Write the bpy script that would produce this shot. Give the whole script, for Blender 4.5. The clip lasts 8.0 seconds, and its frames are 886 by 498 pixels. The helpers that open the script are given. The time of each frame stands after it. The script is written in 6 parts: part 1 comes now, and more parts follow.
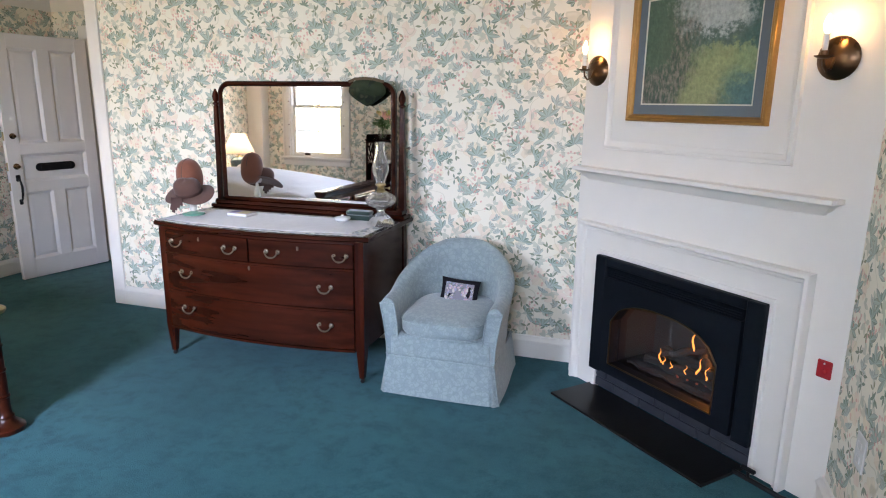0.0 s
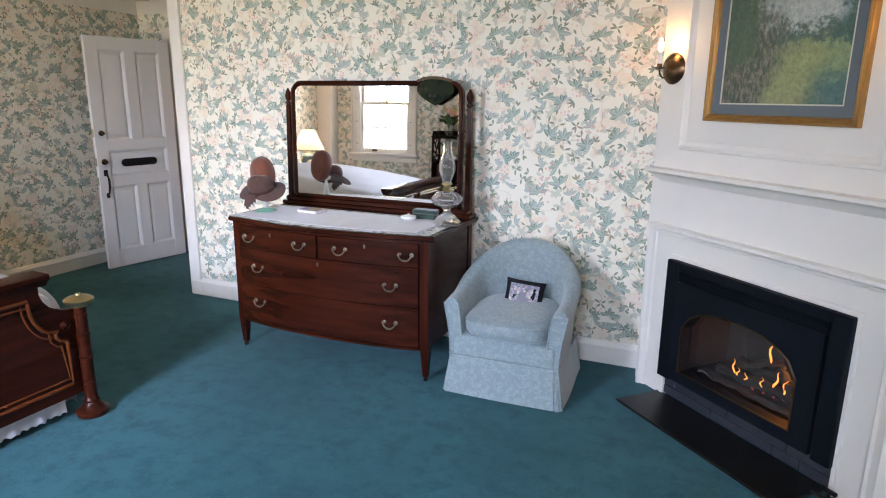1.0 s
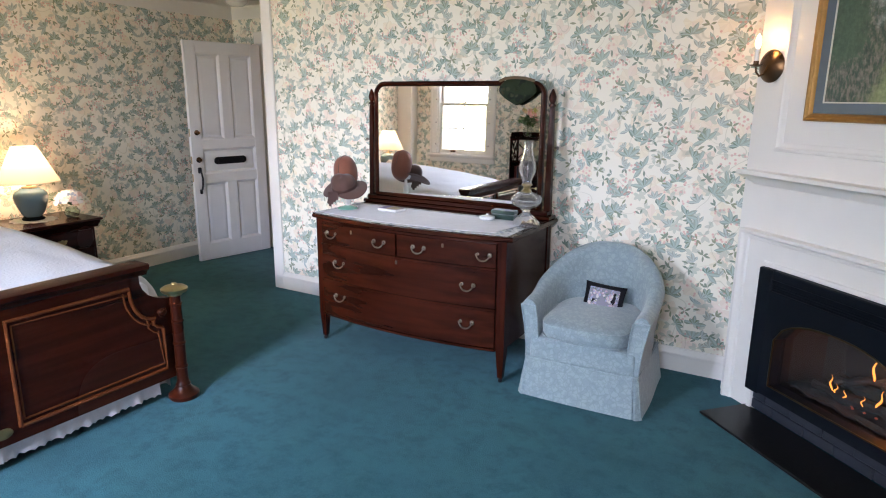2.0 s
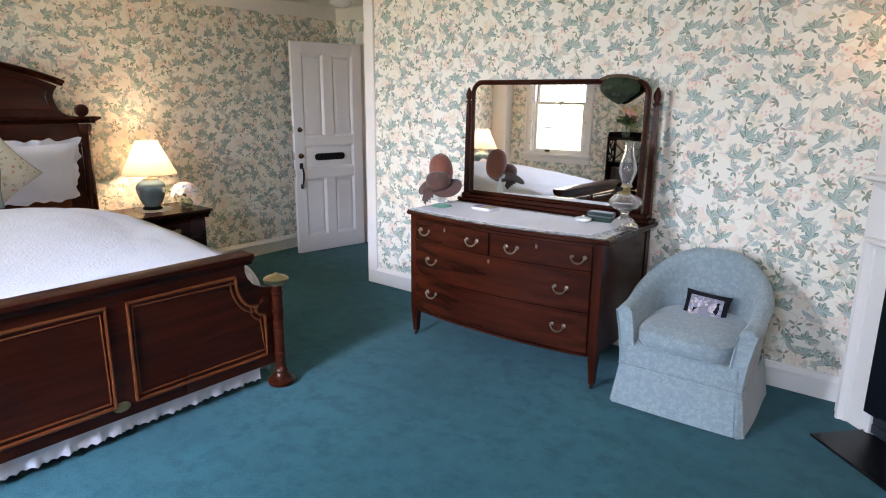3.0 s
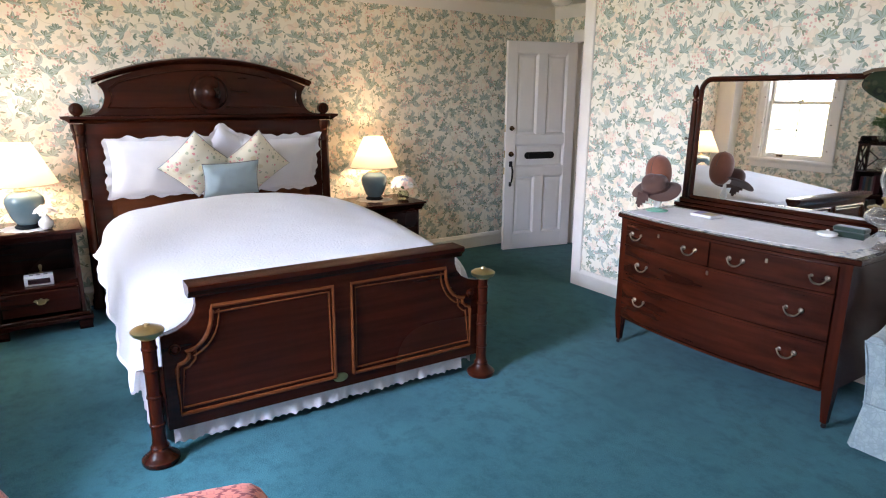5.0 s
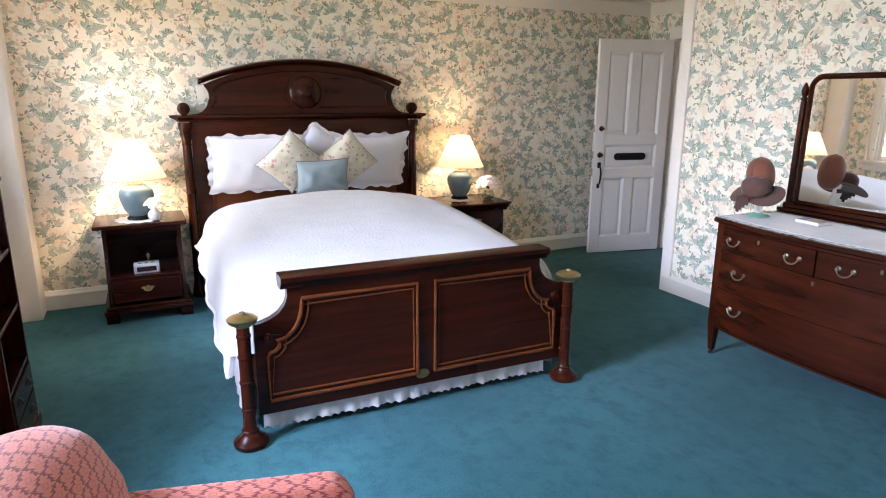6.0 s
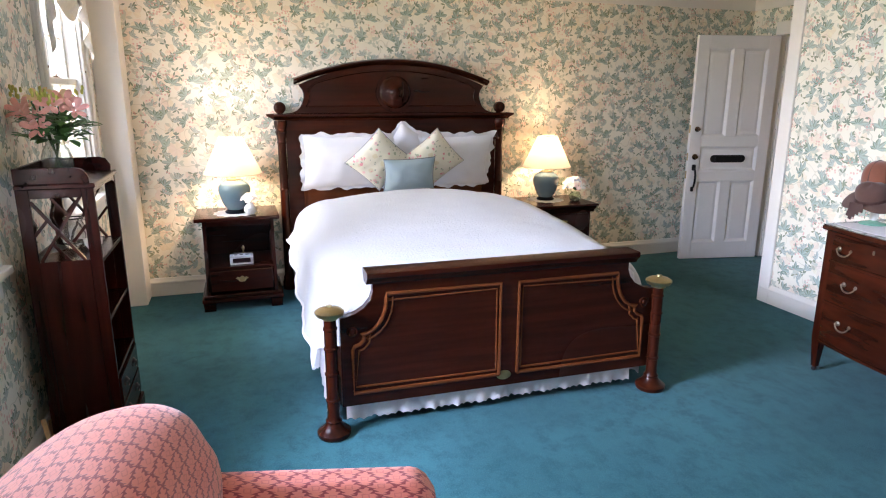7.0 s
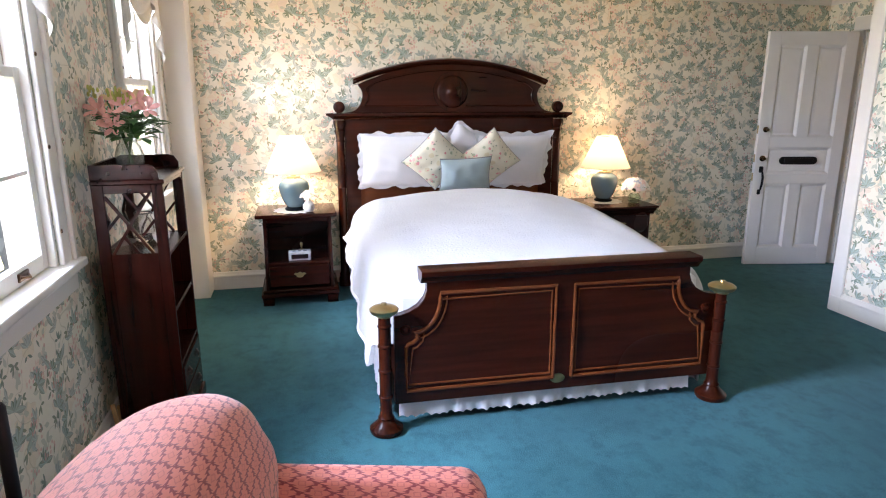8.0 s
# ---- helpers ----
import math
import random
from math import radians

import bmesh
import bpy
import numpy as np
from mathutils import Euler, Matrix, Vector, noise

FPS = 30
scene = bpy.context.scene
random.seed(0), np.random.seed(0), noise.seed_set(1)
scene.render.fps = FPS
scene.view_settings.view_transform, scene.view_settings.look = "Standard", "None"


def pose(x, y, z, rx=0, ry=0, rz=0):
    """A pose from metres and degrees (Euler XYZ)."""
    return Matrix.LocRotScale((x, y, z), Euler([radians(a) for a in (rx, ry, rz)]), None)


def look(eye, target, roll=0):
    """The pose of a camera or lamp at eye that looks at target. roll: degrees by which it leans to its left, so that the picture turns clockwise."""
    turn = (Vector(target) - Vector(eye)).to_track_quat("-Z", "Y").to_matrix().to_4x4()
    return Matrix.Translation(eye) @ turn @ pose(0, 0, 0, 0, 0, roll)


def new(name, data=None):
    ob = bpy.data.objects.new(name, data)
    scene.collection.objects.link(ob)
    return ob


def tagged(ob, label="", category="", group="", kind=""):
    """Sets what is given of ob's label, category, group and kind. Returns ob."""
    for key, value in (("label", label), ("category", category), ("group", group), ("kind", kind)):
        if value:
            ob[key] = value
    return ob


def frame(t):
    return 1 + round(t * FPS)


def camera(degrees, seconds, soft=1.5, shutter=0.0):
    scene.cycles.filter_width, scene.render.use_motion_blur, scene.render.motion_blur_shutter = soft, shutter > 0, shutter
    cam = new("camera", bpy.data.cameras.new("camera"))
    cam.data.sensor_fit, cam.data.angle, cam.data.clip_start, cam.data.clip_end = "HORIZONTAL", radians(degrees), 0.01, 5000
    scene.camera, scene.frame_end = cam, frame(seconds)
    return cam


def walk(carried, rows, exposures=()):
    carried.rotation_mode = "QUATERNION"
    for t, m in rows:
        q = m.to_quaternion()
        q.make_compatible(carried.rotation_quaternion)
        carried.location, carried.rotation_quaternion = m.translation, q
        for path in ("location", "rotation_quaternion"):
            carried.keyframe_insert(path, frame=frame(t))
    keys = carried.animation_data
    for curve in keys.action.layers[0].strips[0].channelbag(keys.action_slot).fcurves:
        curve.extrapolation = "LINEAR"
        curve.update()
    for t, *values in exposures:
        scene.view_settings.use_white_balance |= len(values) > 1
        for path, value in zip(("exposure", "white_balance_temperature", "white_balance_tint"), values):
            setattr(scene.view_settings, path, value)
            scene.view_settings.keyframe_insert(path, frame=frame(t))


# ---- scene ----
cam = camera(70.5, 8.0, soft=1.1)
PATH = [
    (0, (0.083, -0.037, 1.539), (-0.501, 1.822, 1.086), 0.8),
    (0.5, (0.076, -0.023, 1.555), (-0.595, 1.802, 1.09), 0.6),
    (1, (0.063, -0.026, 1.564), (-0.706, 1.759, 1.093), 0.6),
    (1.5, (0.053, -0.032, 1.558), (-0.819, 1.706, 1.089), 0.5),
    (3, (0.012, -0.04, 1.553), (-1.198, 1.481, 1.079), 0.5),
    (3.5, (-0.004, -0.047, 1.554), (-1.331, 1.371, 1.077), 0.5),
    (4, (-0.016, -0.052, 1.545), (-1.449, 1.259, 1.069), 0.4),
    (4.5, (-0.032, -0.061, 1.542), (-1.573, 1.122, 1.065), 0.4),
    (6, (-0.057, -0.079, 1.534), (-1.81, 0.757, 1.056), 0.2),
    (6.5, (-0.069, -0.083, 1.529), (-1.877, 0.627, 1.051), 0.2),
    (7, (-0.079, -0.089, 1.524), (-1.928, 0.507, 1.047), 0.1),
    (7.5, (-0.088, -0.093, 1.521), (-1.967, 0.396, 1.044), 0.1),
    (8, (-0.088, -0.093, 1.522), (-1.982, 0.338, 1.044), 0.0),
]
walk(cam, [(t, look(eye, aim, roll)) for t, eye, aim, roll in PATH], [(0, -0.36), (3.5, -0.40), (8, -0.30)])

# ---- world, light ----
world = bpy.data.worlds.new("world")
scene.world = world
world.use_nodes = True
wn = world.node_tree.nodes
sky = wn.new("ShaderNodeTexSky")
sky.sky_type = "NISHITA"
sky.sun_disc = False
sky.sun_elevation, sky.sun_rotation = radians(48), radians(150)
world.node_tree.links.new(sky.outputs[0], wn["Background"].inputs[0])
wn["Background"].inputs[1].default_value = 0.15


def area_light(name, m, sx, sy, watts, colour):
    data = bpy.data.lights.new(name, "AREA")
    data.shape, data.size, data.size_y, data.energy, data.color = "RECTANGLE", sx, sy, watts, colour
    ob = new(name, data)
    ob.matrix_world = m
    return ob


def point_light(name, at, watts, colour, size):
    data = bpy.data.lights.new(name, "POINT")
    data.energy, data.color, data.shadow_soft_size = watts, colour, size
    ob = new(name, data)
    ob.location = at
    return ob


SKYLIGHT = (0.75, 0.86, 1.21)
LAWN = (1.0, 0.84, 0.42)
WARM = (1.0, 0.68, 0.43)
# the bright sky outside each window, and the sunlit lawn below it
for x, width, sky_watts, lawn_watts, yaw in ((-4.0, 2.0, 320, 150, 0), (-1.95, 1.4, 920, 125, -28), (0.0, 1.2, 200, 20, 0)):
    area_light("sky_light", pose(x, -2.3, 2.15, 84, 0, yaw), width, 0.7, sky_watts, SKYLIGHT)
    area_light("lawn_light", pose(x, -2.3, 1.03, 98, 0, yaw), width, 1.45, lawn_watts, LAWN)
point_light("bulb_light", (-4.90, -0.145, 1.100), 64, WARM, 0.08)
point_light("hall_light", (-4.2, 5.9, 2.2), 14, (1.0, 0.72, 0.45), 0.08)
point_light("bulb_light", (-4.98, 2.43, 1.070), 40, WARM, 0.08)


# ---- materials ----
class Nodes:
    """Short hand for building a node material."""

    def __init__(self, name):
        self.mat = bpy.data.materials.new(name)
        self.mat.use_nodes = True
        self.tree = self.mat.node_tree
        self.bsdf = self.tree.nodes["Principled BSDF"]

    def add(self, kind, ins=(), **props):
        n = self.tree.nodes.new("ShaderNode" + kind)
        for k, v in props.items():
            setattr(n, k, v)
        for k, v in dict(ins).items():
            self.put(n.inputs[k], v)
        return n

    def put(self, socket, v):
        if isinstance(v, bpy.types.NodeSocket):
            self.tree.links.new(v, socket)
        elif isinstance(v, (tuple, list)) and len(v) == 3 and socket.type == "RGBA":
            socket.default_value = (*v, 1)
        else:
            socket.default_value = v

    def math(self, op, a, b=0.0, c=0.0):
        return self.add("Math", {0: a, 1: b, 2: c}, operation=op).outputs[0]

    def mix(self, f, a, b):
        n = self.add("Mix", {0: f}, data_type="RGBA")
        self.put(n.inputs[6], a)
        self.put(n.inputs[7], b)
        return n.outputs[2]

    def noise(self, vec, scale, detail=3.0, rough=0.55):
        return self.add("TexNoise", {"Vector": vec, "Scale": scale, "Detail": detail, "Roughness": rough}).outputs[0]

    def step(self, v, lo, hi):
        return self.add("MapRange", {0: v, 1: lo, 2: hi, 3: 0.0, 4: 1.0}, interpolation_type="SMOOTHSTEP").outputs[0]

    def coords(self, scale=(1, 1, 1)):
        c = self.add("TexCoord").outputs["Object"]
        return self.add("Mapping", {"Vector": c, "Scale": scale}).outputs[0]

    def bump(self, height, strength, distance):
        n = self.add("Bump", {"Height": height, "Strength": strength, "Distance": distance})
        self.put(self.bsdf.inputs["Normal"], n.outputs[0])

    def done(self, colour=None, rough=None, metal=None, **more):
        names = {"spec": "Specular IOR Level", "coat": "Coat Weight", "coat_rough": "Coat Roughness", "sheen": "Sheen Weight",
                 "trans": "Transmission Weight", "ior": "IOR", "emit": "Emission Color", "glow": "Emission Strength", "sss": "Subsurface Weight"}
        for k, v in (("Base Color", colour), ("Roughness", rough), ("Metallic", metal), *((names[k], v) for k, v in more.items())):
            if v is not None:
                self.put(self.bsdf.inputs[k], v)
        return self.mat


def plain(name, colour, rough=0.5, metal=0.0, vary=0.12, scale=30.0, bump=0.0, **more):
    """A surface with a little mottling at two scales."""
    n = Nodes(name)
    v = n.coords()
    a, b = n.noise(v, scale), n.noise(v, scale * 0.12)
    k = n.math("ADD", n.math("MULTIPLY", a, vary), n.math("MULTIPLY_ADD", b, vary * 1.4, 1.0 - 1.2 * vary))
    c = n.add("VectorMath", {0: colour, "Scale": k}, operation="SCALE").outputs[0]
    if bump:
        n.bump(n.noise(v, scale * 6), bump, 0.002)
    return n.done(c, n.math("MULTIPLY_ADD", b, 0.16, rough - 0.08), metal, **more)


def wood(name, dark, light, along, rough=0.25, coat=0.08):
    n = Nodes(name)
    stretch = [22.0, 22.0, 22.0]
    stretch[along] = 1.6
    v = n.coords(stretch)
    grain = n.noise(v, 1.1, 2.0, 0.5)
    fine = n.noise(v, 7.0, 2.0)
    big = n.noise(n.add("VectorMath", {0: n.coords(), 1: (0.37, 0.41, 0.73)}, operation="ADD").outputs[0], 0.7, 1.0)
    f = n.step(n.math("ADD", n.math("MULTIPLY", grain, 0.70), n.math("MULTIPLY", big, 0.40)), 0.25, 0.95)
    c = n.mix(f, dark, light)
    c = n.mix(n.math("MULTIPLY", n.step(fine, 0.50, 0.80), 0.18), c, dark)
    return n.done(c, n.math("MULTIPLY_ADD", big, 0.14, rough - 0.06), 0.0, coat=coat, coat_rough=0.08, spec=0.18)


MAHOGANY = wood("mahogany", (0.010, 0.0016, 0.0006), (0.056, 0.0115, 0.0044), 0)
MAHOGANY_Y = wood("mahogany_cross", (0.010, 0.0016, 0.0008), (0.066, 0.0125, 0.0042), 1)
MAHOGANY_Z = wood("mahogany_upright", (0.010, 0.0016, 0.0008), (0.068, 0.0128, 0.0044), 2)
# the same mahogany for the bed, darkened to put the footboard's shade in
SHADED_WOOD = wood("shaded_bed_mahogany", (0.012, 0.0021, 0.0008), (0.045, 0.0084, 0.0029), 1)
SHADED_WOOD_Z = wood("shaded_bed_mahogany_upright", (0.012, 0.0021, 0.0008), (0.046, 0.0086, 0.0030), 2)
MOULDING = wood("gilt_brown_moulding", (0.070, 0.018, 0.006), (0.125, 0.037, 0.012), 1, 0.24)
DARK_WOOD = wood("dark_mahogany", (0.007, 0.0014, 0.0009), (0.036, 0.0060, 0.0028), 0)
DARK_WOOD_Z = wood("dark_mahogany_upright", (0.007, 0.0014, 0.0009), (0.038, 0.0064, 0.0030), 2)
PINE = wood("pale_wood", (0.30, 0.17, 0.08), (0.48, 0.31, 0.16), 0, 0.45, 0.0)
HALL_WOOD = wood("hall_oak", (0.20, 0.09, 0.035), (0.34, 0.17, 0.07), 1, 0.3)


def wallpaper():
    """Cream paper printed with palmate leaf sprays, single leaves, pale flowers and berries."""
    n = Nodes("floral_wallpaper")
    o = n.add("SeparateXYZ", {0: n.add("TexCoord").outputs["Object"]})
    uv = n.add("CombineXYZ", {0: n.math("ADD", o.outputs[0], o.outputs[1]), 1: o.outputs[2], 2: 0.0}).outputs[0]
    wob = n.add("TexNoise", {"Vector": uv, "Scale": 14.0, "Detail": 2.0}).outputs[1]
    wv = n.add("VectorMath", {0: n.add("VectorMath", {0: wob, 1: (0.5, 0.5, 0.5)}, operation="SUBTRACT").outputs[0], "Scale": 0.011}, operation="SCALE").outputs[0]
    uv = n.add("VectorMath", {0: uv, 1: wv}, operation="ADD").outputs[0]

    def spray(cells, length, width, leaflets, keep, offset, rand=0.75, fan=0):
        """Leaves set round a point in each cell: the mask, the place along the leaf and a chance number."""
        v = n.add("VectorMath", {0: n.add("VectorMath", {0: uv, "Scale": cells}, operation="SCALE").outputs[0], 1: (offset, offset * 0.7, 0)}, operation="ADD").outputs[0]
        vo = n.add("TexVoronoi", {"Vector": v, "Scale": 1.0, "Randomness": rand}, voronoi_dimensions="2D")
        d = n.add("SeparateXYZ", {0: n.add("VectorMath", {0: v, 1: vo.outputs["Position"]}, operation="SUBTRACT").outputs[0]})
        chance = n.add("SeparateColor", {0: vo.outputs["Color"]})
        dx, dy = n.math("DIVIDE", d.outputs[0], cells), n.math("DIVIDE", d.outputs[1], cells)
        r = n.math("SQRT", n.math("ADD", n.math("MULTIPLY", dx, dx), n.math("MULTIPLY", dy, dy)))
        swing = n.math("MULTIPLY_ADD", n.math("SUBTRACT", chance.outputs[0], 0.5), 2.4 if fan else 6.283, 3.1416 * fan / leaflets - 1.5708)
        th = n.math("ADD", n.math("ARCTAN2", dy, dx), swing)
        turn = n.math("DIVIDE", n.math("ADD", th, 12.566), 6.28318 / leaflets)
        idx = n.math("FLOOR", turn)
        idx = n.math("MODULO", idx, float(leaflets))
        a = n.math("MULTIPLY", n.math("SUBTRACT", n.math("FRACT", turn), 0.5), 6.28318 / leaflets)
        which = n.add("TexWhiteNoise", {"W": n.math("ADD", idx, n.math("MULTIPLY", chance.outputs[1], 97.0))}, noise_dimensions="1D").outputs[0]
        big = n.math("MULTIPLY_ADD", which, 0.62, 0.52)
        lx = n.math("DIVIDE", n.math("MULTIPLY", r, n.math("COSINE", a)), n.math("MULTIPLY", big, length))
        ly = n.math("ABSOLUTE", n.math("MULTIPLY", r, n.math("SINE", a)))
        lens = n.math("MULTIPLY", n.math("MULTIPLY", lx, n.math("SUBTRACT", 1.0, lx)), 4.0 * width)
        m = n.step(n.math("SUBTRACT", lens, ly), -0.0006, 0.0014)
        m = n.math("MULTIPLY", m, n.math("LESS_THAN", idx, fan - 0.5) if fan else n.math("LESS_THAN", which, keep))
        rim = n.step(n.math("SUBTRACT", lens, ly), 0.0035, 0.0)
        rib = n.math("MULTIPLY", n.step(ly, 0.0, 0.0020), n.math("MULTIPLY_ADD", n.math("GREATER_THAN", a, 0.0), 0.45, 0.55))
        return m, rim, rib, which, chance.outputs[2]

    tone = n.noise(uv, 2.2, 3.0)
    col = n.mix(tone, (0.84, 0.785, 0.64), (0.88, 0.835, 0.73))
    # large pale blossoms
    m, rim, rib, w, ch = spray(5.6, 0.080, 0.026, 6, 0.92, 3.3)
    petal = n.mix(w, (0.86, 0.79, 0.60), (0.84, 0.70, 0.60))
    petal = n.mix(n.math("MULTIPLY", n.math("SUBTRACT", 1.0, rib), 0.35), petal, (0.62, 0.52, 0.36))
    col = n.mix(n.math("MULTIPLY", m, 0.85), col, n.mix(n.math("MULTIPLY", rim, 0.75), petal, (0.60, 0.52, 0.37)))
    # faint grey-green background leaves
    m, rim, rib, w, ch = spray(9.6, 0.062, 0.0105, 7, 0.50, 7.7, 0.9)
    pale = n.mix(w, (0.52, 0.56, 0.45), (0.66, 0.60, 0.50))
    col = n.mix(n.math("MULTIPLY", m, 0.80), col, n.mix(n.math("MULTIPLY", rim, 0.6), pale, (0.38, 0.40, 0.33)))
    # dark little twigs
    m, rim, rib, w, ch = spray(10.5, 0.058, 0.0062, 9, 0.36, 0.4, 0.9)
    leaf = n.mix(ch, (0.22, 0.29, 0.22), (0.33, 0.34, 0.21))
    col = n.mix(m, col, n.mix(n.math("MULTIPLY", rim, 0.4), leaf, (0.12, 0.16, 0.11)))
    # pale second sprays
    m, rim, rib, w, ch = spray(7.6, 0.058, 0.0095, 10, 1.0, 5.1, 0.9, 4)
    leaf = n.mix(ch, (0.36, 0.415, 0.36), (0.43, 0.43, 0.34))
    leaf = n.mix(rib, (0.62, 0.67, 0.61), leaf)
    col = n.mix(m, col, n.mix(n.math("MULTIPLY", rim, 0.55), leaf, (0.19, 0.24, 0.20)))
    # leaf sprays
    m, rim, rib, w, ch = spray(6.7, 0.074, 0.0125, 9, 1.0, 1.9, 0.80, 5)
    leaf = n.mix(ch, (0.170, 0.238, 0.182), (0.25, 0.285, 0.175))
    leaf = n.mix(n.step(w, 0.15, 0.85), leaf, (0.38, 0.43, 0.345))
    leaf = n.mix(rib, (0.50, 0.59, 0.53), leaf)
    col = n.mix(m, col, n.mix(n.math("MULTIPLY", rim, 0.6), leaf, (0.085, 0.125, 0.10)))
    # berries
    vb = n.add("TexVoronoi", {"Vector": uv, "Scale": 46.0, "Randomness": 0.9}, voronoi_dimensions="2D")
    pick = n.add("SeparateColor", {0: vb.outputs["Color"]}).outputs[0]
    near = n.step(n.noise(uv, 7.0, 1.0), 0.54, 0.60)
    dot = n.math("MULTIPLY", n.math("SUBTRACT", 1.0, n.step(vb.outputs["Distance"], 0.26, 0.36)), n.math("MULTIPLY", n.math("LESS_THAN", pick, 0.55), near))
    col = n.mix(n.math("MULTIPLY", dot, 0.65), col, n.mix(pick, (0.66, 0.30, 0.25), (0.82, 0.52, 0.44)))
    # stems
    st = n.add("TexNoise", {"Vector": uv, "Scale": 5.5, "Detail": 1.0}).outputs[0]
    stem = n.math("SUBTRACT", 1.0, n.step(n.math("ABSOLUTE", n.math("SUBTRACT", st, 0.5)), 0.0, 0.010))
    col = n.mix(n.math("MULTIPLY", stem, 0.35), col, (0.28, 0.26, 0.15))
    n.bump(n.noise(uv, 420.0, 2.0), 0.05, 0.0004)
    return n.done(col, 0.62, 0.0, spec=0.35)


WALLPAPER = wallpaper()
WHITE_PAINT = plain("white_gloss_paint", (0.80, 0.765, 0.70), 0.38, vary=0.05, scale=9, bump=0.06)
DOOR_PAINT = plain("white_door_paint", (0.76, 0.74, 0.725), 0.34, vary=0.07, scale=8, bump=0.08)
CEILING = plain("ceiling_paint", (0.78, 0.75, 0.68), 0.8, vary=0.06, scale=6)
BRASS = plain("aged_brass", (0.42, 0.33, 0.17), 0.32, 1.0, 0.25, 60)
PULL = plain("silvered_brass", (0.22, 0.19, 0.145), 0.38, 1.0, 0.25, 80)
GILT = plain("gilt_frame", (0.40, 0.22, 0.07), 0.34, 0.75, 0.35, 50)
BRONZE = plain("dark_bronze", (0.13, 0.075, 0.04), 0.28, 1.0, 0.3, 40)
IRON = plain("black_iron", (0.012, 0.012, 0.014), 0.45, 0.6, 0.3, 50)
BLACK_STEEL = plain("black_steel", (0.005, 0.007, 0.010), 0.50, 0.0, 0.25, 25, spec=0.10)
SLATE = plain("black_slate", (0.006, 0.0065, 0.007), 0.30, 0.0, 0.35, 16, 0.3, spec=0.25)
STONE = plain("grey_slate_block", (0.022, 0.026, 0.036), 0.55, 0.0, 0.35, 25, 0.4)
WHITE_LINEN = plain("white_linen", (0.76, 0.76, 0.80), 0.85, vary=0.05, scale=18, bump=0.2, sheen=0.2)
PORCELAIN = plain("white_porcelain", (0.78, 0.77, 0.74), 0.18, vary=0.04)
CELADON = plain("celadon_glaze", (0.105, 0.165, 0.185), 0.14, vary=0.2, scale=12, coat=0.6)
GREEN_GLASS = plain("pale_green_glass", (0.16, 0.38, 0.28), 0.15, vary=0.1, coat=0.4)
FELT = plain("brown_felt", (0.080, 0.036, 0.026), 0.9, vary=0.2, scale=40, bump=0.2, sheen=0.2)
RUST_FELT = plain("rust_felt", (0.165, 0.050, 0.024), 0.85, vary=0.25, scale=25, bump=0.4, sheen=0.3)
RIBBON = plain("brown_ribbon", (0.045, 0.016, 0.012), 0.5, vary=0.2)
CLOSED_DARK = plain("shadowed_black", (0.01, 0.01, 0.01), 0.7)
PLASTER = plain("hall_plaster", (0.62, 0.47, 0.33), 0.8, vary=0.08, scale=5)


def carpet():
    n = Nodes("teal_carpet")
    v = n.coords()
    big, mid, fine = n.noise(v, 0.9, 4.0, 0.65), n.noise(v, 9.0, 6.0, 0.75), n.noise(v, 170.0, 3.0)
    sweep = n.noise(n.coords((1.2, 5.0, 1.0)), 1.0, 3.0)
    c = n.mix(n.step(big, 0.32, 0.68), (0.021, 0.088, 0.108), (0.032, 0.122, 0.146))
    c = n.mix(n.math("MULTIPLY", n.step(mid, 0.42, 0.66), 0.75), c, (0.011, 0.062, 0.076))
    c = n.mix(n.math("MULTIPLY", n.step(sweep, 0.5, 0.75), 0.35), c, (0.031, 0.127, 0.144))
    c = n.mix(n.math("MULTIPLY", n.step(fine, 0.45, 0.7), 0.5), c, (0.060, 0.160, 0.176))
    n.bump(n.math("MULTIPLY_ADD", fine, 0.7, n.math("MULTIPLY", mid, 0.6)), 0.6, 0.007)
    return n.done(c, 0.95, 0.0, sheen=0.06, spec=0.10)


def quilt():
    """White matelasse: fine relief scrolls."""
    n = Nodes("white_matelasse")
    v = n.coords()
    wob = n.add("VectorMath", {0: n.add("TexNoise", {"Vector": v, "Scale": 12.0}).outputs[1], "Scale": 0.06}, operation="SCALE").outputs[0]
    w = n.add("VectorMath", {0: v, 1: wob}, operation="ADD").outputs[0]
    cell = n.add("TexVoronoi", {"Vector": w, "Scale": 85.0}, feature="SMOOTH_F1").outputs[0]
    c = n.mix(n.noise(v, 3.0), (0.56, 0.56, 0.59), (0.62, 0.62, 0.63))
    n.bump(n.math("MULTIPLY_ADD", n.noise(v, 260.0), 0.5, cell), 0.5, 0.005)
    return n.done(c, 0.85, 0.0, sheen=0.25)


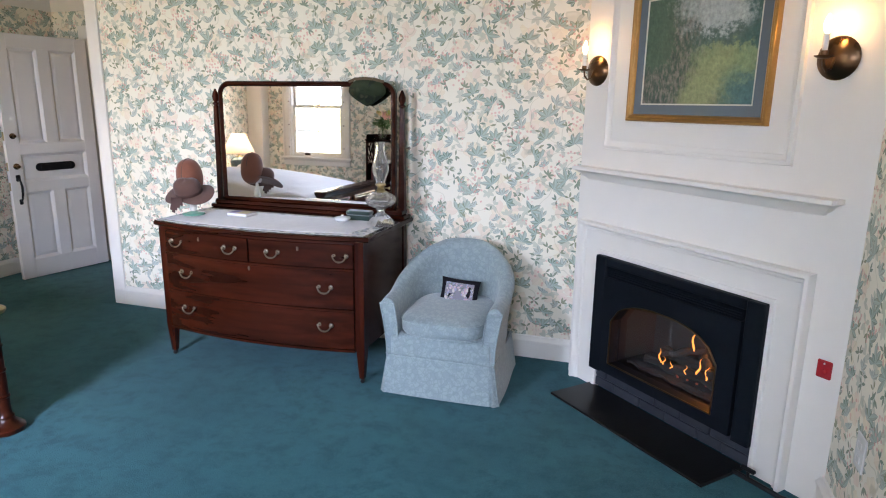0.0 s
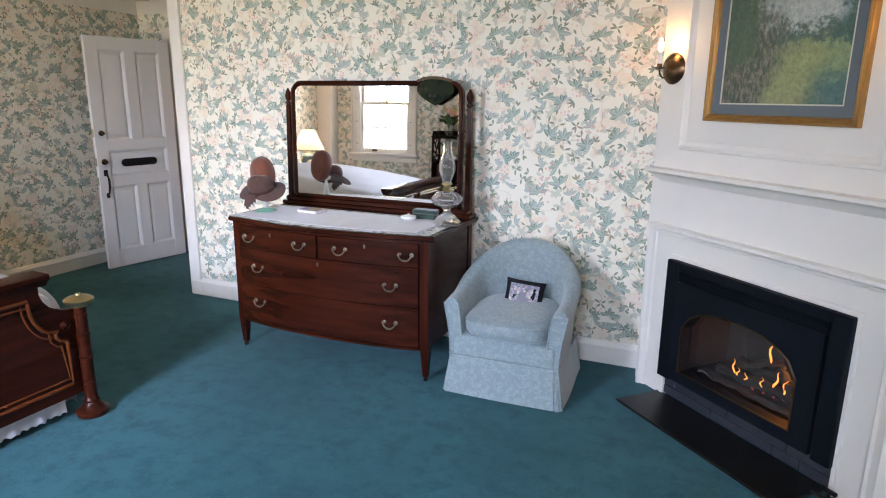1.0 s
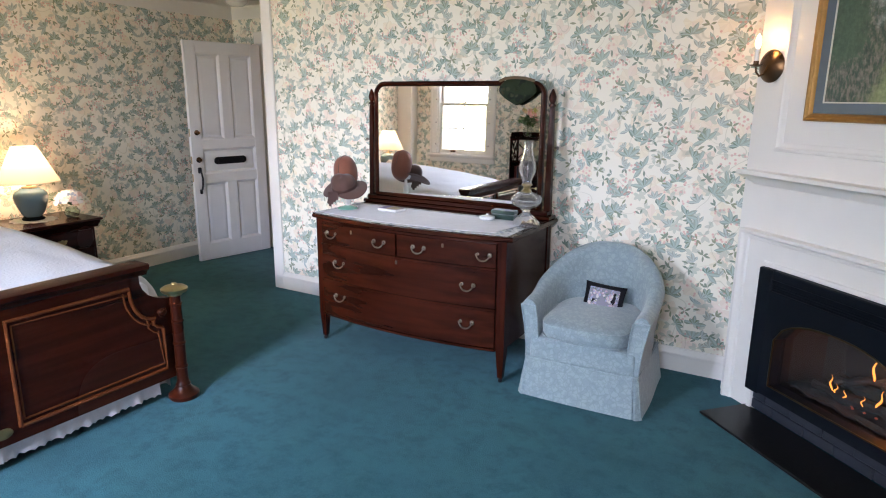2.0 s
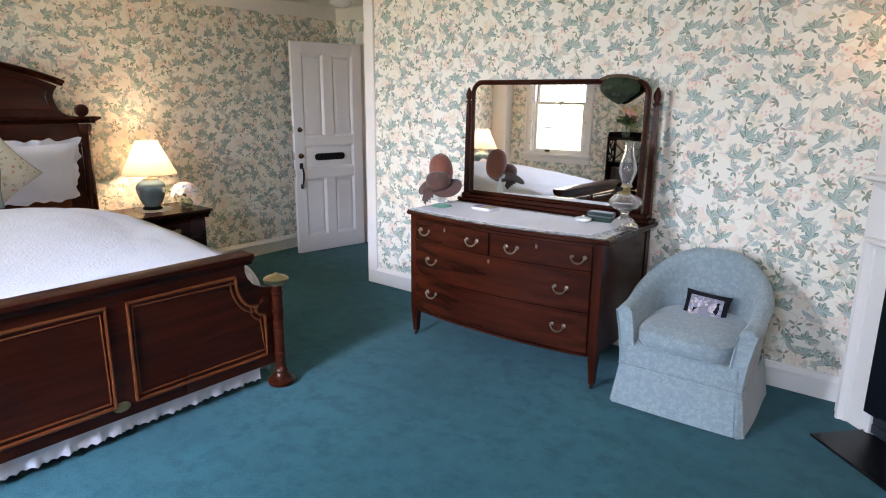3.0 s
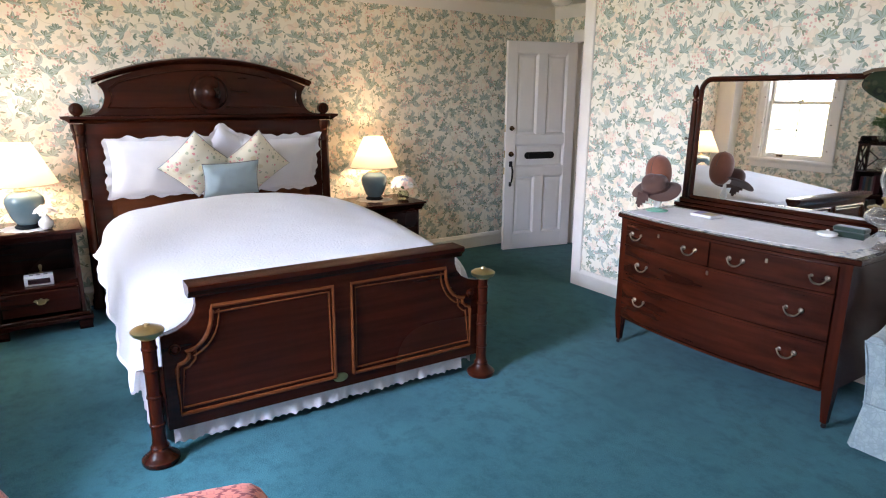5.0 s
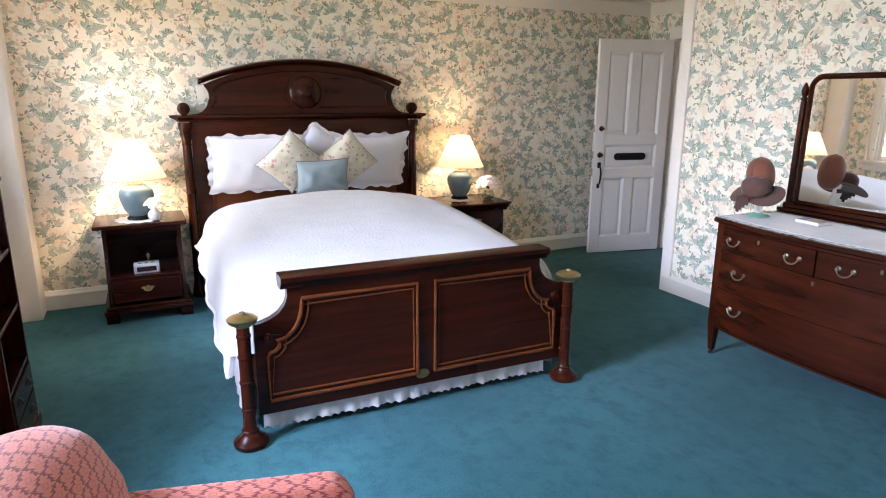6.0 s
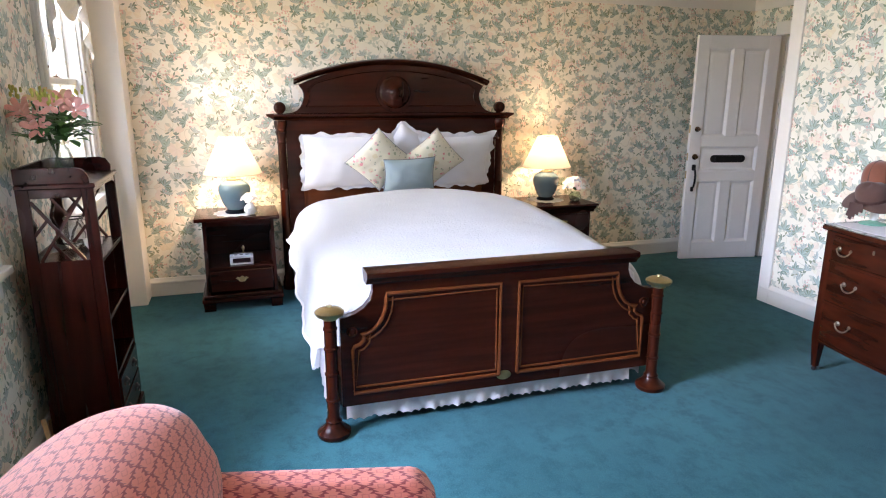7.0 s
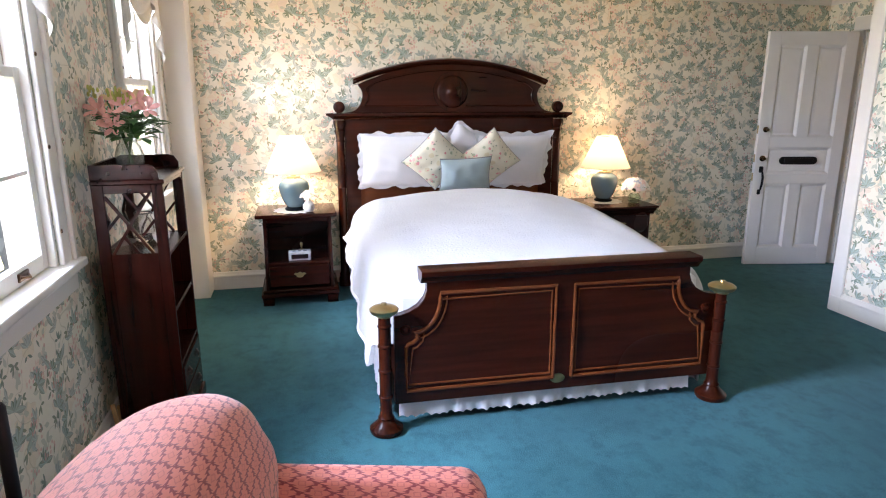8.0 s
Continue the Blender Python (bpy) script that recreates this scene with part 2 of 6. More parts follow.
def damask(name, base, light, dark, scale):
    """Upholstery with a tone-on-tone foliage weave."""
    n = Nodes(name)
    v = n.coords()
    wob = n.add("VectorMath", {0: n.add("TexNoise", {"Vector": v, "Scale": scale * 0.5}).outputs[1], "Scale": 0.9 / scale}, operation="SCALE").outputs[0]
    w = n.add("VectorMath", {0: v, 1: wob}, operation="ADD").outputs[0]
    a = n.noise(w, scale, 2.0)
    cell = n.add("TexVoronoi", {"Vector": w, "Scale": scale * 0.9}, feature="DISTANCE_TO_EDGE").outputs[0]
    c = n.mix(n.step(a, 0.46, 0.55), base, light)
    c = n.mix(n.math("MULTIPLY", n.math("SUBTRACT", 1.0, n.step(cell, 0.03, 0.10)), 0.55), c, dark)
    n.bump(n.math("MULTIPLY_ADD", n.noise(v, 500.0), 0.5, a), 0.3, 0.002)
    return n.done(c, 0.8, 0.0, sheen=0.35)


def scale_brocade():
    """Pink brocade with overlapping fans outlined in deeper rose."""
    n = Nodes("pink_fan_brocade")
    o = n.add("SeparateXYZ", {0: n.add("TexCoord").outputs["UV"]})
    wob = n.add("TexNoise", {"Vector": n.add("TexCoord").outputs["UV"], "Scale": 110.0, "Detail": 2.0}).outputs[0]
    jit = n.math("MULTIPLY", n.math("SUBTRACT", wob, 0.5), 0.10)
    x, y = n.math("DIVIDE", o.outputs[0], 0.080), n.math("DIVIDE", o.outputs[1], 0.092)
    bow = n.math("MULTIPLY", n.math("SINE", n.math("MULTIPLY", y, 12.566)), 0.07)
    edge = None
    for s in (1.0, -1.0):
        # a vine along each slant of the lattice, with leaf points on its sides
        lane = n.math("ADD", n.math("MULTIPLY_ADD", y, s, x), n.math("MULTIPLY_ADD", bow, s, jit))
        off = n.math("SUBTRACT", n.math("FRACT", lane), 0.5)
        saw = n.math("FRACT", n.math("MULTIPLY_ADD", y, 6.0, n.math("MULTIPLY", n.math("SIGN", off), 0.25)))
        thick = n.math("MULTIPLY_ADD", n.math("POWER", saw, 1.6), 0.14, 0.026)
        m = n.step(n.math("SUBTRACT", n.math("ABSOLUTE", off), thick), 0.02, -0.02)
        edge = m if edge is None else n.math("MAXIMUM", edge, m)
    p, q = n.math("ADD", x, y), n.math("SUBTRACT", x, y)
    cp, cq = n.math("SUBTRACT", n.math("FRACT", p), 0.5), n.math("SUBTRACT", n.math("FRACT", q), 0.5)
    ex = n.math("MULTIPLY", n.math("ADD", n.math("SUBTRACT", 0.5, n.math("ABSOLUTE", cp)), n.math("SUBTRACT", 0.5, n.math("ABSOLUTE", cq))), 0.5)
    ring = n.math("SUBTRACT", 1.0, n.step(n.math("ABSOLUTE", n.math("SUBTRACT", n.math("ADD", ex, jit), 0.10)), 0.010, 0.030))
    base = n.mix(n.noise(n.coords(), 30.0), (0.70, 0.205, 0.155), (0.74, 0.24, 0.185))
    c = n.mix(n.math("MULTIPLY", edge, 0.95), base, (0.27, 0.035, 0.045))
    c = n.mix(n.math("MULTIPLY", ring, 0.45), c, (0.42, 0.09, 0.085))
    n.bump(n.math("MULTIPLY_ADD", n.noise(n.coords(), 420.0), 0.5, edge), 0.35, 0.0015)
    return n.done(c, 0.72, 0.0, sheen=0.4)


def printed(name, ground, spots):
    """Cloth with scattered flowers: spots are rows of (scale, radius, colour, share)."""
    n = Nodes(name)
    v = n.coords()
    wob = n.add("VectorMath", {0: n.add("TexNoise", {"Vector": v, "Scale": 40.0}).outputs[1], "Scale": 0.02}, operation="SCALE").outputs[0]
    w = n.add("VectorMath", {0: v, 1: wob}, operation="ADD").outputs[0]
    c = n.mix(n.noise(v, 14.0), ground, tuple(x * 0.9 for x in ground))
    for scale, radius, colour, share in spots:
        vo = n.add("TexVoronoi", {"Vector": w, "Scale": scale})
        pick = n.add("SeparateColor", {0: vo.outputs["Color"]}).outputs[1]
        m = n.math("MULTIPLY", n.math("SUBTRACT", 1.0, n.step(vo.outputs["Distance"], radius * 0.7, radius)), n.math("LESS_THAN", pick, share))
        c = n.mix(n.math("MULTIPLY", m, 0.85), c, colour)
    n.bump(n.noise(v, 300.0), 0.2, 0.001)
    return n.done(c, 0.8, 0.0, sheen=0.2)


def painting():
    """A pastel landscape: grey sky, dark trees, a pale green bank and blue-green scrub."""
    n = Nodes("landscape_pastel")
    v = n.coords()
    o = n.add("SeparateXYZ", {0: v})
    wob = n.math("MULTIPLY", n.math("SUBTRACT", n.noise(v, 13.0, 8.0, 0.80), 0.5), 0.42)
    x, z = n.math("ADD", o.outputs[0], wob), n.math("ADD", o.outputs[2], n.math("MULTIPLY", wob, 0.8))
    strokes = n.noise(n.coords((60, 60, 24)), 1.2, 4.0, 0.7)
    sky_c = n.mix(strokes, (0.20, 0.23, 0.22), (0.42, 0.44, 0.40))
    hill = n.mix(strokes, (0.035, 0.06, 0.05), (0.09, 0.14, 0.11))
    c = n.mix(n.step(z, 0.300, 0.330), hill, sky_c)
    field = n.mix(strokes, (0.09, 0.15, 0.07), (0.24, 0.28, 0.14))
    c = n.mix(n.step(z, 0.265, 0.245), c, field)
    scrub = n.mix(n.step(strokes, 0.4, 0.65), (0.040, 0.065, 0.045), (0.17, 0.15, 0.12))
    c = n.mix(n.step(n.math("ADD", x, n.math("MULTIPLY", z, 0.55)), 0.56, 0.32), c, scrub)
    bank = n.mix(strokes, (0.14, 0.17, 0.075), (0.27, 0.28, 0.14))
    d = n.math("ADD", n.math("ABSOLUTE", n.math("SUBTRACT", x, n.math("MULTIPLY_ADD", z, 0.5, 0.30))), 0.0)
    c = n.mix(n.math("MULTIPLY", n.step(d, 0.15, 0.03), n.step(z, 0.30, 0.18)), c, bank)
    dark = n.mix(strokes, (0.02, 0.055, 0.05), (0.06, 0.12, 0.09))
    c = n.mix(n.math("MULTIPLY", n.step(x, 0.49, 0.58), n.step(z, 0.20, 0.27)), c, dark)
    c = n.mix(n.math("MULTIPLY", n.step(x, 0.38, 0.52), n.step(z, 0.18, 0.08)), c, n.mix(strokes, (0.03, 0.075, 0.075), (0.08, 0.15, 0.13)))
    left = n.math("MULTIPLY", n.step(x, 0.20, 0.13), n.step(z, 0.14, 0.20))
    c = n.mix(left, c, n.mix(strokes, (0.025, 0.05, 0.035), (0.09, 0.13, 0.08)))
    c = n.add("VectorMath", {0: c, "Scale": n.math("MULTIPLY_ADD", n.noise(n.coords(), 55.0, 5.0, 0.75), 2.0, 0.35)}, operation="SCALE").outputs[0]
    return n.done(c, 0.35, 0.0)


def glowing(name, colour, strength, base=(0.8, 0.8, 0.8)):
    n = Nodes(name)
    return n.done(base, 0.5, 0.0, emit=(*colour, 1), glow=strength)


def shade_cloth():
    """Lampshade cloth lit from inside."""
    n = Nodes("lampshade_cloth")
    tree = n.tree
    out = tree.nodes["Material Output"]
    weave = n.noise(n.coords((1, 1, 1)), 260.0)
    col = n.mix(weave, (0.95, 0.88, 0.80), (0.97, 0.92, 0.86))
    tr = n.add("BsdfTranslucent", {"Color": col})
    df = n.add("BsdfDiffuse", {"Color": col})
    m = n.add("MixShader", {0: 0.90, 1: df.outputs[0], 2: tr.outputs[0]})
    tree.links.new(m.outputs[0], out.inputs[0])
    return n.mat


def clear_glass(name, rough=0.02, tint=(1, 1, 1), clear=1.0):
    n = Nodes(name)
    return n.done(tint, rough, 0.0, trans=clear, ior=1.45)


CARPET = carpet()
QUILT = quilt()
BLUE_DAMASK = damask("blue_grey_damask", (0.225, 0.285, 0.300), (0.265, 0.33, 0.34), (0.185, 0.24, 0.255), 40.0)
PINK = scale_brocade()
# white bed-skirt cotton, greyed for the shade below the footboard
SHADED_EYELET = plain("shaded_white_eyelet", (0.60, 0.58, 0.61), 0.9, vary=0.22, scale=110, bump=0.4)
FLORAL_CLOTH = printed("floral_cushion_cloth", (0.72, 0.68, 0.55), [(15.0, 0.34, (0.60, 0.52, 0.34), 0.35), (30.0, 0.42, (0.30, 0.36, 0.25), 0.16), (24.0, 0.40, (0.70, 0.42, 0.40), 0.20), (42.0, 0.46, (0.62, 0.20, 0.24), 0.10), (50.0, 0.40, (0.22, 0.27, 0.20), 0.12)])
NEEDLEPOINT = printed("needlepoint", (0.22, 0.21, 0.25), [(60.0, 0.60, (0.62, 0.55, 0.50), 0.45), (95.0, 0.5, (0.10, 0.16, 0.10), 0.30), (70.0, 0.5, (0.50, 0.32, 0.36), 0.3), (80.0, 0.5, (0.30, 0.32, 0.46), 0.35)])
BLUE_SILK = plain("blue_silk", (0.29, 0.375, 0.41), 0.5, vary=0.15, scale=14, sheen=0.4)
BLACK_VELVET = plain("black_velvet", (0.008, 0.008, 0.011), 0.95, sheen=0.08, spec=0.1)
PAINTING = painting()
SHADE = shade_cloth()
# a little diffuse white is left in, to brighten the glass like highlights
GLASS = clear_glass("clear_glass", clear=0.95)
PANE = clear_glass("window_glass", 0.0)
FLAME = glowing("flame", (1.0, 0.33, 0.06), 2.4, (0.02, 0.01, 0.0))
BULB = glowing("candle_bulb", (1.0, 0.74, 0.42), 26.0)
GREEN_CLOTH = printed("dark_green_tweed", (0.022, 0.030, 0.015), [(16.0, 0.60, (0.010, 0.012, 0.010), 0.45), (22.0, 0.55, (0.042, 0.046, 0.026), 0.35), (26.0, 0.50, (0.060, 0.038, 0.016), 0.25)])
for socket, value in (("Sheen Weight", 0.0), ("Specular IOR Level", 0.1)):
    GREEN_CLOTH.node_tree.nodes["Principled BSDF"].inputs[socket].default_value = value
MAT_BOARD = plain("blue_grey_mat", (0.13, 0.155, 0.165), 0.8, vary=0.06)
RED_PLASTIC = plain("red_plastic", (0.35, 0.015, 0.02), 0.25)
RUNNER = plain("white_runner_cloth", (0.78, 0.77, 0.79), 0.85, vary=0.14, scale=45, bump=0.5)
LACE = plain("white_lace", (0.78, 0.74, 0.66), 0.8, vary=0.25, scale=90, bump=0.4)


def mirror_mat():
    n = Nodes("mirror_silver")
    return n.done((0.90, 0.91, 0.90), 0.015, 1.0)


MIRROR = mirror_mat()


# ---- mesh helpers ----
def link_mesh(name, bm, mat, smooth=35):
    me = bpy.data.meshes.new(name)
    bmesh.ops.recalc_face_normals(bm, faces=bm.faces)
    bm.to_mesh(me)
    bm.free()
    me.materials.append(mat)
    if smooth:
        for p in me.polygons:
            p.use_smooth = True
        me.set_sharp_from_angle(angle=radians(smooth))
    return new(name, me)


def part(name, bm, mat, parent, label="", smooth=35):
    ob = link_mesh(name, bm, mat, smooth)
    ob.parent = parent
    return tagged(ob, label)


def thing(name, label, category, m=None, group="", kind=""):
    ob = new(name)
    ob.empty_display_size = 0.1
    if m is not None:
        ob.matrix_world = m
    return tagged(ob, label, category, group, kind)


def solid(name, bm, mat, label, category, kind="", m=None, smooth=35, group=""):
    ob = link_mesh(name, bm, mat, smooth)
    if m is not None:
        ob.matrix_world = m
    return tagged(ob, label, category, group, kind)


def merge(*bms):
    out = bms[0]
    for b in bms[1:]:
        me = bpy.data.meshes.new("tmp")
        b.to_mesh(me)
        b.free()
        out.from_mesh(me)
        bpy.data.meshes.remove(me)
    return out


def moved(bm, m):
    bm.transform(m)
    return bm


def box(x0, x1, y0, y1, z0, z1, bevel=0.003, seg=1):
    bm = bmesh.new()
    bmesh.ops.create_cube(bm, size=1.0, matrix=Matrix.Translation(((x0 + x1) / 2, (y0 + y1) / 2, (z0 + z1) / 2)) @ Matrix.Diagonal((x1 - x0, y1 - y0, z1 - z0, 1)))
    if bevel:
        bmesh.ops.bevel(bm, geom=bm.edges[:], offset=bevel, segments=seg, affect="EDGES", profile=0.6)
    return bm


def loft(rings, closed=True, caps=True):
    bm = bmesh.new()
    rows = [[bm.verts.new(p) for p in ring] for ring in rings]
    n = len(rows[0])
    for a, b in zip(rows, rows[1:]):
        for i in range(n if closed else n - 1):
            j = (i + 1) % n
            bm.faces.new((a[i], a[j], b[j], b[i]))
    if caps and closed:
        for row in (rows[0][::-1], rows[-1]):
            try:
                bm.faces.new(row)
            except ValueError:
                pass
    bmesh.ops.remove_doubles(bm, verts=bm.verts, dist=1e-5)
    return bm


def lathe(profile, at=(0, 0, 0), seg=20, stretch=(1, 1)):
    """Turned work: (radius, height) pairs round a vertical axis."""
    rings = []
    for r, z in profile:
        rings.append([(at[0] + max(r, 1e-5) * stretch[0] * math.cos(2 * math.pi * i / seg), at[1] + max(r, 1e-5) * stretch[1] * math.sin(2 * math.pi * i / seg), at[2] + z) for i in range(seg)])
    return loft(rings)


def prism(poly, axis, a, b, bevel=0.0):
    """A flat outline pushed along an axis from a to b; the outline's pairs are the two other axes in order."""
    def place(p, h):
        q = list(p)
        q.insert(axis, h)
        return q
    bm = loft([[place(p, a) for p in poly], [place(p, b) for p in poly]])
    if bevel:
        bmesh.ops.bevel(bm, geom=[e for e in bm.edges if e.calc_length() > bevel * 3], offset=bevel, segments=1, affect="EDGES")
    return bm


def tube(points, radius, seg=8, ends=True):
    """A round bar along points; radius a number or one per point."""
    pts = [Vector(p) for p in points]
    radii = radius if isinstance(radius, (list, tuple)) else [radius] * len(pts)
    rings, side = [], None
    for i, p in enumerate(pts):
        d = (pts[min(i + 1, len(pts) - 1)] - pts[max(i - 1, 0)]).normalized()
        if side is None:
            side = d.orthogonal().normalized()
        side = (side - d * side.dot(d)).normalized()
        up = d.cross(side)
        rings.append([p + (side * math.cos(2 * math.pi * k / seg) + up * math.sin(2 * math.pi * k / seg)) * radii[i] for k in range(seg)])
    return loft(rings, caps=ends)


def strip(points, width, thick, up=(0, 0, 1)):
    """A flat bar of a rectangular section along points."""
    pts = [Vector(p) for p in points]
    rings = []
    for i, p in enumerate(pts):
        d = (pts[min(i + 1, len(pts) - 1)] - pts[max(i - 1, 0)]).normalized()
        s = d.cross(Vector(up)).normalized() * width / 2
        u = s.cross(d).normalized() * thick / 2
        rings.append([p + s + u, p - s + u, p - s - u, p + s - u])
    return loft(rings)


def sheet(fn, nu, nv, thick=0.0):
    """A surface from fn(u, v) with u, v in 0..1, with a thickness if given, and its u, v as a map."""
    bm = bmesh.new()
    grid = [[bm.verts.new(fn(i / nu, j / nv)) for j in range(nv + 1)] for i in range(nu + 1)]
    for i in range(nu):
        for j in range(nv):
            bm.faces.new((grid[i][j], grid[i + 1][j], grid[i + 1][j + 1], grid[i][j + 1]))
    if thick:
        bmesh.ops.recalc_face_normals(bm, faces=bm.faces)
        bmesh.ops.solidify(bm, geom=bm.faces[:], thickness=thick)
    return bm


def blob(sx, sy, sz, power=2.6, nu=28, nv=16, wrinkle=0.0, seed=0):
    """A stuffed form: a rounded block that bulges."""
    def sp(c, e):
        return math.copysign(abs(c) ** e, c)
    e = 2.0 / power
    rings = []
    for j in range(1, nv):
        b = -math.pi / 2 + math.pi * j / nv
        ring = []
        for i in range(nu):
            a = 2 * math.pi * i / nu
            p = Vector((sx * sp(math.cos(b), e) * sp(math.cos(a), e), sy * sp(math.cos(b), e) * sp(math.sin(a), e), sz * sp(math.sin(b), e)))
            if wrinkle:
                p *= 1 + wrinkle * noise.noise(p * 9 + Vector((seed, 0, 0)))
            ring.append(p)
        rings.append(ring)
    return loft(rings)


def cushion(w, h, t, ruffle=0.0, seed=0, n=18):
    """A pillow in the x-z plane: thick in the middle, thin and pinched at the edge, with a frill if asked for."""
    bm = bmesh.new()
    def put(i, j, side):
        u, v = i / n * 2 - 1, j / n * 2 - 1
        k = (1 - abs(u) ** 2.4) * (1 - abs(v) ** 2.4)
        pull = 1 - 0.07 * (1 - v * v) * abs(u) ** 3
        pullv = 1 - 0.07 * (1 - u * u) * abs(v) ** 3
        y = t / 2 * max(k, 0.0) ** 0.55 + 0.003
        wr = 0.014 * noise.noise(Vector((u * 3 + seed, v * 3, side * 2))) * min(1, k * 3)
        return (u * w / 2 * pull, side * (y + wr), v * h / 2 * pullv)
    for side in (-1, 1):
        g = [[bm.verts.new(put(i, j, side)) for j in range(n + 1)] for i in range(n + 1)]
        for i in range(n):
            for j in range(n):
                bm.faces.new((g[i][j], g[i + 1][j], g[i + 1][j + 1], g[i][j + 1]))
    if ruffle:
        rim = []
        for s in range(4):
            for k in range(n * 2):
                f = k / (n * 2) * 2 - 1
                rim.append([(f, -1), (1, f), (-f, 1), (-1, -f)][s])
        m = len(rim)
        inner = [bm.verts.new((u * w / 2 * 0.90, 0.0, v * h / 2 * 0.90)) for i, (u, v) in enumerate(rim)]
        outer = []
        for i, (u, v) in enumerate(rim):
            out = ruffle * (1 + 0.45 * math.sin(i * 0.55 + seed) + 0.30 * math.sin(i * 1.15))
            outer.append(bm.verts.new((u * w / 2 + out * (u if abs(u) > 0.98 else u * 0.9), 0.010 * math.sin(i * 0.8 + seed), v * h / 2 + out * (v if abs(v) > 0.98 else v * 0.9))))
        for i in range(m):
            bm.faces.new((inner[i], inner[(i + 1) % m], outer[(i + 1) % m], outer[i]))
    bmesh.ops.remove_doubles(bm, verts=bm.verts, dist=0.0015)
    return bm


def arc(cx, cy, r, a0, a1, n):
    return [(cx + r * math.cos(radians(a0 + (a1 - a0) * i / n)), cy + r * math.sin(radians(a0 + (a1 - a0) * i / n))) for i in range(n + 1)]


# ---- the room ----
CEIL = 2.42
SOUTH, WEST, NORTH, EAST, ALCOVE = -0.99, -5.20, 3.64, 0.86, 4.68
T = 0.16


def structure(name, bm, mat, label, category):
    return solid(name, bm, mat, label, category, kind="structure", smooth=0)


structure("floor", box(WEST - T, EAST + T, SOUTH - T, ALCOVE + 0.08, -0.1, 0.0, 0), CARPET, "teal green wall-to-wall cut pile carpet", "carpet")
structure("ceiling", box(WEST - T, EAST + T, SOUTH - T, ALCOVE + T, CEIL, CEIL + 0.1, 0), CEILING, "plain off-white plaster ceiling", "ceiling")
structure("wall_west", box(WEST - T, WEST, SOUTH - T, ALCOVE + T, 0, CEIL, 0), WALLPAPER, "wall in cream wallpaper with teal leaf sprays", "wall")
structure("wall_north", box(-3.70, EAST + T, NORTH, NORTH + T, 0, CEIL, 0), WALLPAPER, "wall in cream wallpaper with teal leaf sprays", "wall")
structure("wall_east", box(EAST, EAST + T, SOUTH - T, NORTH, 0, CEIL, 0), WALLPAPER, "wall in cream wallpaper with teal leaf sprays", "wall")
structure("wall_alcove_side", box(-3.70, -3.70 + T, NORTH + T, ALCOVE + T, 0, CEIL, 0), WALLPAPER, "papered return wall of the door alcove", "wall")
DOOR_X0, DOOR_X1, DOOR_H = -4.78, -3.93, 2.06
structure("wall_alcove", merge(box(WEST, DOOR_X0, ALCOVE, ALCOVE + T, 0, CEIL, 0), box(DOOR_X1, -3.70, ALCOVE, ALCOVE + T, 0, CEIL, 0),
          box(DOOR_X0, DOOR_X1, ALCOVE, ALCOVE + T, DOOR_H, CEIL, 0)), WALLPAPER, "papered wall round the open doorway", "wall")
# south wall with two windows
WINDOWS = [(-4.62, -3.80), (-2.61, -1.79), (-0.60, 0.22)]
SILL, HEAD = 0.90, 2.14
cuts = [WEST] + [x for w in WINDOWS for x in w] + [EAST]
bms = [box(cuts[i], cuts[i + 1], SOUTH - T, SOUTH, 0, CEIL, 0) for i in range(0, len(cuts), 2)]
for a, b in WINDOWS:
    bms += [box(a, b, SOUTH - T, SOUTH, 0, SILL, 0), box(a, b, SOUTH - T, SOUTH, HEAD, CEIL, 0)]
structure("wall_south", merge(*bms), WALLPAPER, "papered wall with three sash windows", "wall")
# boxed corner post
post = thing("corner_post", "white painted boxed post in the room corner", "post", kind="structure")
part("shaft", box(WEST, -4.965, SOUTH, -0.815, 0, CEIL, 0.012, 2), WHITE_PAINT, post)


def baseboard(m, length):
    """White skirting: a board with a rounded cap and a step."""
    poly = [(0, 0), (-0.018, 0), (-0.018, 0.095), (-0.024, 0.100), (-0.024, 0.112), (-0.014, 0.124), (-0.010, 0.138), (0, 0.142)]
    bm = prism(poly, 0, 0, length)
    return solid("baseboard", bm, WHITE_PAINT, "white painted moulded baseboard along the wall", "baseboard", "structure", m, 30)


baseboard(pose(-3.70, NORTH, 0), 3.5)
baseboard(pose(WEST, -0.815, 0, 0, 0, 90), ALCOVE + 0.815)
baseboard(pose(EAST, 2.60, 0, 0, 0, -90), 3.5)
baseboard(pose(EAST, SOUTH, 0, 0, 0, 180), EAST - WEST - 0.24)
baseboard(pose(WEST, ALCOVE, 0), 0.31)


def cornice(m, length):
    poly = [(0, CEIL), (0, CEIL - 0.115), (-0.012, CEIL - 0.115), (-0.016, CEIL - 0.10), (-0.03, CEIL - 0.075), (-0.05, CEIL - 0.03), (-0.062, CEIL - 0.018), (-0.062, CEIL)]
    return solid("cornice", prism(poly, 0, 0, length), WHITE_PAINT, "cream painted cornice below the ceiling", "cornice", "structure", m, 30)


cornice(pose(WEST, SOUTH, 0, 0, 0, 90), ALCOVE - SOUTH)
cornice(pose(WEST, ALCOVE, 0), 1.5)
cornice(pose(-3.70, NORTH, 0), 3.5)
cornice(pose(EAST, 2.6, 0, 0, 0, -90), 3.5)
cornice(pose(EAST, SOUTH, 0, 0, 0, 180), EAST - WEST)
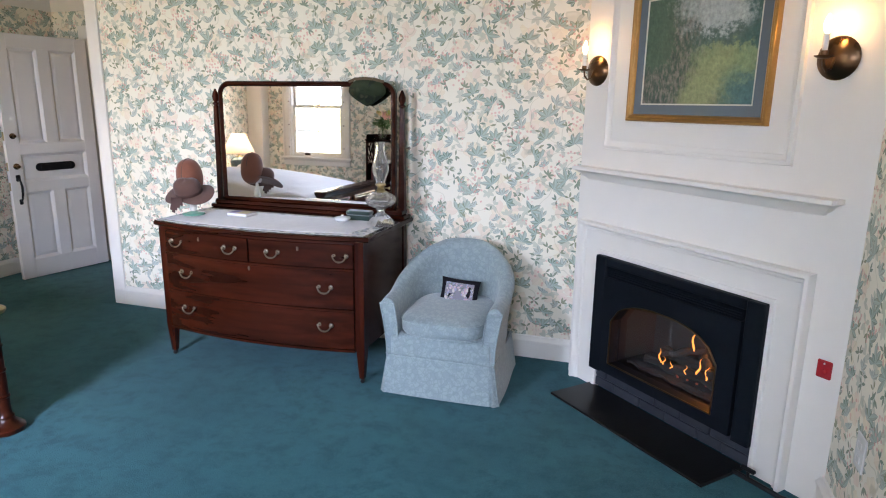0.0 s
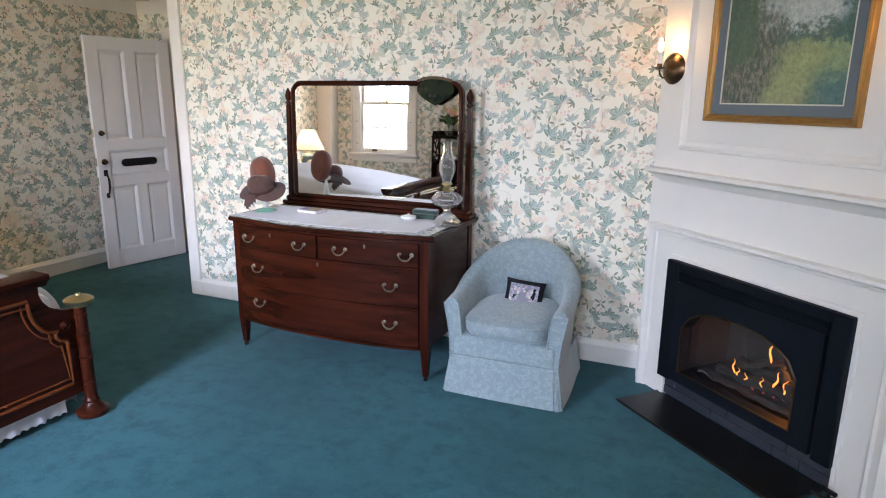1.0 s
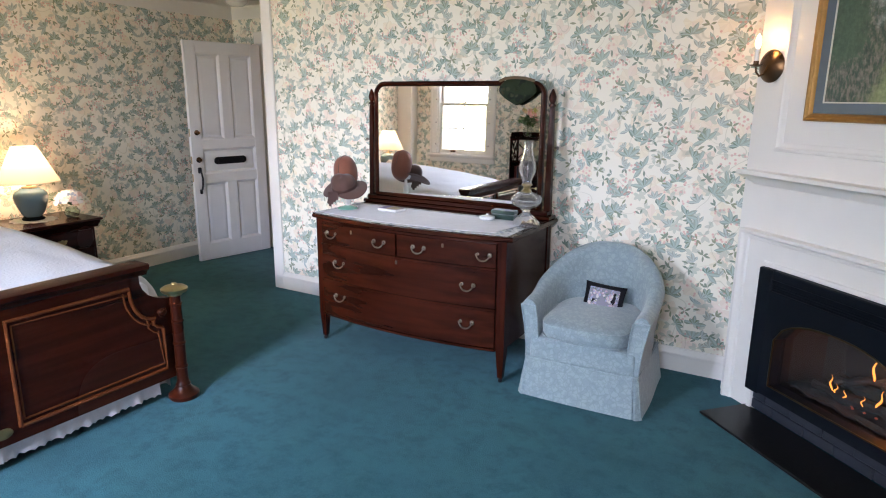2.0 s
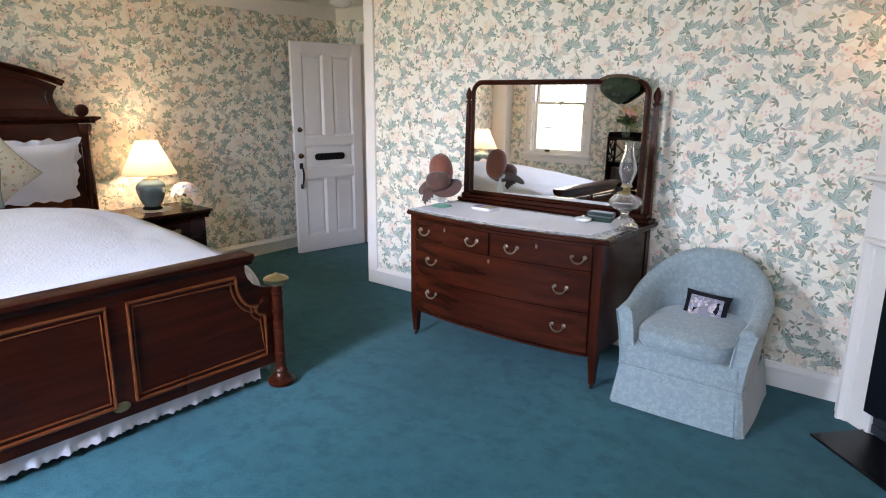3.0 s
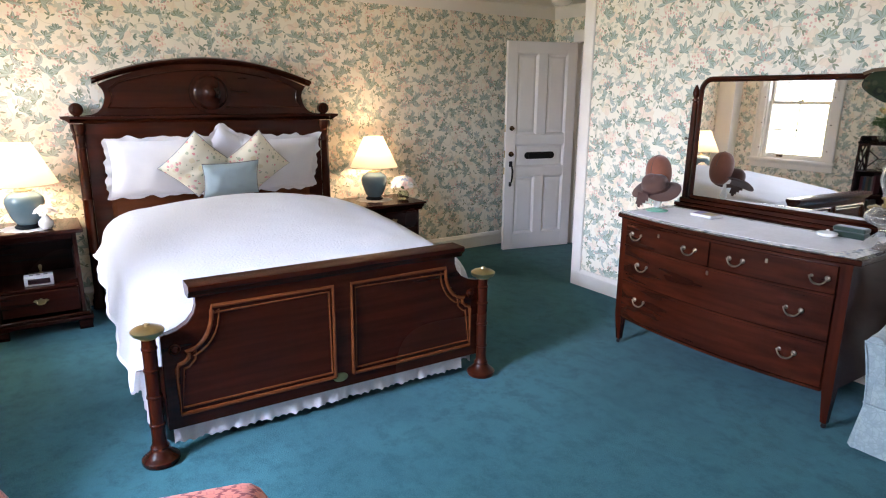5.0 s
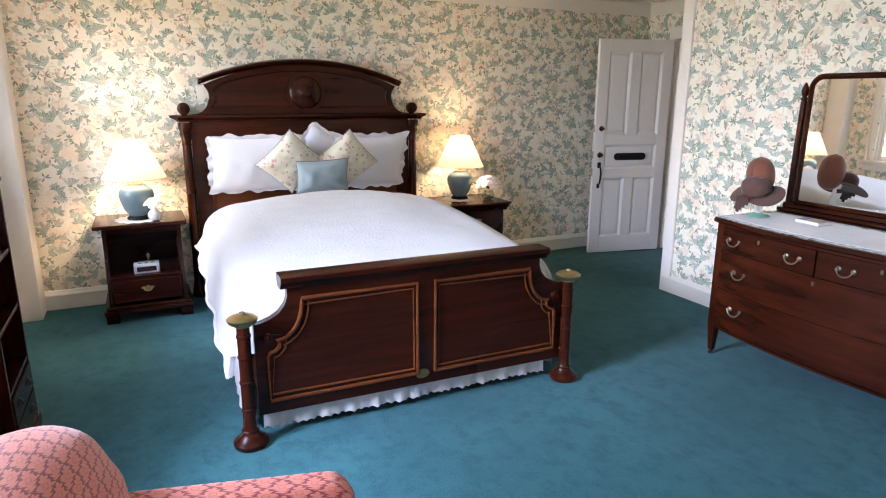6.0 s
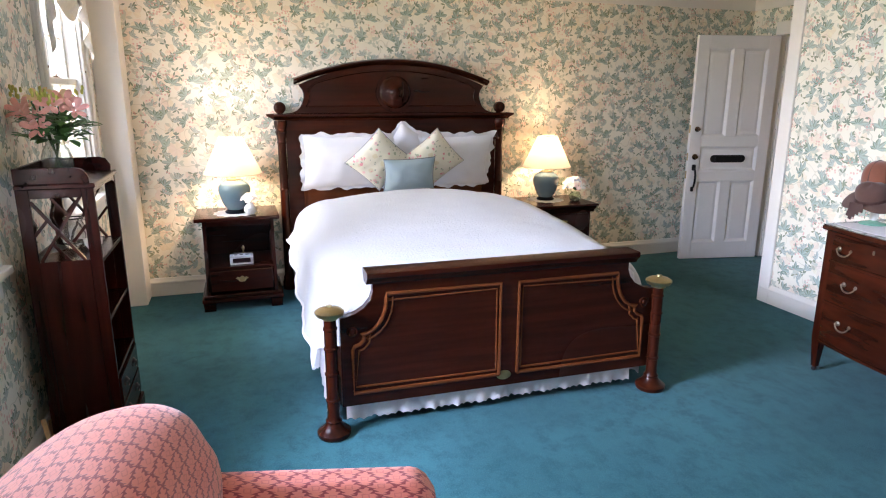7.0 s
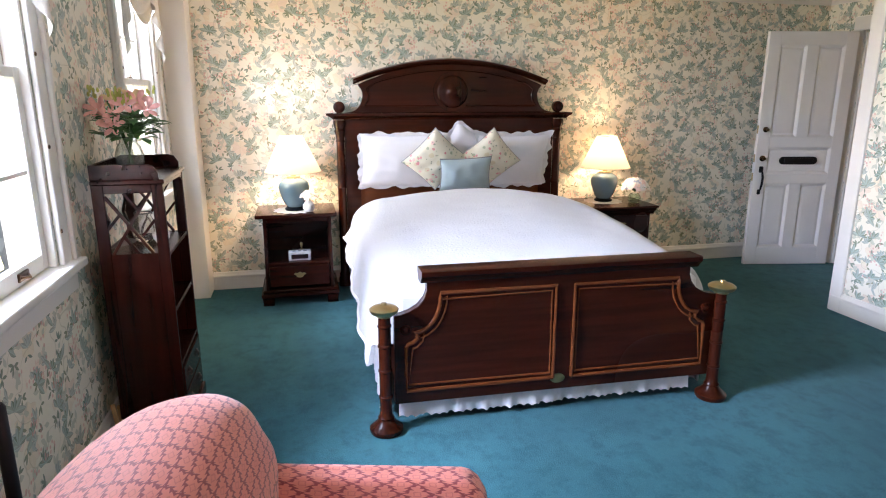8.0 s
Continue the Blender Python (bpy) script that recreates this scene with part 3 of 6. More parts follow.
# white corner board where the wall ends at the alcove
trim = thing("corner_trim", "white painted corner board at the end of the wall", "trim", kind="structure")
part("board", box(-3.718, -3.615, NORTH - 0.020, NORTH, 0, CEIL - 0.12, 0.004), WHITE_PAINT, trim)
part("board", box(-3.718, -3.70, NORTH, NORTH + 0.10, 0, CEIL - 0.12, 0.004), WHITE_PAINT, trim)

# hall beyond the doorway
structure("hall_floor", box(-5.6, -2.9, ALCOVE + 0.08, 7.2, -0.1, 0.004, 0), HALL_WOOD, "polished wood floor of the hall", "floor")
structure("hall_wall", merge(box(-5.7, -5.6, ALCOVE + T, 7.2, 0, CEIL, 0), box(-5.6, -2.8, 7.2, 7.3, 0, CEIL, 0), box(-2.9, -2.8, ALCOVE + T, 7.2, 0, CEIL, 0)), PLASTER, "warm plastered hall walls", "wall")
structure("hall_ceiling", box(-5.7, -2.8, ALCOVE + T, 7.3, CEIL, CEIL + 0.1, 0), CEILING, "hall ceiling", "ceiling")
hall_door = thing("door_frame", "white moulded door casing round the doorway", "door frame", kind="structure")
part("casing", box(DOOR_X0 - 0.10, DOOR_X0, ALCOVE - 0.022, ALCOVE, 0, DOOR_H, 0.004), WHITE_PAINT, hall_door)
part("casing", box(DOOR_X1, DOOR_X1 + 0.10, ALCOVE - 0.022, ALCOVE, 0, DOOR_H, 0.004), WHITE_PAINT, hall_door)
part("head", box(DOOR_X0 - 0.11, DOOR_X1 + 0.11, ALCOVE - 0.028, ALCOVE, DOOR_H, DOOR_H + 0.115, 0.005), WHITE_PAINT, hall_door)
for xa, xb in ((DOOR_X0, DOOR_X0 + 0.02), (DOOR_X1 - 0.02, DOOR_X1)):
    part("jamb", box(xa, xb, ALCOVE, ALCOVE + T, 0.004, DOOR_H - 0.02, 0), WHITE_PAINT, hall_door)


# ---- windows ----
def window(a, b, number):
    """A double-hung sash window with deep casing, sill and apron."""
    w = thing("window_%d" % number, "white double-hung sash window with moulded casing", "window", kind="structure")
    y = SOUTH
    for xa, xb in ((a - 0.105, a), (b, b + 0.105)):
        c = part("casing", box(xa, xb, y, y + 0.020, SILL, HEAD, 0.004), WHITE_PAINT, w)
        out = xa if xa < a - 0.01 else xb - 0.028
        part("back_band", box(out, out + 0.028, y + 0.017, y + 0.036, SILL, HEAD + 0.105, 0.006), WHITE_PAINT, c)
    part("head", box(a - 0.105, b + 0.105, y, y + 0.022, HEAD, HEAD + 0.105, 0.004), WHITE_PAINT, w)
    part("sill", box(a - 0.135, b + 0.135, y - T + 0.02, y + 0.060, SILL - 0.03, SILL + 0.003, 0.010, 3), WHITE_PAINT, w)
    part("apron", prism([(y, SILL - 0.03), (y + 0.042, SILL - 0.03), (y + 0.030, SILL - 0.052), (y + 0.022, SILL - 0.058), (y + 0.022, SILL - 0.115), (y, SILL - 0.12)], 0, a - 0.105, b + 0.105), WHITE_PAINT, w)
    for xa, xb in ((a, a + 0.022), (b - 0.022, b)):
        part("jamb", box(xa, xb, y - T, y, SILL, HEAD, 0.002), WHITE_PAINT, w)
        inner = xb if xa < a + 0.01 else xa
        s = 1 if xa < a + 0.01 else -1
        part("sash_channel", box(min(inner, inner + s * 0.012), max(inner, inner + s * 0.012), y - 0.100, y - 0.068, 1.62, HEAD - 0.02, 0.002), HALL_WOOD, w, "varnished wooden sash channel")
    part("jamb_head", box(a + 0.022, b - 0.022, y - T, y, HEAD - 0.022, HEAD, 0.002), WHITE_PAINT, w)
    mid, ia, ib = 1.595, a + 0.024, b - 0.024
    for name, z0, z1, yo in (("lower_sash", SILL + 0.004, mid + 0.02, -0.062), ("upper_sash", mid - 0.02, HEAD - 0.024, -0.104)):
        f = 0.045
        yy0, yy1 = y + yo, y + yo + 0.036
        sash = part(name, merge(box(ia, ia + f, yy0, yy1, z0, z1), box(ib - f, ib, yy0, yy1, z0, z1), box(ia + f, ib - f, yy0, yy1, z0, z0 + (0.06 if z0 < 1 else 0.035)), box(ia + f, ib - f, yy0, yy1, z1 - 0.036, z1)), WHITE_PAINT, w)
        cx = (ia + ib) / 2
        zm = (z0 + z1) / 2
        part("muntin", merge(box(cx - 0.008, cx + 0.008, yy0 + 0.006, yy1 - 0.006, z0 + 0.03, z1 - 0.03, 0.002), box(ia + 0.03, ib - 0.03, yy0 + 0.006, yy1 - 0.006, zm - 0.008, zm + 0.008, 0.002)), WHITE_PAINT, sash)
        g = part("pane", box(ia + f, ib - f, yy0 + 0.016, yy0 + 0.020, z0 + 0.03, z1 - 0.03, 0), PANE, sash)
        g.visible_shadow = False
    lock = part("sash_lock", merge(box((a + b) / 2 - 0.03, (a + b) / 2 + 0.03, y - 0.06, y - 0.03, mid + 0.02, mid + 0.028, 0.002), tube([((a + b) / 2, y - 0.045, mid + 0.03), ((a + b) / 2 + 0.045, y - 0.035, mid + 0.036)], 0.005)), BRONZE, w)
    for z in (1.66, 1.34, 1.03):
        for x in (a - 0.012, b + 0.012):
            part("stop_screw", moved(lathe([(0.008, 0), (0.008, 0.003), (0.004, 0.005), (0, 0.005)], seg=10), pose(x, y + 0.020, z, -90)), BRONZE, w)
    lift = part("sash_lift", merge(box(a + 0.21, a + 0.29, y - 0.028, y - 0.018, SILL + 0.02, SILL + 0.05, 0.003), tube([(a + 0.22, y - 0.02, SILL + 0.035), (a + 0.25, y - 0.002, SILL + 0.03), (a + 0.28, y - 0.02, SILL + 0.035)], 0.005)), BRONZE, w)
    return w


for k, (a, b) in enumerate(WINDOWS):
    window(a, b, k + 1)


def valance(a, b):
    """A white swag with a pointed tail at each side, hung inside the window head."""
    v = thing("valance", "sheer white swag valance with pointed tails over the window", "curtain", group="window valances")
    y = SOUTH + 0.045
    rod = part("rod", tube([(a - 0.06, y, HEAD + 0.03), (b + 0.06, y, HEAD + 0.03)], 0.008), WHITE_PAINT, v)
    for x in (a - 0.06, b + 0.06):
        part("bracket", box(x - 0.008, x + 0.008, SOUTH + 0.020, y + 0.008, HEAD + 0.015, HEAD + 0.045, 0.002), WHITE_PAINT, v)
    def tail(x0, s):
        def fn(u, q):
            drop = 0.06 + 0.40 * (1 - u) ** 1.2
            x = x0 + s * u * 0.24
            return (x, y + 0.012 + 0.016 * math.sin(u * 19) * (0.3 + q), HEAD + 0.04 - q * drop)
        return sheet(fn, 26, 8, 0.0015)
    part("tail", tail(a - 0.06, 1), LACE, v)
    part("tail", tail(b + 0.06, -1), LACE, v)
    def swag(u, q):
        sag = 0.10 + 0.16 * math.sin(math.pi * u)
        return (a + 0.02 + (b - a - 0.04) * u, y + 0.004 + 0.014 * math.sin(q * 14) * math.sin(math.pi * u), HEAD + 0.04 - q * sag)
    part("swag", sheet(swag, 24, 14, 0.0015), LACE, v)
    return v


for a, b in WINDOWS[:2]:
    valance(a, b)

# outdoors
# the ground's colour is paled to stand in for outdoor glare
structure("ground", box(-60, 60, -90, SOUTH - T - 0.3, -6.1, -6.0, 0), plain("brightened_ground", (0.46, 0.44, 0.40), 0.9, vary=0.3, scale=0.8), "ground below the windows, coloured pale for the outdoor glare", "ground")
haze = glowing("bright_overcast", (0.93, 0.97, 1.0), 3.2)
structure("backdrop", box(-60, 60, -40.2, -40, -6.0, 26, 0), haze, "bright overcast sky beyond the windows", "sky")


# ---- door ----
def door():
    d = thing("panelled_door", "white panelled door standing open with black hardware and a letter slot", "door", pose(-4.763, 4.585, 0.012, 0, 0, -101.3))
    W, H, t0, t1 = 0.77, 2.03, -0.020, 0.020
    stile, cx = 0.105, W / 2
    part("stile", box(0, stile, t0, t1, 0, H, 0.002), DOOR_PAINT, d)
    part("stile", box(W - stile, W, t0, t1, 0, H, 0.002), DOOR_PAINT, d)
    rails = [(0, 0.16), (0.74, 0.83), (1.06, 1.15), (1.92, H)]
    for z0, z1 in rails:
        part("rail", box(stile, W - stile, t0, t1, z0, z1, 0.002), DOOR_PAINT, d)
    for z0, z1 in ((0.16, 0.74), (1.15, 1.92)):
        part("mullion", box(cx - 0.05, cx + 0.05, t0, t1, z0, z1, 0.002), DOOR_PAINT, d)
    def panel(x0, x1, z0, z1):
        rings = []
        for inset, y in ((0.0, 0.020), (0.010, 0.014), (0.018, 0.006), (0.022, 0.004), (0.045, 0.011), (0.05, 0.011)):
            rings.append([(x0 + inset, y, z0 + inset), (x1 - inset, y, z0 + inset), (x1 - inset, y, z1 - inset), (x0 + inset, y, z1 - inset)])
        back = [(x0, -0.012, z0), (x1, -0.012, z0), (x1, -0.012, z1), (x0, -0.012, z1)]
        return part("panel", loft([back] + rings), DOOR_PAINT, d, smooth=20)
    for x0, x1 in ((stile, cx - 0.05), (cx + 0.05, W - stile)):
        panel(x0, x1, 0.16, 0.74)
        panel(x0, x1, 1.15, 1.92)
    panel(stile, W - stile, 0.83, 1.06)
    slot = part("letter_slot", prism(arc(cx + 0.135, 0.945, 0.034, -90, 90, 10) + arc(cx - 0.135, 0.945, 0.034, 90, 270, 10), 1, 0.008, 0.024, 0.003), IRON, d, "black iron letter slot")
    part("flap", box(cx - 0.13, cx + 0.13, 0.023, 0.029, 0.925, 0.966, 0.004), IRON, slot)
    for z, r in ((1.215, 0.024), (0.965, 0.026)):
        part("lock_rose", moved(lathe([(0, 0), (r, 0), (r, 0.006), (r * 0.7, 0.012), (r * 0.45, 0.014), (r * 0.6, 0.03), (r * 0.5, 0.04), (0, 0.043)], seg=16), pose(W - 0.06, 0.02, z, -90)), BRONZE, d, "dark bronze lock knob")
    h = part("latch_handle", tube([(W - 0.06, 0.022, 0.86), (W - 0.06, 0.05, 0.845), (W - 0.06, 0.066, 0.80), (W - 0.06, 0.062, 0.74), (W - 0.06, 0.045, 0.69), (W - 0.06, 0.022, 0.675)], [0.007, 0.008, 0.010, 0.010, 0.008, 0.007]), IRON, d, "black thumb-latch pull")
    part("latch_plate", box(W - 0.078, W - 0.042, 0.019, 0.024, 0.84, 0.895, 0.006), IRON, h)
    part("latch_plate", box(W - 0.074, W - 0.046, 0.019, 0.024, 0.645, 0.69, 0.006), IRON, h)
    for z in (0.30, 1.05, 1.78):
        part("hinge", tube([(0.0, -0.024, z - 0.05), (0.0, -0.024, z + 0.05)], 0.007), BRASS, d)
    for z in (0.80, 0.965, 1.215):
        part("strike", box(W - 0.0005, W + 0.002, -0.012, 0.012, z - 0.035, z + 0.035, 0), BRASS, d)
    return d


door()

# ---- fireplace corner ----
FP = pose(-0.252, 3.472, 0, 0, 0, -42.9)
FACE = 0.04
breast = merge(box(-0.018, 0.215, FACE, FACE + 0.3, 0, CEIL, 0), box(1.19, 1.60, FACE, FACE + 0.3, 0, CEIL, 0), box(0.215, 1.19, FACE, FACE + 0.3, 0.775, CEIL, 0))
solid("chimney_wall", breast, WHITE_PAINT, "white painted diagonal chimney wall across the corner", "wall", "structure", FP, 0)


def frame_moulding(x0, x1, z0, z1, y, profile):
    """A mitred frame: profile pairs of (inset, proud)."""
    rings = []
    for inset, proud in profile:
        rings.append([(x0 + inset, y - proud, z0 + inset), (x1 - inset, y - proud, z0 + inset), (x1 - inset, y - proud, z1 - inset), (x0 + inset, y - proud, z1 - inset)])
    return loft(rings, caps=False)


over = thing("overmantel_panel", "white moulded panel on the chimney wall above the mantel", "panelling", FP, kind="structure")
part("moulding", frame_moulding(0.15, 1.18, 1.318, 2.32, FACE, [(0, 0), (0.004, 0.014), (0.018, 0.018), (0.030, 0.008), (0.040, 0.004), (0.044, 0.0)]), WHITE_PAINT, over)


def mantelpiece():
    m = thing("mantelpiece", "white painted mantelpiece with moulded surround and shelf", "mantelpiece", FP)
    o0, o1, top = 0.035, 1.335, 0.925
    prof = [(0.0, FACE), (0.0, -0.002), (0.004, -0.008), (0.020, -0.012), (0.028, 0.000), (0.034, 0.005), (0.046, 0.008), (0.052, 0.018), (0.062, 0.020), (0.160, 0.020), (0.166, 0.012), (0.176, 0.010), (0.190, 0.014), (0.190, FACE + 0.01)]
    rings = []
    for inset, y in prof:
        t = top - inset * 0.85
        rings.append([(o0 + inset, y, 0.0), (o0 + inset, y, t), (o1 - inset * 0.82, y, t), (o1 - inset * 0.82, y, 0.0)])
    part("surround", loft(rings, closed=False), WHITE_PAINT, m)
    s0, s1 = 0.004, 1.393
    shelf = [(FACE, 1.218), (-0.042, 1.218), (-0.044, 1.201), (-0.030, 1.195), (-0.014, 1.183), (0.000, 1.167), (0.012, 1.160), (0.020, 1.150), (FACE, 1.148)]
    rings = []
    for y, z in shelf:
        inset = 0.0 if y >= FACE else max(0.0, y + 0.042)
        rings.append((y, z, inset))
    bm = bmesh.new()
    cols = []
    for y, z, inset in rings:
        cols.append([bm.verts.new((s0 + inset, FACE, z)), bm.verts.new((s0 + inset, y, z)), bm.verts.new((s1 - inset, y, z)), bm.verts.new((s1 - inset, FACE, z))])
    for a, b in zip(cols[1:], cols[2:-1]):
        for i in range(3):
            bm.faces.new((a[i], a[i + 1], b[i + 1], b[i]))
    bm.faces.new(cols[1])
    bm.faces.new(cols[-2][::-1])
    bmesh.ops.delete(bm, geom=[v for v in bm.verts if not v.link_faces], context="VERTS")
    part("shelf", bm, WHITE_PAINT, m)
    return m


mantelpiece()


def gas_fire():
    g = thing("gas_fireplace", "black steel gas fireplace insert with lit logs behind arched glass", "fireplace", FP)
    x0, x1, z0, z1 = 0.20, 1.182, 0.118, 0.762
    a0, a1, gz0, spring, crown = 0.358, 1.000, 0.200, 0.435, 0.570
    y0 = -0.018
    # front plate with the arched opening
    def arch(inset, z_low):
        pts = [(a0 + inset, z_low + inset), (a1 - inset, z_low + inset)]
        n = 14
        for i in range(n + 1):
            u = i / n
            x = a1 - inset + (a0 - a1 + 2 * inset) * u
            pts.append((x, spring + (crown - inset - spring) * (1 - abs(2 * u - 1) ** 2.5) ** 0.62))
        return pts
    inner = arch(0.0, gz0)
    k = len(inner)
    outer = [(x0 + 0.09, z0 + 0.02), (x1 - 0.09, z0 + 0.02)]
    for i in range(15):
        outer.append((x1 - 0.09 + (x0 - x1 + 0.18) * i / 14, 0.665))
    plate = loft([[(x, 0.10, z) for x, z in outer], [(x, y0 - 0.006, z) for x, z in outer], [(x, y0 - 0.006, z) for x, z in inner], [(x, 0.05, z) for x, z in inner]], caps=False)
    part("front", plate, BLACK_STEEL, g, smooth=25)
    # outer flange
    for fx0, fx1, fz0, fz1 in ((x0, x0 + 0.085, z0, z1), (x1 - 0.085, x1, z0, z1), (x0 + 0.085, x1 - 0.085, 0.715, z1)):
        part("flange", box(fx0, fx1, y0 + 0.004, 0.036, fz0, fz1, 0.006), BLACK_STEEL, g)
    for i in range(4):
        part("louvre", moved(box(x0 + 0.095, x1 - 0.095, -0.016, 0.016, -0.002, 0.002, 0.001), pose(0, 0.0, 0.672 + i * 0.0115, 30)), BLACK_STEEL, g)
    # black sheet added as the shade behind the louvres
    part("louvre_shade", box(x0 + 0.086, x1 - 0.086, 0.045, 0.05, 0.66, 0.715, 0), CLOSED_DARK, g)
    rim = [(x, y0 - 0.010, z) for x, z in inner]
    part("rim", tube(rim + rim[:1], 0.0045, 6), plain("worn_brass_rim", (0.10, 0.07, 0.035), 0.4, 1.0), g, "thin worn brass arch rim")
    gl = part("glass", loft([[(x, 0.030, z) for x, z in inner], [(x, 0.034, z) for x, z in inner]]), PANE, g, "clear ceramic glass")
    gl.visible_shadow = False
    # firebox
    fb = merge(box(0.25, 0.27, 0.05, 0.42, 0.15, 0.66, 0), box(1.05, 1.07, 0.05, 0.42, 0.15, 0.66, 0), box(0.25, 1.07, 0.42, 0.44, 0.15, 0.66, 0), box(0.25, 1.07, 0.05, 0.44, 0.13, 0.15, 0), box(0.25, 1.07, 0.05, 0.44, 0.66, 0.68, 0))
    part("firebox", fb, plain("sooty_brick", (0.022, 0.016, 0.012), 0.85, vary=0.4, scale=14, bump=0.5), g, smooth=0)
    part("ember_bed", sheet(lambda u, v: (0.36 + 0.60 * u, 0.12 + 0.22 * v, 0.175 + 0.02 * noise.noise(Vector((u * 9, v * 6, 0)))), 24, 10, 0.01), plain("ash", (0.022, 0.019, 0.017), 0.9, vary=0.5, scale=60, bump=0.6), g)
    LOG = plain("charred_log", (0.020, 0.014, 0.010), 0.9, vary=0.5, scale=40, bump=0.8)
    logs = [((0.42, 0.20, 0.21), (0.90, 0.24, 0.215), 0.034), ((0.46, 0.30, 0.245), (0.86, 0.28, 0.25), 0.036), ((0.52, 0.20, 0.27), (0.70, 0.30, 0.33), 0.024), ((0.82, 0.20, 0.26), (0.70, 0.29, 0.31), 0.022)]
    for p, q, r in logs:
        pts = [Vector(p).lerp(Vector(q), i / 6) + Vector((0, 0.008 * math.sin(i * 2.2), 0.006 * math.cos(i * 1.7))) for i in range(7)]
        part("log", tube(pts, [r * (0.8 + 0.25 * math.sin(i * 1.9 + r * 90)) for i in range(7)], 9), LOG, g)
    def tongue(x, y, z, h, w, lean):
        rings = []
        for i in range(9):
            u = i / 8
            r = w * max(0.02, 1 - u) ** 0.85 * min(1.0, 0.35 + 4 * u)
            cx = x + lean * u * u + 0.008 * math.sin(u * 7 + x * 40)
            r *= 0.50
            rings.append([(cx + r * math.cos(2 * math.pi * k / 8), y + 0.5 * r * math.sin(2 * math.pi * k / 8), z + h * u) for k in range(8)])
        part("flame", loft(rings), FLAME, g, "yellow-orange flame")
    for row in ((0.665, 0.25, 0.33, 0.125, 0.018, 0.008), (0.52, 0.19, 0.225, 0.075, 0.016, -0.012), (0.545, 0.19, 0.215, 0.05, 0.012, 0.0), (0.745, 0.20, 0.24, 0.090, 0.017, 0.022), (0.80, 0.19, 0.235, 0.075, 0.013, 0.012), (0.69, 0.18, 0.225, 0.05, 0.010, 0.0), (0.60, 0.18, 0.22, 0.04, 0.012, 0.0)):
        tongue(*row)
    EMBER = glowing("ember", (1.0, 0.10, 0.02), 0.22, (0.03, 0.02, 0.01))
    for k in range(14):
        ex, ey = 0.50 + 0.32 * random.random(), 0.165 + 0.10 * random.random()
        part("ember", moved(blob(0.007, 0.006, 0.005, 2.2, 8, 6, 0.3, k), pose(ex, ey, 0.196)), EMBER, g)
    # slate blocks below
    xs = [0.215, 0.36, 0.545, 0.71, 0.90, 1.035, 1.185]
    for row, (za, zb) in enumerate(((0.014, 0.064), (0.067, 0.117))):
        cut = xs if row == 0 else [0.215, 0.30, 0.46, 0.64, 0.80, 0.97, 1.185]
        for xa, xb in zip(cut, cut[1:]):
            part("slate_block", box(xa + 0.0015, xb - 0.0015, 0.030 - 0.004 * random.random(), 0.10, za, zb, 0.004), STONE, g)
    return g


gas_fire()
hearth = solid("hearth_slab", box(0.185, 1.165, -0.262, 0.028, 0.0, 0.013, 0.004), SLATE, "polished black slate hearth slab set on the carpet", "hearth", m=FP)
point_light("fire_light", FP @ Vector((0.80, 0.29, 0.40)), 4.2, (1.0, 0.30, 0.05), 0.02)


def sconce(u, n):
    s = thing("wall_sconce", "dark bronze wall sconce with a lit candle bulb", "wall lamp", FP @ pose(u, FACE, 1.715) @ Matrix.Scale(0.84, 4), group="sconces on the chimney wall")
    part("back_plate", moved(lathe([(0, 0), (0.090, 0), (0.092, 0.006), (0.080, 0.016), (0.055, 0.028), (0.025, 0.036), (0, 0.038)], seg=28), pose(0, 0, 0, 90)), BRONZE, s)
    part("arm", tube([(0, -0.034, 0), (0, -0.055, -0.045), (0, -0.085, -0.055), (0, -0.108, -0.035), (0, -0.115, -0.005)], 0.006), BRONZE, s)
    part("drip_pan", lathe([(0, -0.008), (0.020, -0.006), (0.036, 0.002), (0.038, 0.006), (0.030, 0.004), (0.015, 0.002), (0.014, 0.026), (0, 0.026)], (0, -0.115, 0), 16), BRONZE, s)
    part("candle_sleeve", lathe([(0.0115, 0.02), (0.0115, 0.092), (0.007, 0.094), (0, 0.094)], (0, -0.115, 0), 12), PORCELAIN, s, "cream candle sleeve")
    part("bulb", lathe([(0.006, 0.092), (0.013, 0.108), (0.0165, 0.122), (0.014, 0.140), (0.008, 0.158), (0.003, 0.170), (0, 0.172)], (0, -0.115, 0), 12), BULB, s, "glowing flame-shaped bulb")
    point_light("sconce_light", FP @ pose(u, FACE, 1.715) @ Vector((0, -0.070, 0.128)), 1.5, (1.0, 0.50, 0.16), 0.014)
    return s


sconce(0.066, 0)
sconce(1.295, 0)


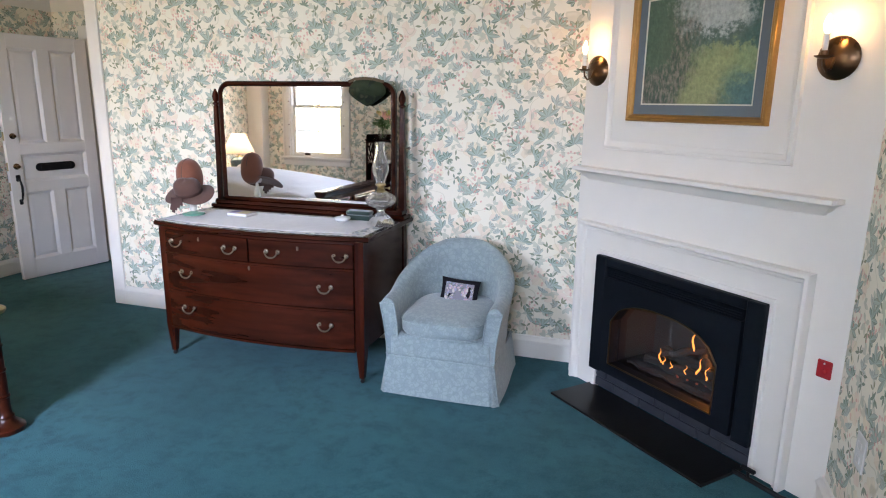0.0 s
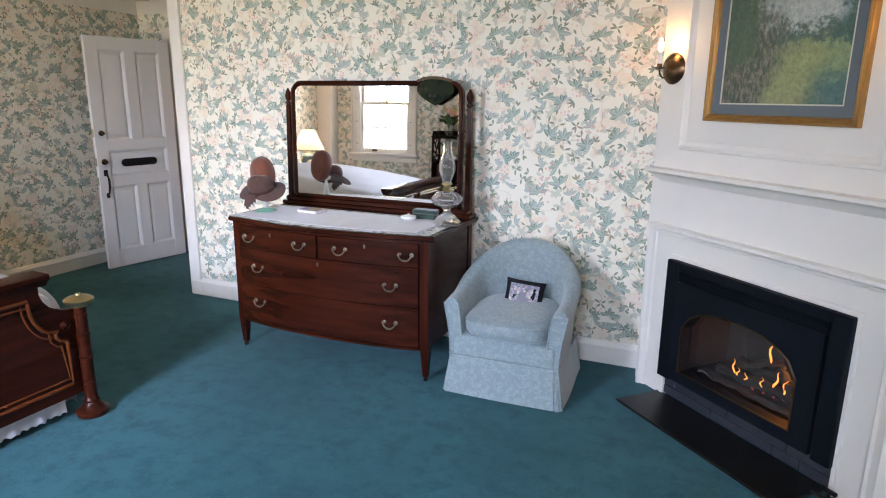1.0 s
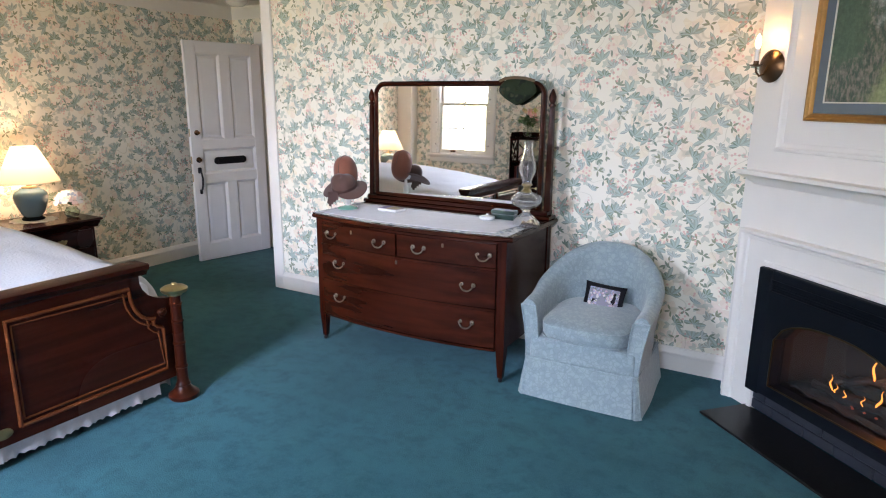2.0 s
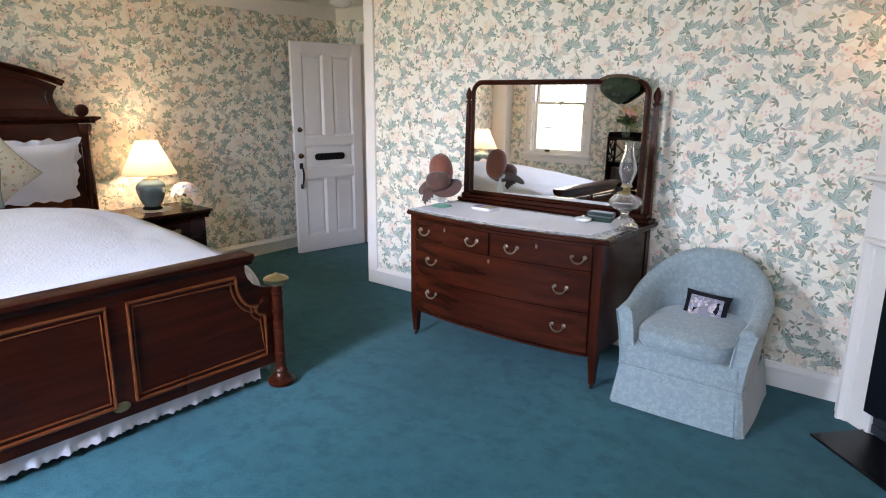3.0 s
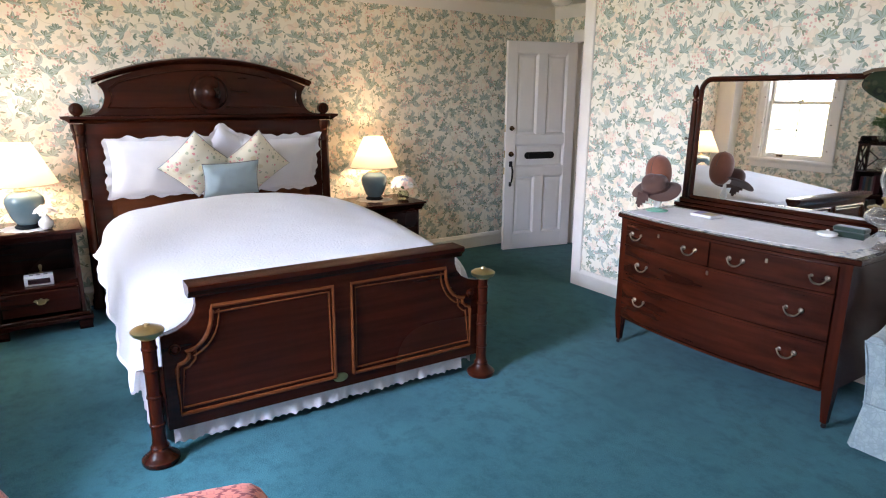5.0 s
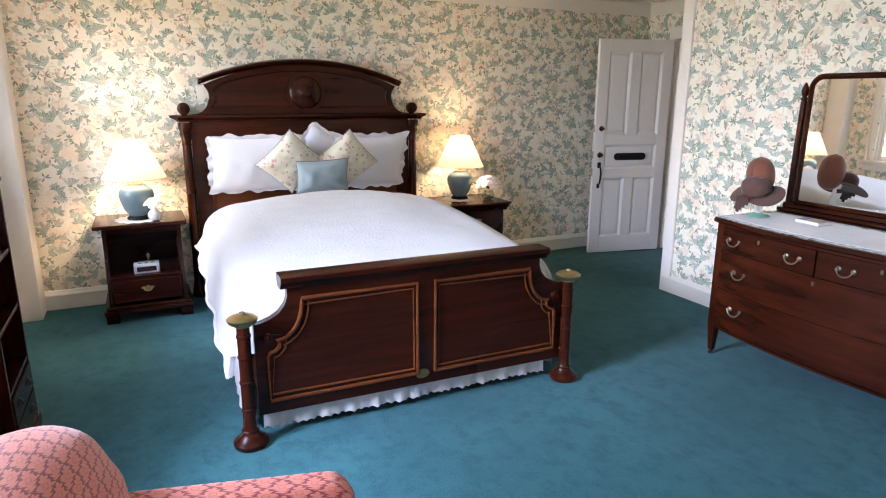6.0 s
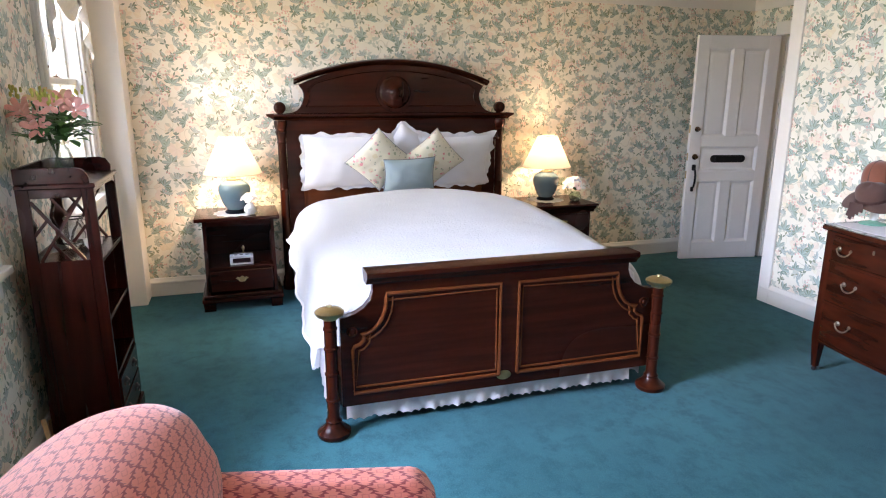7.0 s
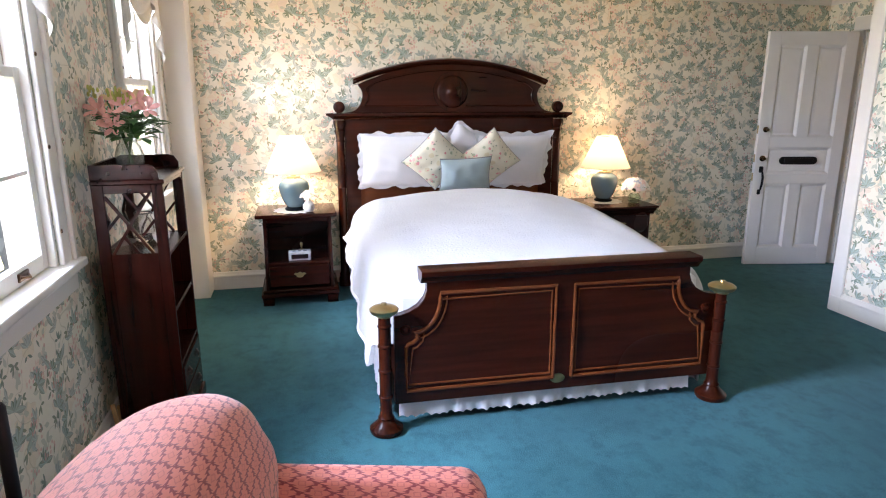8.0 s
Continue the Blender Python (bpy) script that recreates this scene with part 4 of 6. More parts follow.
def framed_picture():
    p = thing("framed_painting", "landscape pastel with blue-grey mat in a gilt wooden frame", "painting", FP @ pose(0.308, FACE, 1.467))
    w, h = 0.752, 0.632
    part("frame", frame_moulding(0, w, 0, h, 0, [(0, 0), (0, 0.022), (0.004, 0.028), (0.012, 0.030), (0.018, 0.022), (0.024, 0.024), (0.030, 0.018), (0.034, 0.008)]), GILT, p)
    part("mat", frame_moulding(0.03, w - 0.03, 0.03, h - 0.03, 0, [(0, 0.0075), (0.050, 0.0075), (0.053, 0.005)]), MAT_BOARD, p)
    part("fillet", frame_moulding(0.078, w - 0.078, 0.078, h - 0.078, 0, [(0, 0.0065), (0.0, 0.0085), (0.005, 0.0085), (0.006, 0.005)]), plain("cream_fillet", (0.66, 0.62, 0.50), 0.5), p)
    canvas = part("canvas", moved(box(0.078, w - 0.078, -0.004, -0.001, 0.078, h - 0.078, 0), Matrix.Translation((-0.078, 0, -0.078))), PAINTING, p)
    canvas.location = (0.078, 0, 0.078)
    return p


framed_picture()
sw = thing("gas_valve_key", "small red plastic gas key plate on the chimney wall", "switch", FP @ pose(1.417, FACE, 0.568))
part("plate", box(-0.028, 0.028, -0.010, 0, -0.036, 0.036, 0.004), RED_PLASTIC, sw)
part("knob", moved(lathe([(0, 0), (0.010, 0), (0.009, 0.012), (0, 0.014)], seg=12), pose(0.004, -0.010, -0.006, 90)), RED_PLASTIC, sw)
part("screw", moved(lathe([(0, 0), (0.004, 0), (0.003, 0.002), (0, 0.003)], seg=8), pose(0, -0.010, 0.024, 90)), PORCELAIN, sw)


# ---- bed ----
def bed():
    b = thing("bed", "mahogany bed with arched headboard and panelled footboard with brass finials", "bed", pose(-2.70, 1.078, 0, 0, 0, -1.0))
    # footboard
    fb0, fb1 = -0.065, -0.020
    low = [(-0.81, 0.12), (0.81, 0.12), (0.81, 0.555)]
    curve = [(0.78, 0.558), (0.740, 0.570), (0.698, 0.595), (0.670, 0.630), (0.658, 0.665), (0.658, 0.705)]
    outline = low + curve + [(-y, z) for y, z in curve[::-1]] + [(-0.81, 0.555)]
    foot = part("footboard", prism([(y + 0.014, z) for y, z in outline], 0, fb0, fb1, 0.002), SHADED_WOOD, b)
    part("cap_rail", prism([(-0.075, 0.705), (-0.010, 0.705), (0.000, 0.722), (0.016, 0.736), (0.020, 0.742), (0.020, 0.760), (0.012, 0.764), (-0.095, 0.764), (-0.100, 0.755), (-0.098, 0.740), (-0.085, 0.722)], 1, -0.674, 0.706), SHADED_WOOD, b)

    def scroll_panel(s):
        """Outline of a panel with a scooped upper outer corner."""
        i0, o0, z0, z1 = (0.070, 0.770, 0.185, 0.652) if s > 0 else (-0.026, -0.742, 0.185, 0.652)
        pts = [(i0, z0), (o0, z0), (o0, 0.400)]
        pts += [(o0 - d * s, z) for d, z in ((0.010, 0.416), (0.034, 0.424), (0.050, 0.440), (0.052, 0.460))]
        for k in range(9):
            a = radians(90 * k / 8)
            pts.append((o0 - s * (0.042 + 0.118 * math.sin(a)), 0.470 + 0.165 * (1 - math.cos(a))))
        pts += [(o0 - 0.160 * s, z1), (i0, z1)]
        return pts

    for s in (-1, 1):
        pts = scroll_panel(s)
        rim = [(fb1 + 0.004, y, z) for y, z in pts]
        m = part("panel_moulding", tube(rim + rim[:1], 0.0100, 8, False), MOULDING, foot, "lighter brown bead moulding")
        inner = []
        for k, (y, z) in enumerate(pts):
            (ya, za), (yb, zb) = pts[k - 1], pts[(k + 1) % len(pts)]
            d = Vector((yb - ya, zb - za)).normalized()
            inner.append((fb1 + 0.002, y - d.y * 0.030 * s, z + d.x * 0.030 * s))
        part("panel_moulding", tube(inner + inner[:1], 0.0055, 6, False), MOULDING, foot, "lighter brown bead moulding")
        part("rosette", moved(lathe([(0, 0), (0.026, 0), (0.026, 0.006), (0.020, 0.010), (0.016, 0.006), (0.011, 0.012), (0, 0.014)], seg=14), pose(fb1, 0.758 * s + 0.014, 0.487, 0, 90)), SHADED_WOOD_Z, foot)
    part("plaque", moved(lathe([(0, 0), (0.038, 0), (0.038, 0.004), (0.034, 0.006), (0, 0.006)], seg=20, stretch=(0.62, 1)), pose(fb1, 0.0, 0.178, 0, 90)), plain("green_brass_plaque", (0.16, 0.15, 0.07), 0.5, 0.6), foot, "small oval tarnished plaque")
    prof = [(0, 0), (0.080, 0), (0.086, 0.010), (0.086, 0.024), (0.076, 0.032), (0.068, 0.036), (0.062, 0.042), (0.048, 0.058), (0.043, 0.070), (0.046, 0.076), (0.040, 0.082), (0.037, 0.12), (0.037, 0.17), (0.041, 0.176), (0.036, 0.182), (0.034, 0.30), (0.038, 0.306), (0.034, 0.312), (0.033, 0.42), (0.037, 0.426), (0.033, 0.432), (0.033, 0.565), (0, 0.565)]
    prof = prof[:10] + [(0.036, 0.088), (0.034, 0.120)]
    for z in (0.176, 0.306, 0.426, 0.520):
        prof += [(0.034, z - 0.012), (0.0335, z - 0.008), (0.0385, z - 0.004), (0.0385, z + 0.004), (0.0335, z + 0.008), (0.0335, z + 0.012)]
    prof += [(0.033, 0.565), (0, 0.565)]
    prof = [(r * 0.84 if r < 0.05 else r * 0.90, z) for r, z in prof]
    knob = [(0, 0.565), (0.036, 0.566), (0.036, 0.574), (0.058, 0.582), (0.066, 0.594), (0.066, 0.602), (0.052, 0.612), (0.030, 0.619), (0.014, 0.622), (0.012, 0.630), (0, 0.632)]
    for s in (-1, 1):
        p = part("foot_post", lathe(prof, (0.0, 0.842 * s, 0), 24), SHADED_WOOD_Z, b)
        part("finial", lathe(knob, (0.0, 0.842 * s, 0), 24), BRASS, p, "flattened brass finial")
    # side rails
    for s in (-1, 1):
        part("side_rail", box(-2.36, -0.03, 0.78 * s - 0.015, 0.78 * s + 0.015, 0.24, 0.38, 0.004), MAHOGANY, b)
    # headboard
    hx = -2.40
    part("headboard", box(hx - 0.03, hx + 0.02, -0.86, 0.86, 0.20, 1.335, 0.003), SHADED_WOOD, b)
    for s in (-1, 1):
        part("headboard_panel", loft([[(hx + 0.02, s * 0.08, 0.4), (hx + 0.02, s * 0.745, 0.4), (hx + 0.02, s * 0.745, 1.18), (hx + 0.02, s * 0.08, 1.18)],
             [(hx + 0.032, s * 0.085, 0.405), (hx + 0.032, s * 0.74, 0.405), (hx + 0.032, s * 0.74, 1.175), (hx + 0.032, s * 0.085, 1.175)],
             [(hx + 0.022, s * 0.11, 0.43), (hx + 0.022, s * 0.715, 0.43), (hx + 0.022, s * 0.715, 1.15), (hx + 0.022, s * 0.11, 1.15)]]), MOULDING, b, smooth=20)
        pp = [(0, 0), (0.05, 0), (0.052, 0.06), (0.042, 0.08), (0.045, 0.10), (0.036, 0.12), (0.034, 0.40), (0.040, 0.41), (0.034, 0.42), (0.033, 0.80), (0.038, 0.81), (0.033, 0.82), (0.031, 1.16), (0.036, 1.17), (0.031, 1.18), (0.036, 1.22), (0.046, 1.25), (0.038, 1.262), (0.048, 1.285), (0.050, 1.30), (0.050, 1.33), (0, 1.33)]
        part("head_post", lathe(pp, (hx + 0.02, 0.895 * s, 0), 20), SHADED_WOOD_Z, b)
        part("rosette_ball", moved(lathe([(0, -0.05), (0.030, -0.048), (0.043, -0.03), (0.046, 0.0), (0.043, 0.02), (0.026, 0.028), (0.024, 0.036), (0.010, 0.040), (0, 0.040)], seg=18), pose(hx + 0.01, 0.895 * s, 1.428, 0, 90)), SHADED_WOOD_Z, b)
    part("cornice_rail", prism([(hx - 0.03, 1.335), (hx + 0.035, 1.335), (hx + 0.045, 1.348), (hx + 0.060, 1.356), (hx + 0.085, 1.366), (hx + 0.088, 1.382), (hx - 0.03, 1.386)], 1, -0.945, 0.945), SHADED_WOOD, b)
    for s in (-1, 1):
        part("cornice_return", prism([(s * 0.945, 1.335), (s * 0.958, 1.348), (s * 0.97, 1.356), (s * 0.995, 1.366), (s * 1.0, 1.382), (s * 0.945, 1.386)], 0, hx - 0.03, hx + 0.086), SHADED_WOOD, b)
    side = [(0.85, 1.386), (0.80, 1.392), (0.765, 1.408), (0.738, 1.435), (0.722, 1.470), (0.712, 1.505), (0.712, 1.535), (0.722, 1.565), (0.738, 1.585)]
    top = [(y, 1.600 + 0.165 * (1 - (y / 0.745) ** 2)) for y in [0.745 - 0.745 * 2 * i / 24 for i in range(25)]]
    crest = side + top + [(-y, z) for y, z in side[::-1]]
    part("crest", prism(crest, 0, hx - 0.028, hx + 0.018), SHADED_WOOD, b)
    rings = []
    for i in range(33):
        y = 0.782 - 1.564 * i / 32
        z = 1.614 + 0.152 * (1 - (y / 0.782) ** 2)
        rings.append([(hx - 0.03, y, z - 0.012), (hx + 0.022, y, z - 0.014), (hx + 0.034, y, z - 0.002), (hx + 0.050, y, z + 0.004), (hx + 0.068, y, z + 0.012), (hx + 0.070, y, z + 0.024), (hx + 0.03, y, z + 0.034), (hx - 0.03, y, z + 0.034)])
    part("crest_moulding", loft(rings), SHADED_WOOD, b, smooth=28)
    edge = [(hx + 0.020, y, z) for y, z in ([(0.70, 1.435), (0.672, 1.475), (0.662, 1.52), (0.675, 1.565)] + [(0.62 - 1.24 * i / 16, 1.578 + 0.135 * (1 - ((0.62 - 1.24 * i / 16) / 0.72) ** 2)) for i in range(17)] + [(-0.675, 1.565), (-0.662, 1.52), (-0.672, 1.475), (-0.70, 1.435)])]
    part("crest_bead", tube(edge + edge[:1], 0.008, 6, False), SHADED_WOOD, b)
    part("medallion", moved(lathe([(0, 0), (0.155, 0), (0.152, 0.010), (0.125, 0.012), (0.118, 0.022), (0.098, 0.030), (0.070, 0.034), (0.045, 0.046), (0.032, 0.060), (0.018, 0.068), (0, 0.070)], seg=36), pose(hx + 0.018, 0, 1.545, 0, 90)), SHADED_WOOD_Z, b)
    # mattress
    part("mattress", box(-2.34, -0.08, -0.77, 0.77, 0.36, 0.64, 0.05, 3), WHITE_LINEN, b)
    return b


bed()
BED = pose(-2.70, 1.078, 0, 0, 0, -1.0)


def coverlet():
    """A thick white quilt: domed top that falls over both sides with soft folds."""
    def fn(u, v):
        x = -0.085 - 1.72 * u
        crown = 0.735 + 0.15 * (math.sin(math.pi * min(1.0, u * 0.62 + 0.02)) ** 1.4) * 1.0
        if u > 0.86:
            crown -= 0.05 * ((u - 0.86) / 0.14) ** 2
        s = v * 2 - 1
        half = 0.60 if s < 0 else 0.60 - 0.22 * u
        drop_end = 0.30 + 0.23 * u if s < 0 else 0.34 + 0.1 * u
        edge = 0.87 if s < 0 else 0.845 - 0.15 * u * u
        a = abs(s)
        if a < 0.55:
            k = a / 0.55
            y, z = half * k, crown - 0.035 * k ** 3
        elif a < 0.75:
            k = (a - 0.55) / 0.20
            y = half + (edge - half) * math.sin(k * math.pi / 2)
            z = crown - 0.035 - (0.17) * (1 - math.cos(k * math.pi / 2))
        else:
            k = (a - 0.75) / 0.25
            fold = 0.011 * math.sin(x * 13 + 1.3) + 0.005 * math.sin(x * 27)
            y = edge + (0.045 + fold) * k
            z = crown - 0.205 - (crown - 0.205 - drop_end) * k
        if u < 0.07:
            z -= max(0.0, z - 0.40) * (1 - u / 0.07) ** 2.5
        z += 0.012 * noise.noise(Vector((x * 2.2, s * 2.2, 0.3))) + 0.004 * noise.noise(Vector((x * 9, s * 7, 1.3)))
        return (x, math.copysign(y, s), z)
    c = thing("coverlet", "thick white matelasse coverlet spread over the bed", "bedspread", BED)
    part("cover", sheet(fn, 100, 76, 0.02), QUILT, c, smooth=60)
    for v in (0.0, 1.0):
        part("hem", tube([fn(k / 60, v) for k in range(61)], 0.010, 6), WHITE_LINEN, c, "rolled white hem")
    return c


coverlet()


def bed_skirt():
    """White eyelet valance round the bed base, gathered, with a scalloped hem."""
    s = thing("bed_skirt", "white eyelet bed skirt with scalloped hem", "bed skirt", BED)
    def run(name, p, q, top, n, gather, seed):
        p, q = Vector(p), Vector(q)
        d = (q - p).normalized()
        side = Vector((-d.y, d.x, 0))
        def fn(u, v):
            w = gather * (math.sin(u * n * 1.7 + seed) + 0.6 * math.sin(u * n * 3.1 + 2 * seed)) * v
            hem = 0.010 * abs(math.sin(u * n * 2.6)) if v > 0.99 else 0.0
            e = p.lerp(q, u) + side * w
            return (e.x, e.y, top - (top - 0.030 - hem) * v)
        part(name, sheet(fn, 150, 6, 0.0015), SHADED_EYELET, s)
    run("foot_drop", (-0.056, -0.775, 0), (-0.050, -0.005, 0), 0.118, 24, 0.008, 1.0)
    run("foot_drop", (-0.066, -0.03, 0), (-0.062, 0.745, 0), 0.118, 24, 0.008, 2.2)
    run("side_drop", (-2.3, -0.83, 0), (-0.10, -0.83, 0), 0.40, 60, 0.016, 0.4)
    run("side_drop", (-2.3, 0.83, 0), (-0.10, 0.83, 0), 0.40, 60, 0.016, 0.9)
    return s


bed_skirt()


def bed_pillow(name, y, z, x, w, h, t, lean, spin, mat, label, ruffle=0.0, seed=0, piping=None, turn=0):
    m = BED @ pose(x, y, z) @ pose(0, 0, 0, 0, 0, 90 + turn) @ pose(0, 0, 0, lean) @ pose(0, 0, 0, 0, spin)
    p = thing(name, label, "pillow" if ruffle else "cushion", m)
    part("cover", cushion(w, h, t, ruffle, seed), mat, p, smooth=60)
    if piping:
        e = 0.96
        pts = []
        for sx, sz, ex, ez in ((-1, -1, 1, -1), (1, -1, 1, 1), (1, 1, -1, 1), (-1, 1, -1, -1)):
            for k in range(10):
                f = k / 10
                u, v = sx + (ex - sx) * f, sz + (ez - sz) * f
                pts.append((u * w / 2 * (1 - 0.07 * (1 - v * v) * abs(u) ** 3), 0, v * h / 2 * (1 - 0.07 * (1 - u * u) * abs(v) ** 3)))
        part("piping", tube(pts + pts[:1], 0.0045, 6, False), piping, p)
    return p


bed_pillow("pillow", 0.10, 1.01, -2.27, 0.50, 0.46, 0.15, 16, 30, WHITE_LINEN, "white ruffled pillow propped behind the others", 0.012, 7)
bed_pillow("pillow", -0.43, 1.03, -2.16, 0.66, 0.44, 0.18, 22, 0, WHITE_LINEN, "white ruffled pillow sham against the headboard", 0.016, 3)
bed_pillow("pillow", 0.42, 1.02, -2.14, 0.58, 0.44, 0.18, 22, 0, WHITE_LINEN, "white ruffled pillow sham against the headboard", 0.020, 5)
PIPING = plain("grey_piping", (0.30, 0.32, 0.34), 0.8)
PINK_PIPING = plain("dusky_piping", (0.38, 0.36, 0.34), 0.8)
bed_pillow("cushion", -0.215, 1.05, -2.00, 0.36, 0.36, 0.13, 20, 42, FLORAL_CLOTH, "cream floral cushion set on its corner", 0, 2, PIPING)
bed_pillow("cushion", 0.20, 1.045, -2.00, 0.36, 0.36, 0.13, 20, 48, FLORAL_CLOTH, "cream floral cushion set on its corner", 0, 9, PINK_PIPING)
bed_pillow("cushion", -0.015, 0.955, -1.87, 0.385, 0.25, 0.12, 16, -2, BLUE_SILK, "pale blue silk oblong cushion", 0, 4, plain("brown_piping", (0.16, 0.15, 0.15), 0.8))


# ---- nightstands ----
def batwing_pull(parent, x, z, y, mat, s=1.0):
    """A shaped back plate with a bail."""
    plate = prism([(-0.045 * s, 0.004 * s), (-0.030 * s, 0.014 * s), (-0.016 * s, 0.010 * s), (0, 0.022 * s), (0.016 * s, 0.010 * s), (0.030 * s, 0.014 * s), (0.045 * s, 0.004 * s), (0.028 * s, -0.006 * s), (0.016 * s, -0.022 * s), (-0.016 * s, -0.022 * s), (-0.028 * s, -0.006 * s)], 1, -0.003, 0)
    pl = part("pull", moved(plate, Matrix.Translation((x, y, z))), mat, parent, "pierced brass pull")
    part("bail", tube([(x - 0.024 * s, y - 0.004, z + 0.004), (x - 0.022 * s, y - 0.016, z - 0.010), (x, y - 0.020, z - 0.016), (x + 0.022 * s, y - 0.016, z - 0.010), (x + 0.024 * s, y - 0.004, z + 0.004)], 0.0035), mat, pl)


def open_nightstand():
    """Waisted stand with an open bay over one drawer, on a moulded plinth with bracket feet."""
    n = thing("nightstand", "mahogany nightstand with an open shelf over a single drawer", "nightstand", pose(-4.665, -0.135, 0, 0, 0, 90), group="nightstands")
    # local x to the right, y away from the viewer
    top = 0.675
    part("top", box(-0.298, 0.288, 0.045, 0.50, top - 0.028, top, 0.010, 3), DARK_WOOD, n)
    for s in (-1, 1):
        prof = [(0.50, 0.115), (0.03, 0.115), (0.035, 0.24), (0.05, 0.33), (0.085, 0.42), (0.10, 0.50), (0.09, 0.60), (0.085, top - 0.028), (0.50, top - 0.028)]
        w = part("side", prism(prof, 0, s * 0.235 - 0.012, s * 0.235 + 0.012, 0.002), DARK_WOOD_Z, n)
    part("back", box(-0.223, 0.223, 0.485, 0.498, 0.115, top - 0.028, 0), DARK_WOOD, n)
    part("apron", box(-0.223, 0.223, 0.092, 0.108, top - 0.07, top - 0.028, 0.003), DARK_WOOD, n)
    part("shelf", box(-0.223, 0.223, 0.045, 0.485, 0.295, 0.315, 0.003), DARK_WOOD, n)
    d = part("drawer", box(-0.218, 0.218, 0.030, 0.06, 0.135, 0.290, 0.004), DARK_WOOD, n)
    batwing_pull(d, 0.0, 0.225, 0.030, BRASS)
    part("plinth", merge(box(-0.285, 0.285, 0.0, 0.50, 0.062, 0.092, 0.008, 2), box(-0.270, 0.270, 0.015, 0.50, 0.092, 0.115, 0.006)), DARK_WOOD, n)
    for x in (-0.235, 0.235):
        for y in (0.04, 0.455):
            part("foot", prism([(x - 0.045, 0.062), (x + 0.045, 0.062), (x + 0.038, 0.02), (x + 0.042, 0.0), (x - 0.042, 0.0), (x - 0.038, 0.02)], 1, y - 0.035, y + 0.04, 0.004), DARK_WOOD, n)
    return n


open_nightstand()


def drawer_nightstand():
    n = thing("nightstand", "dark mahogany nightstand with a cornice top and drawers", "nightstand", pose(-4.66, 2.47, 0, 0, 0, 90), group="nightstands")
    top = 0.635
    part("top", box(-0.305, 0.305, 0.0, 0.52, top - 0.018, top, 0.004), DARK_WOOD, n)
    part("cornice", prism([(0.50, top - 0.018), (0.012, top - 0.018), (0.020, top - 0.040), (0.045, top - 0.055), (0.055, top - 0.075), (0.50, top - 0.075)], 0, -0.29, 0.29), DARK_WOOD, n)
    part("carcass", box(-0.262, 0.262, 0.060, 0.50, 0.06, top - 0.075, 0.003), DARK_WOOD_Z, n)
    for z0, z1 in ((0.09, 0.25), (0.26, 0.41), (0.42, 0.55)):
        d = part("drawer", box(-0.24, 0.24, 0.046, 0.066, z0, z1, 0.004), DARK_WOOD, n)
        batwing_pull(d, 0.0, (z0 + z1) / 2, 0.046, BRASS, 0.9)
    part("plinth", box(-0.28, 0.28, 0.035, 0.50, 0.0, 0.06, 0.006), DARK_WOOD, n)
    return n


drawer_nightstand()


def table_lamp(m, k):
    l = thing("table_lamp", "celadon ginger-jar table lamp with a lit cream shade", "table lamp", m, group="bedside lamps")
    part("foot", merge(lathe([(0, 0), (0.072, 0), (0.076, 0.006), (0.074, 0.014), (0.062, 0.020), (0.062, 0.026), (0, 0.026)], seg=24)), BLACK_STEEL, l, "black wooden foot")
    part("jar", lathe([(0, 0.026), (0.058, 0.026), (0.070, 0.040), (0.092, 0.085), (0.110, 0.135), (0.116, 0.170), (0.110, 0.200), (0.092, 0.222), (0.070, 0.234), (0.066, 0.242), (0, 0.243)], seg=32), CELADON, l)
    part("collar", lathe([(0, 0.243), (0.052, 0.243), (0.050, 0.250), (0.020, 0.254), (0.012, 0.270), (0.012, 0.320), (0.018, 0.325), (0.018, 0.350), (0, 0.352)], seg=18), BRASS, l)
    part("bulb", lathe([(0.013, 0.350), (0.020, 0.370), (0.030, 0.395), (0.030, 0.412), (0.018, 0.430), (0, 0.436)], seg=14), BULB, l)
    part("shade", loft([[(r * math.cos(2 * math.pi * i / 40), r * math.sin(2 * math.pi * i / 40), z) for i in range(40)] for r, z in ((0.205, 0.285), (0.2065, 0.288), (0.083, 0.545), (0.0815, 0.545), (0.2035, 0.287), (0.205, 0.285))], caps=False), SHADE, l)
    for z, r in ((0.287, 0.2068), (0.545, 0.0835)):
        part("shade_trim", tube([(r * math.cos(a * math.pi / 18), r * math.sin(a * math.pi / 18), z) for a in range(37)], 0.0025, 5, False), plain("cream_trim", (0.72, 0.62, 0.48), 0.8), l)
    part("harp", merge(tube([(0.0, 0.012, 0.32), (0.0, 0.055, 0.37), (0.0, 0.055, 0.46), (0, 0.0, 0.54), (0.0, -0.055, 0.46), (0.0, -0.055, 0.37), (0.0, -0.012, 0.32)], 0.002, 5), tube([(-0.082, 0, 0.544), (0.082, 0, 0.544)], 0.0018, 5)), BRASS, l)
    return l


def doily(at, r, z):
    def fn(u, v):
        a = 2 * math.pi * u
        k = v * r * (1 + (0.05 * math.cos(a * 14) if v > 0.95 else 0))
        return (k * math.cos(a), k * math.sin(a), 0.002)
    bm = sheet(fn, 84, 5, 0.0015)
    bmesh.ops.remove_doubles(bm, verts=bm.verts, dist=1e-4)
    return solid("doily", bm, LACE, "round white lace doily with a scalloped edge under the lamp", "doily", m=pose(*at, z), group="lamp doilies")


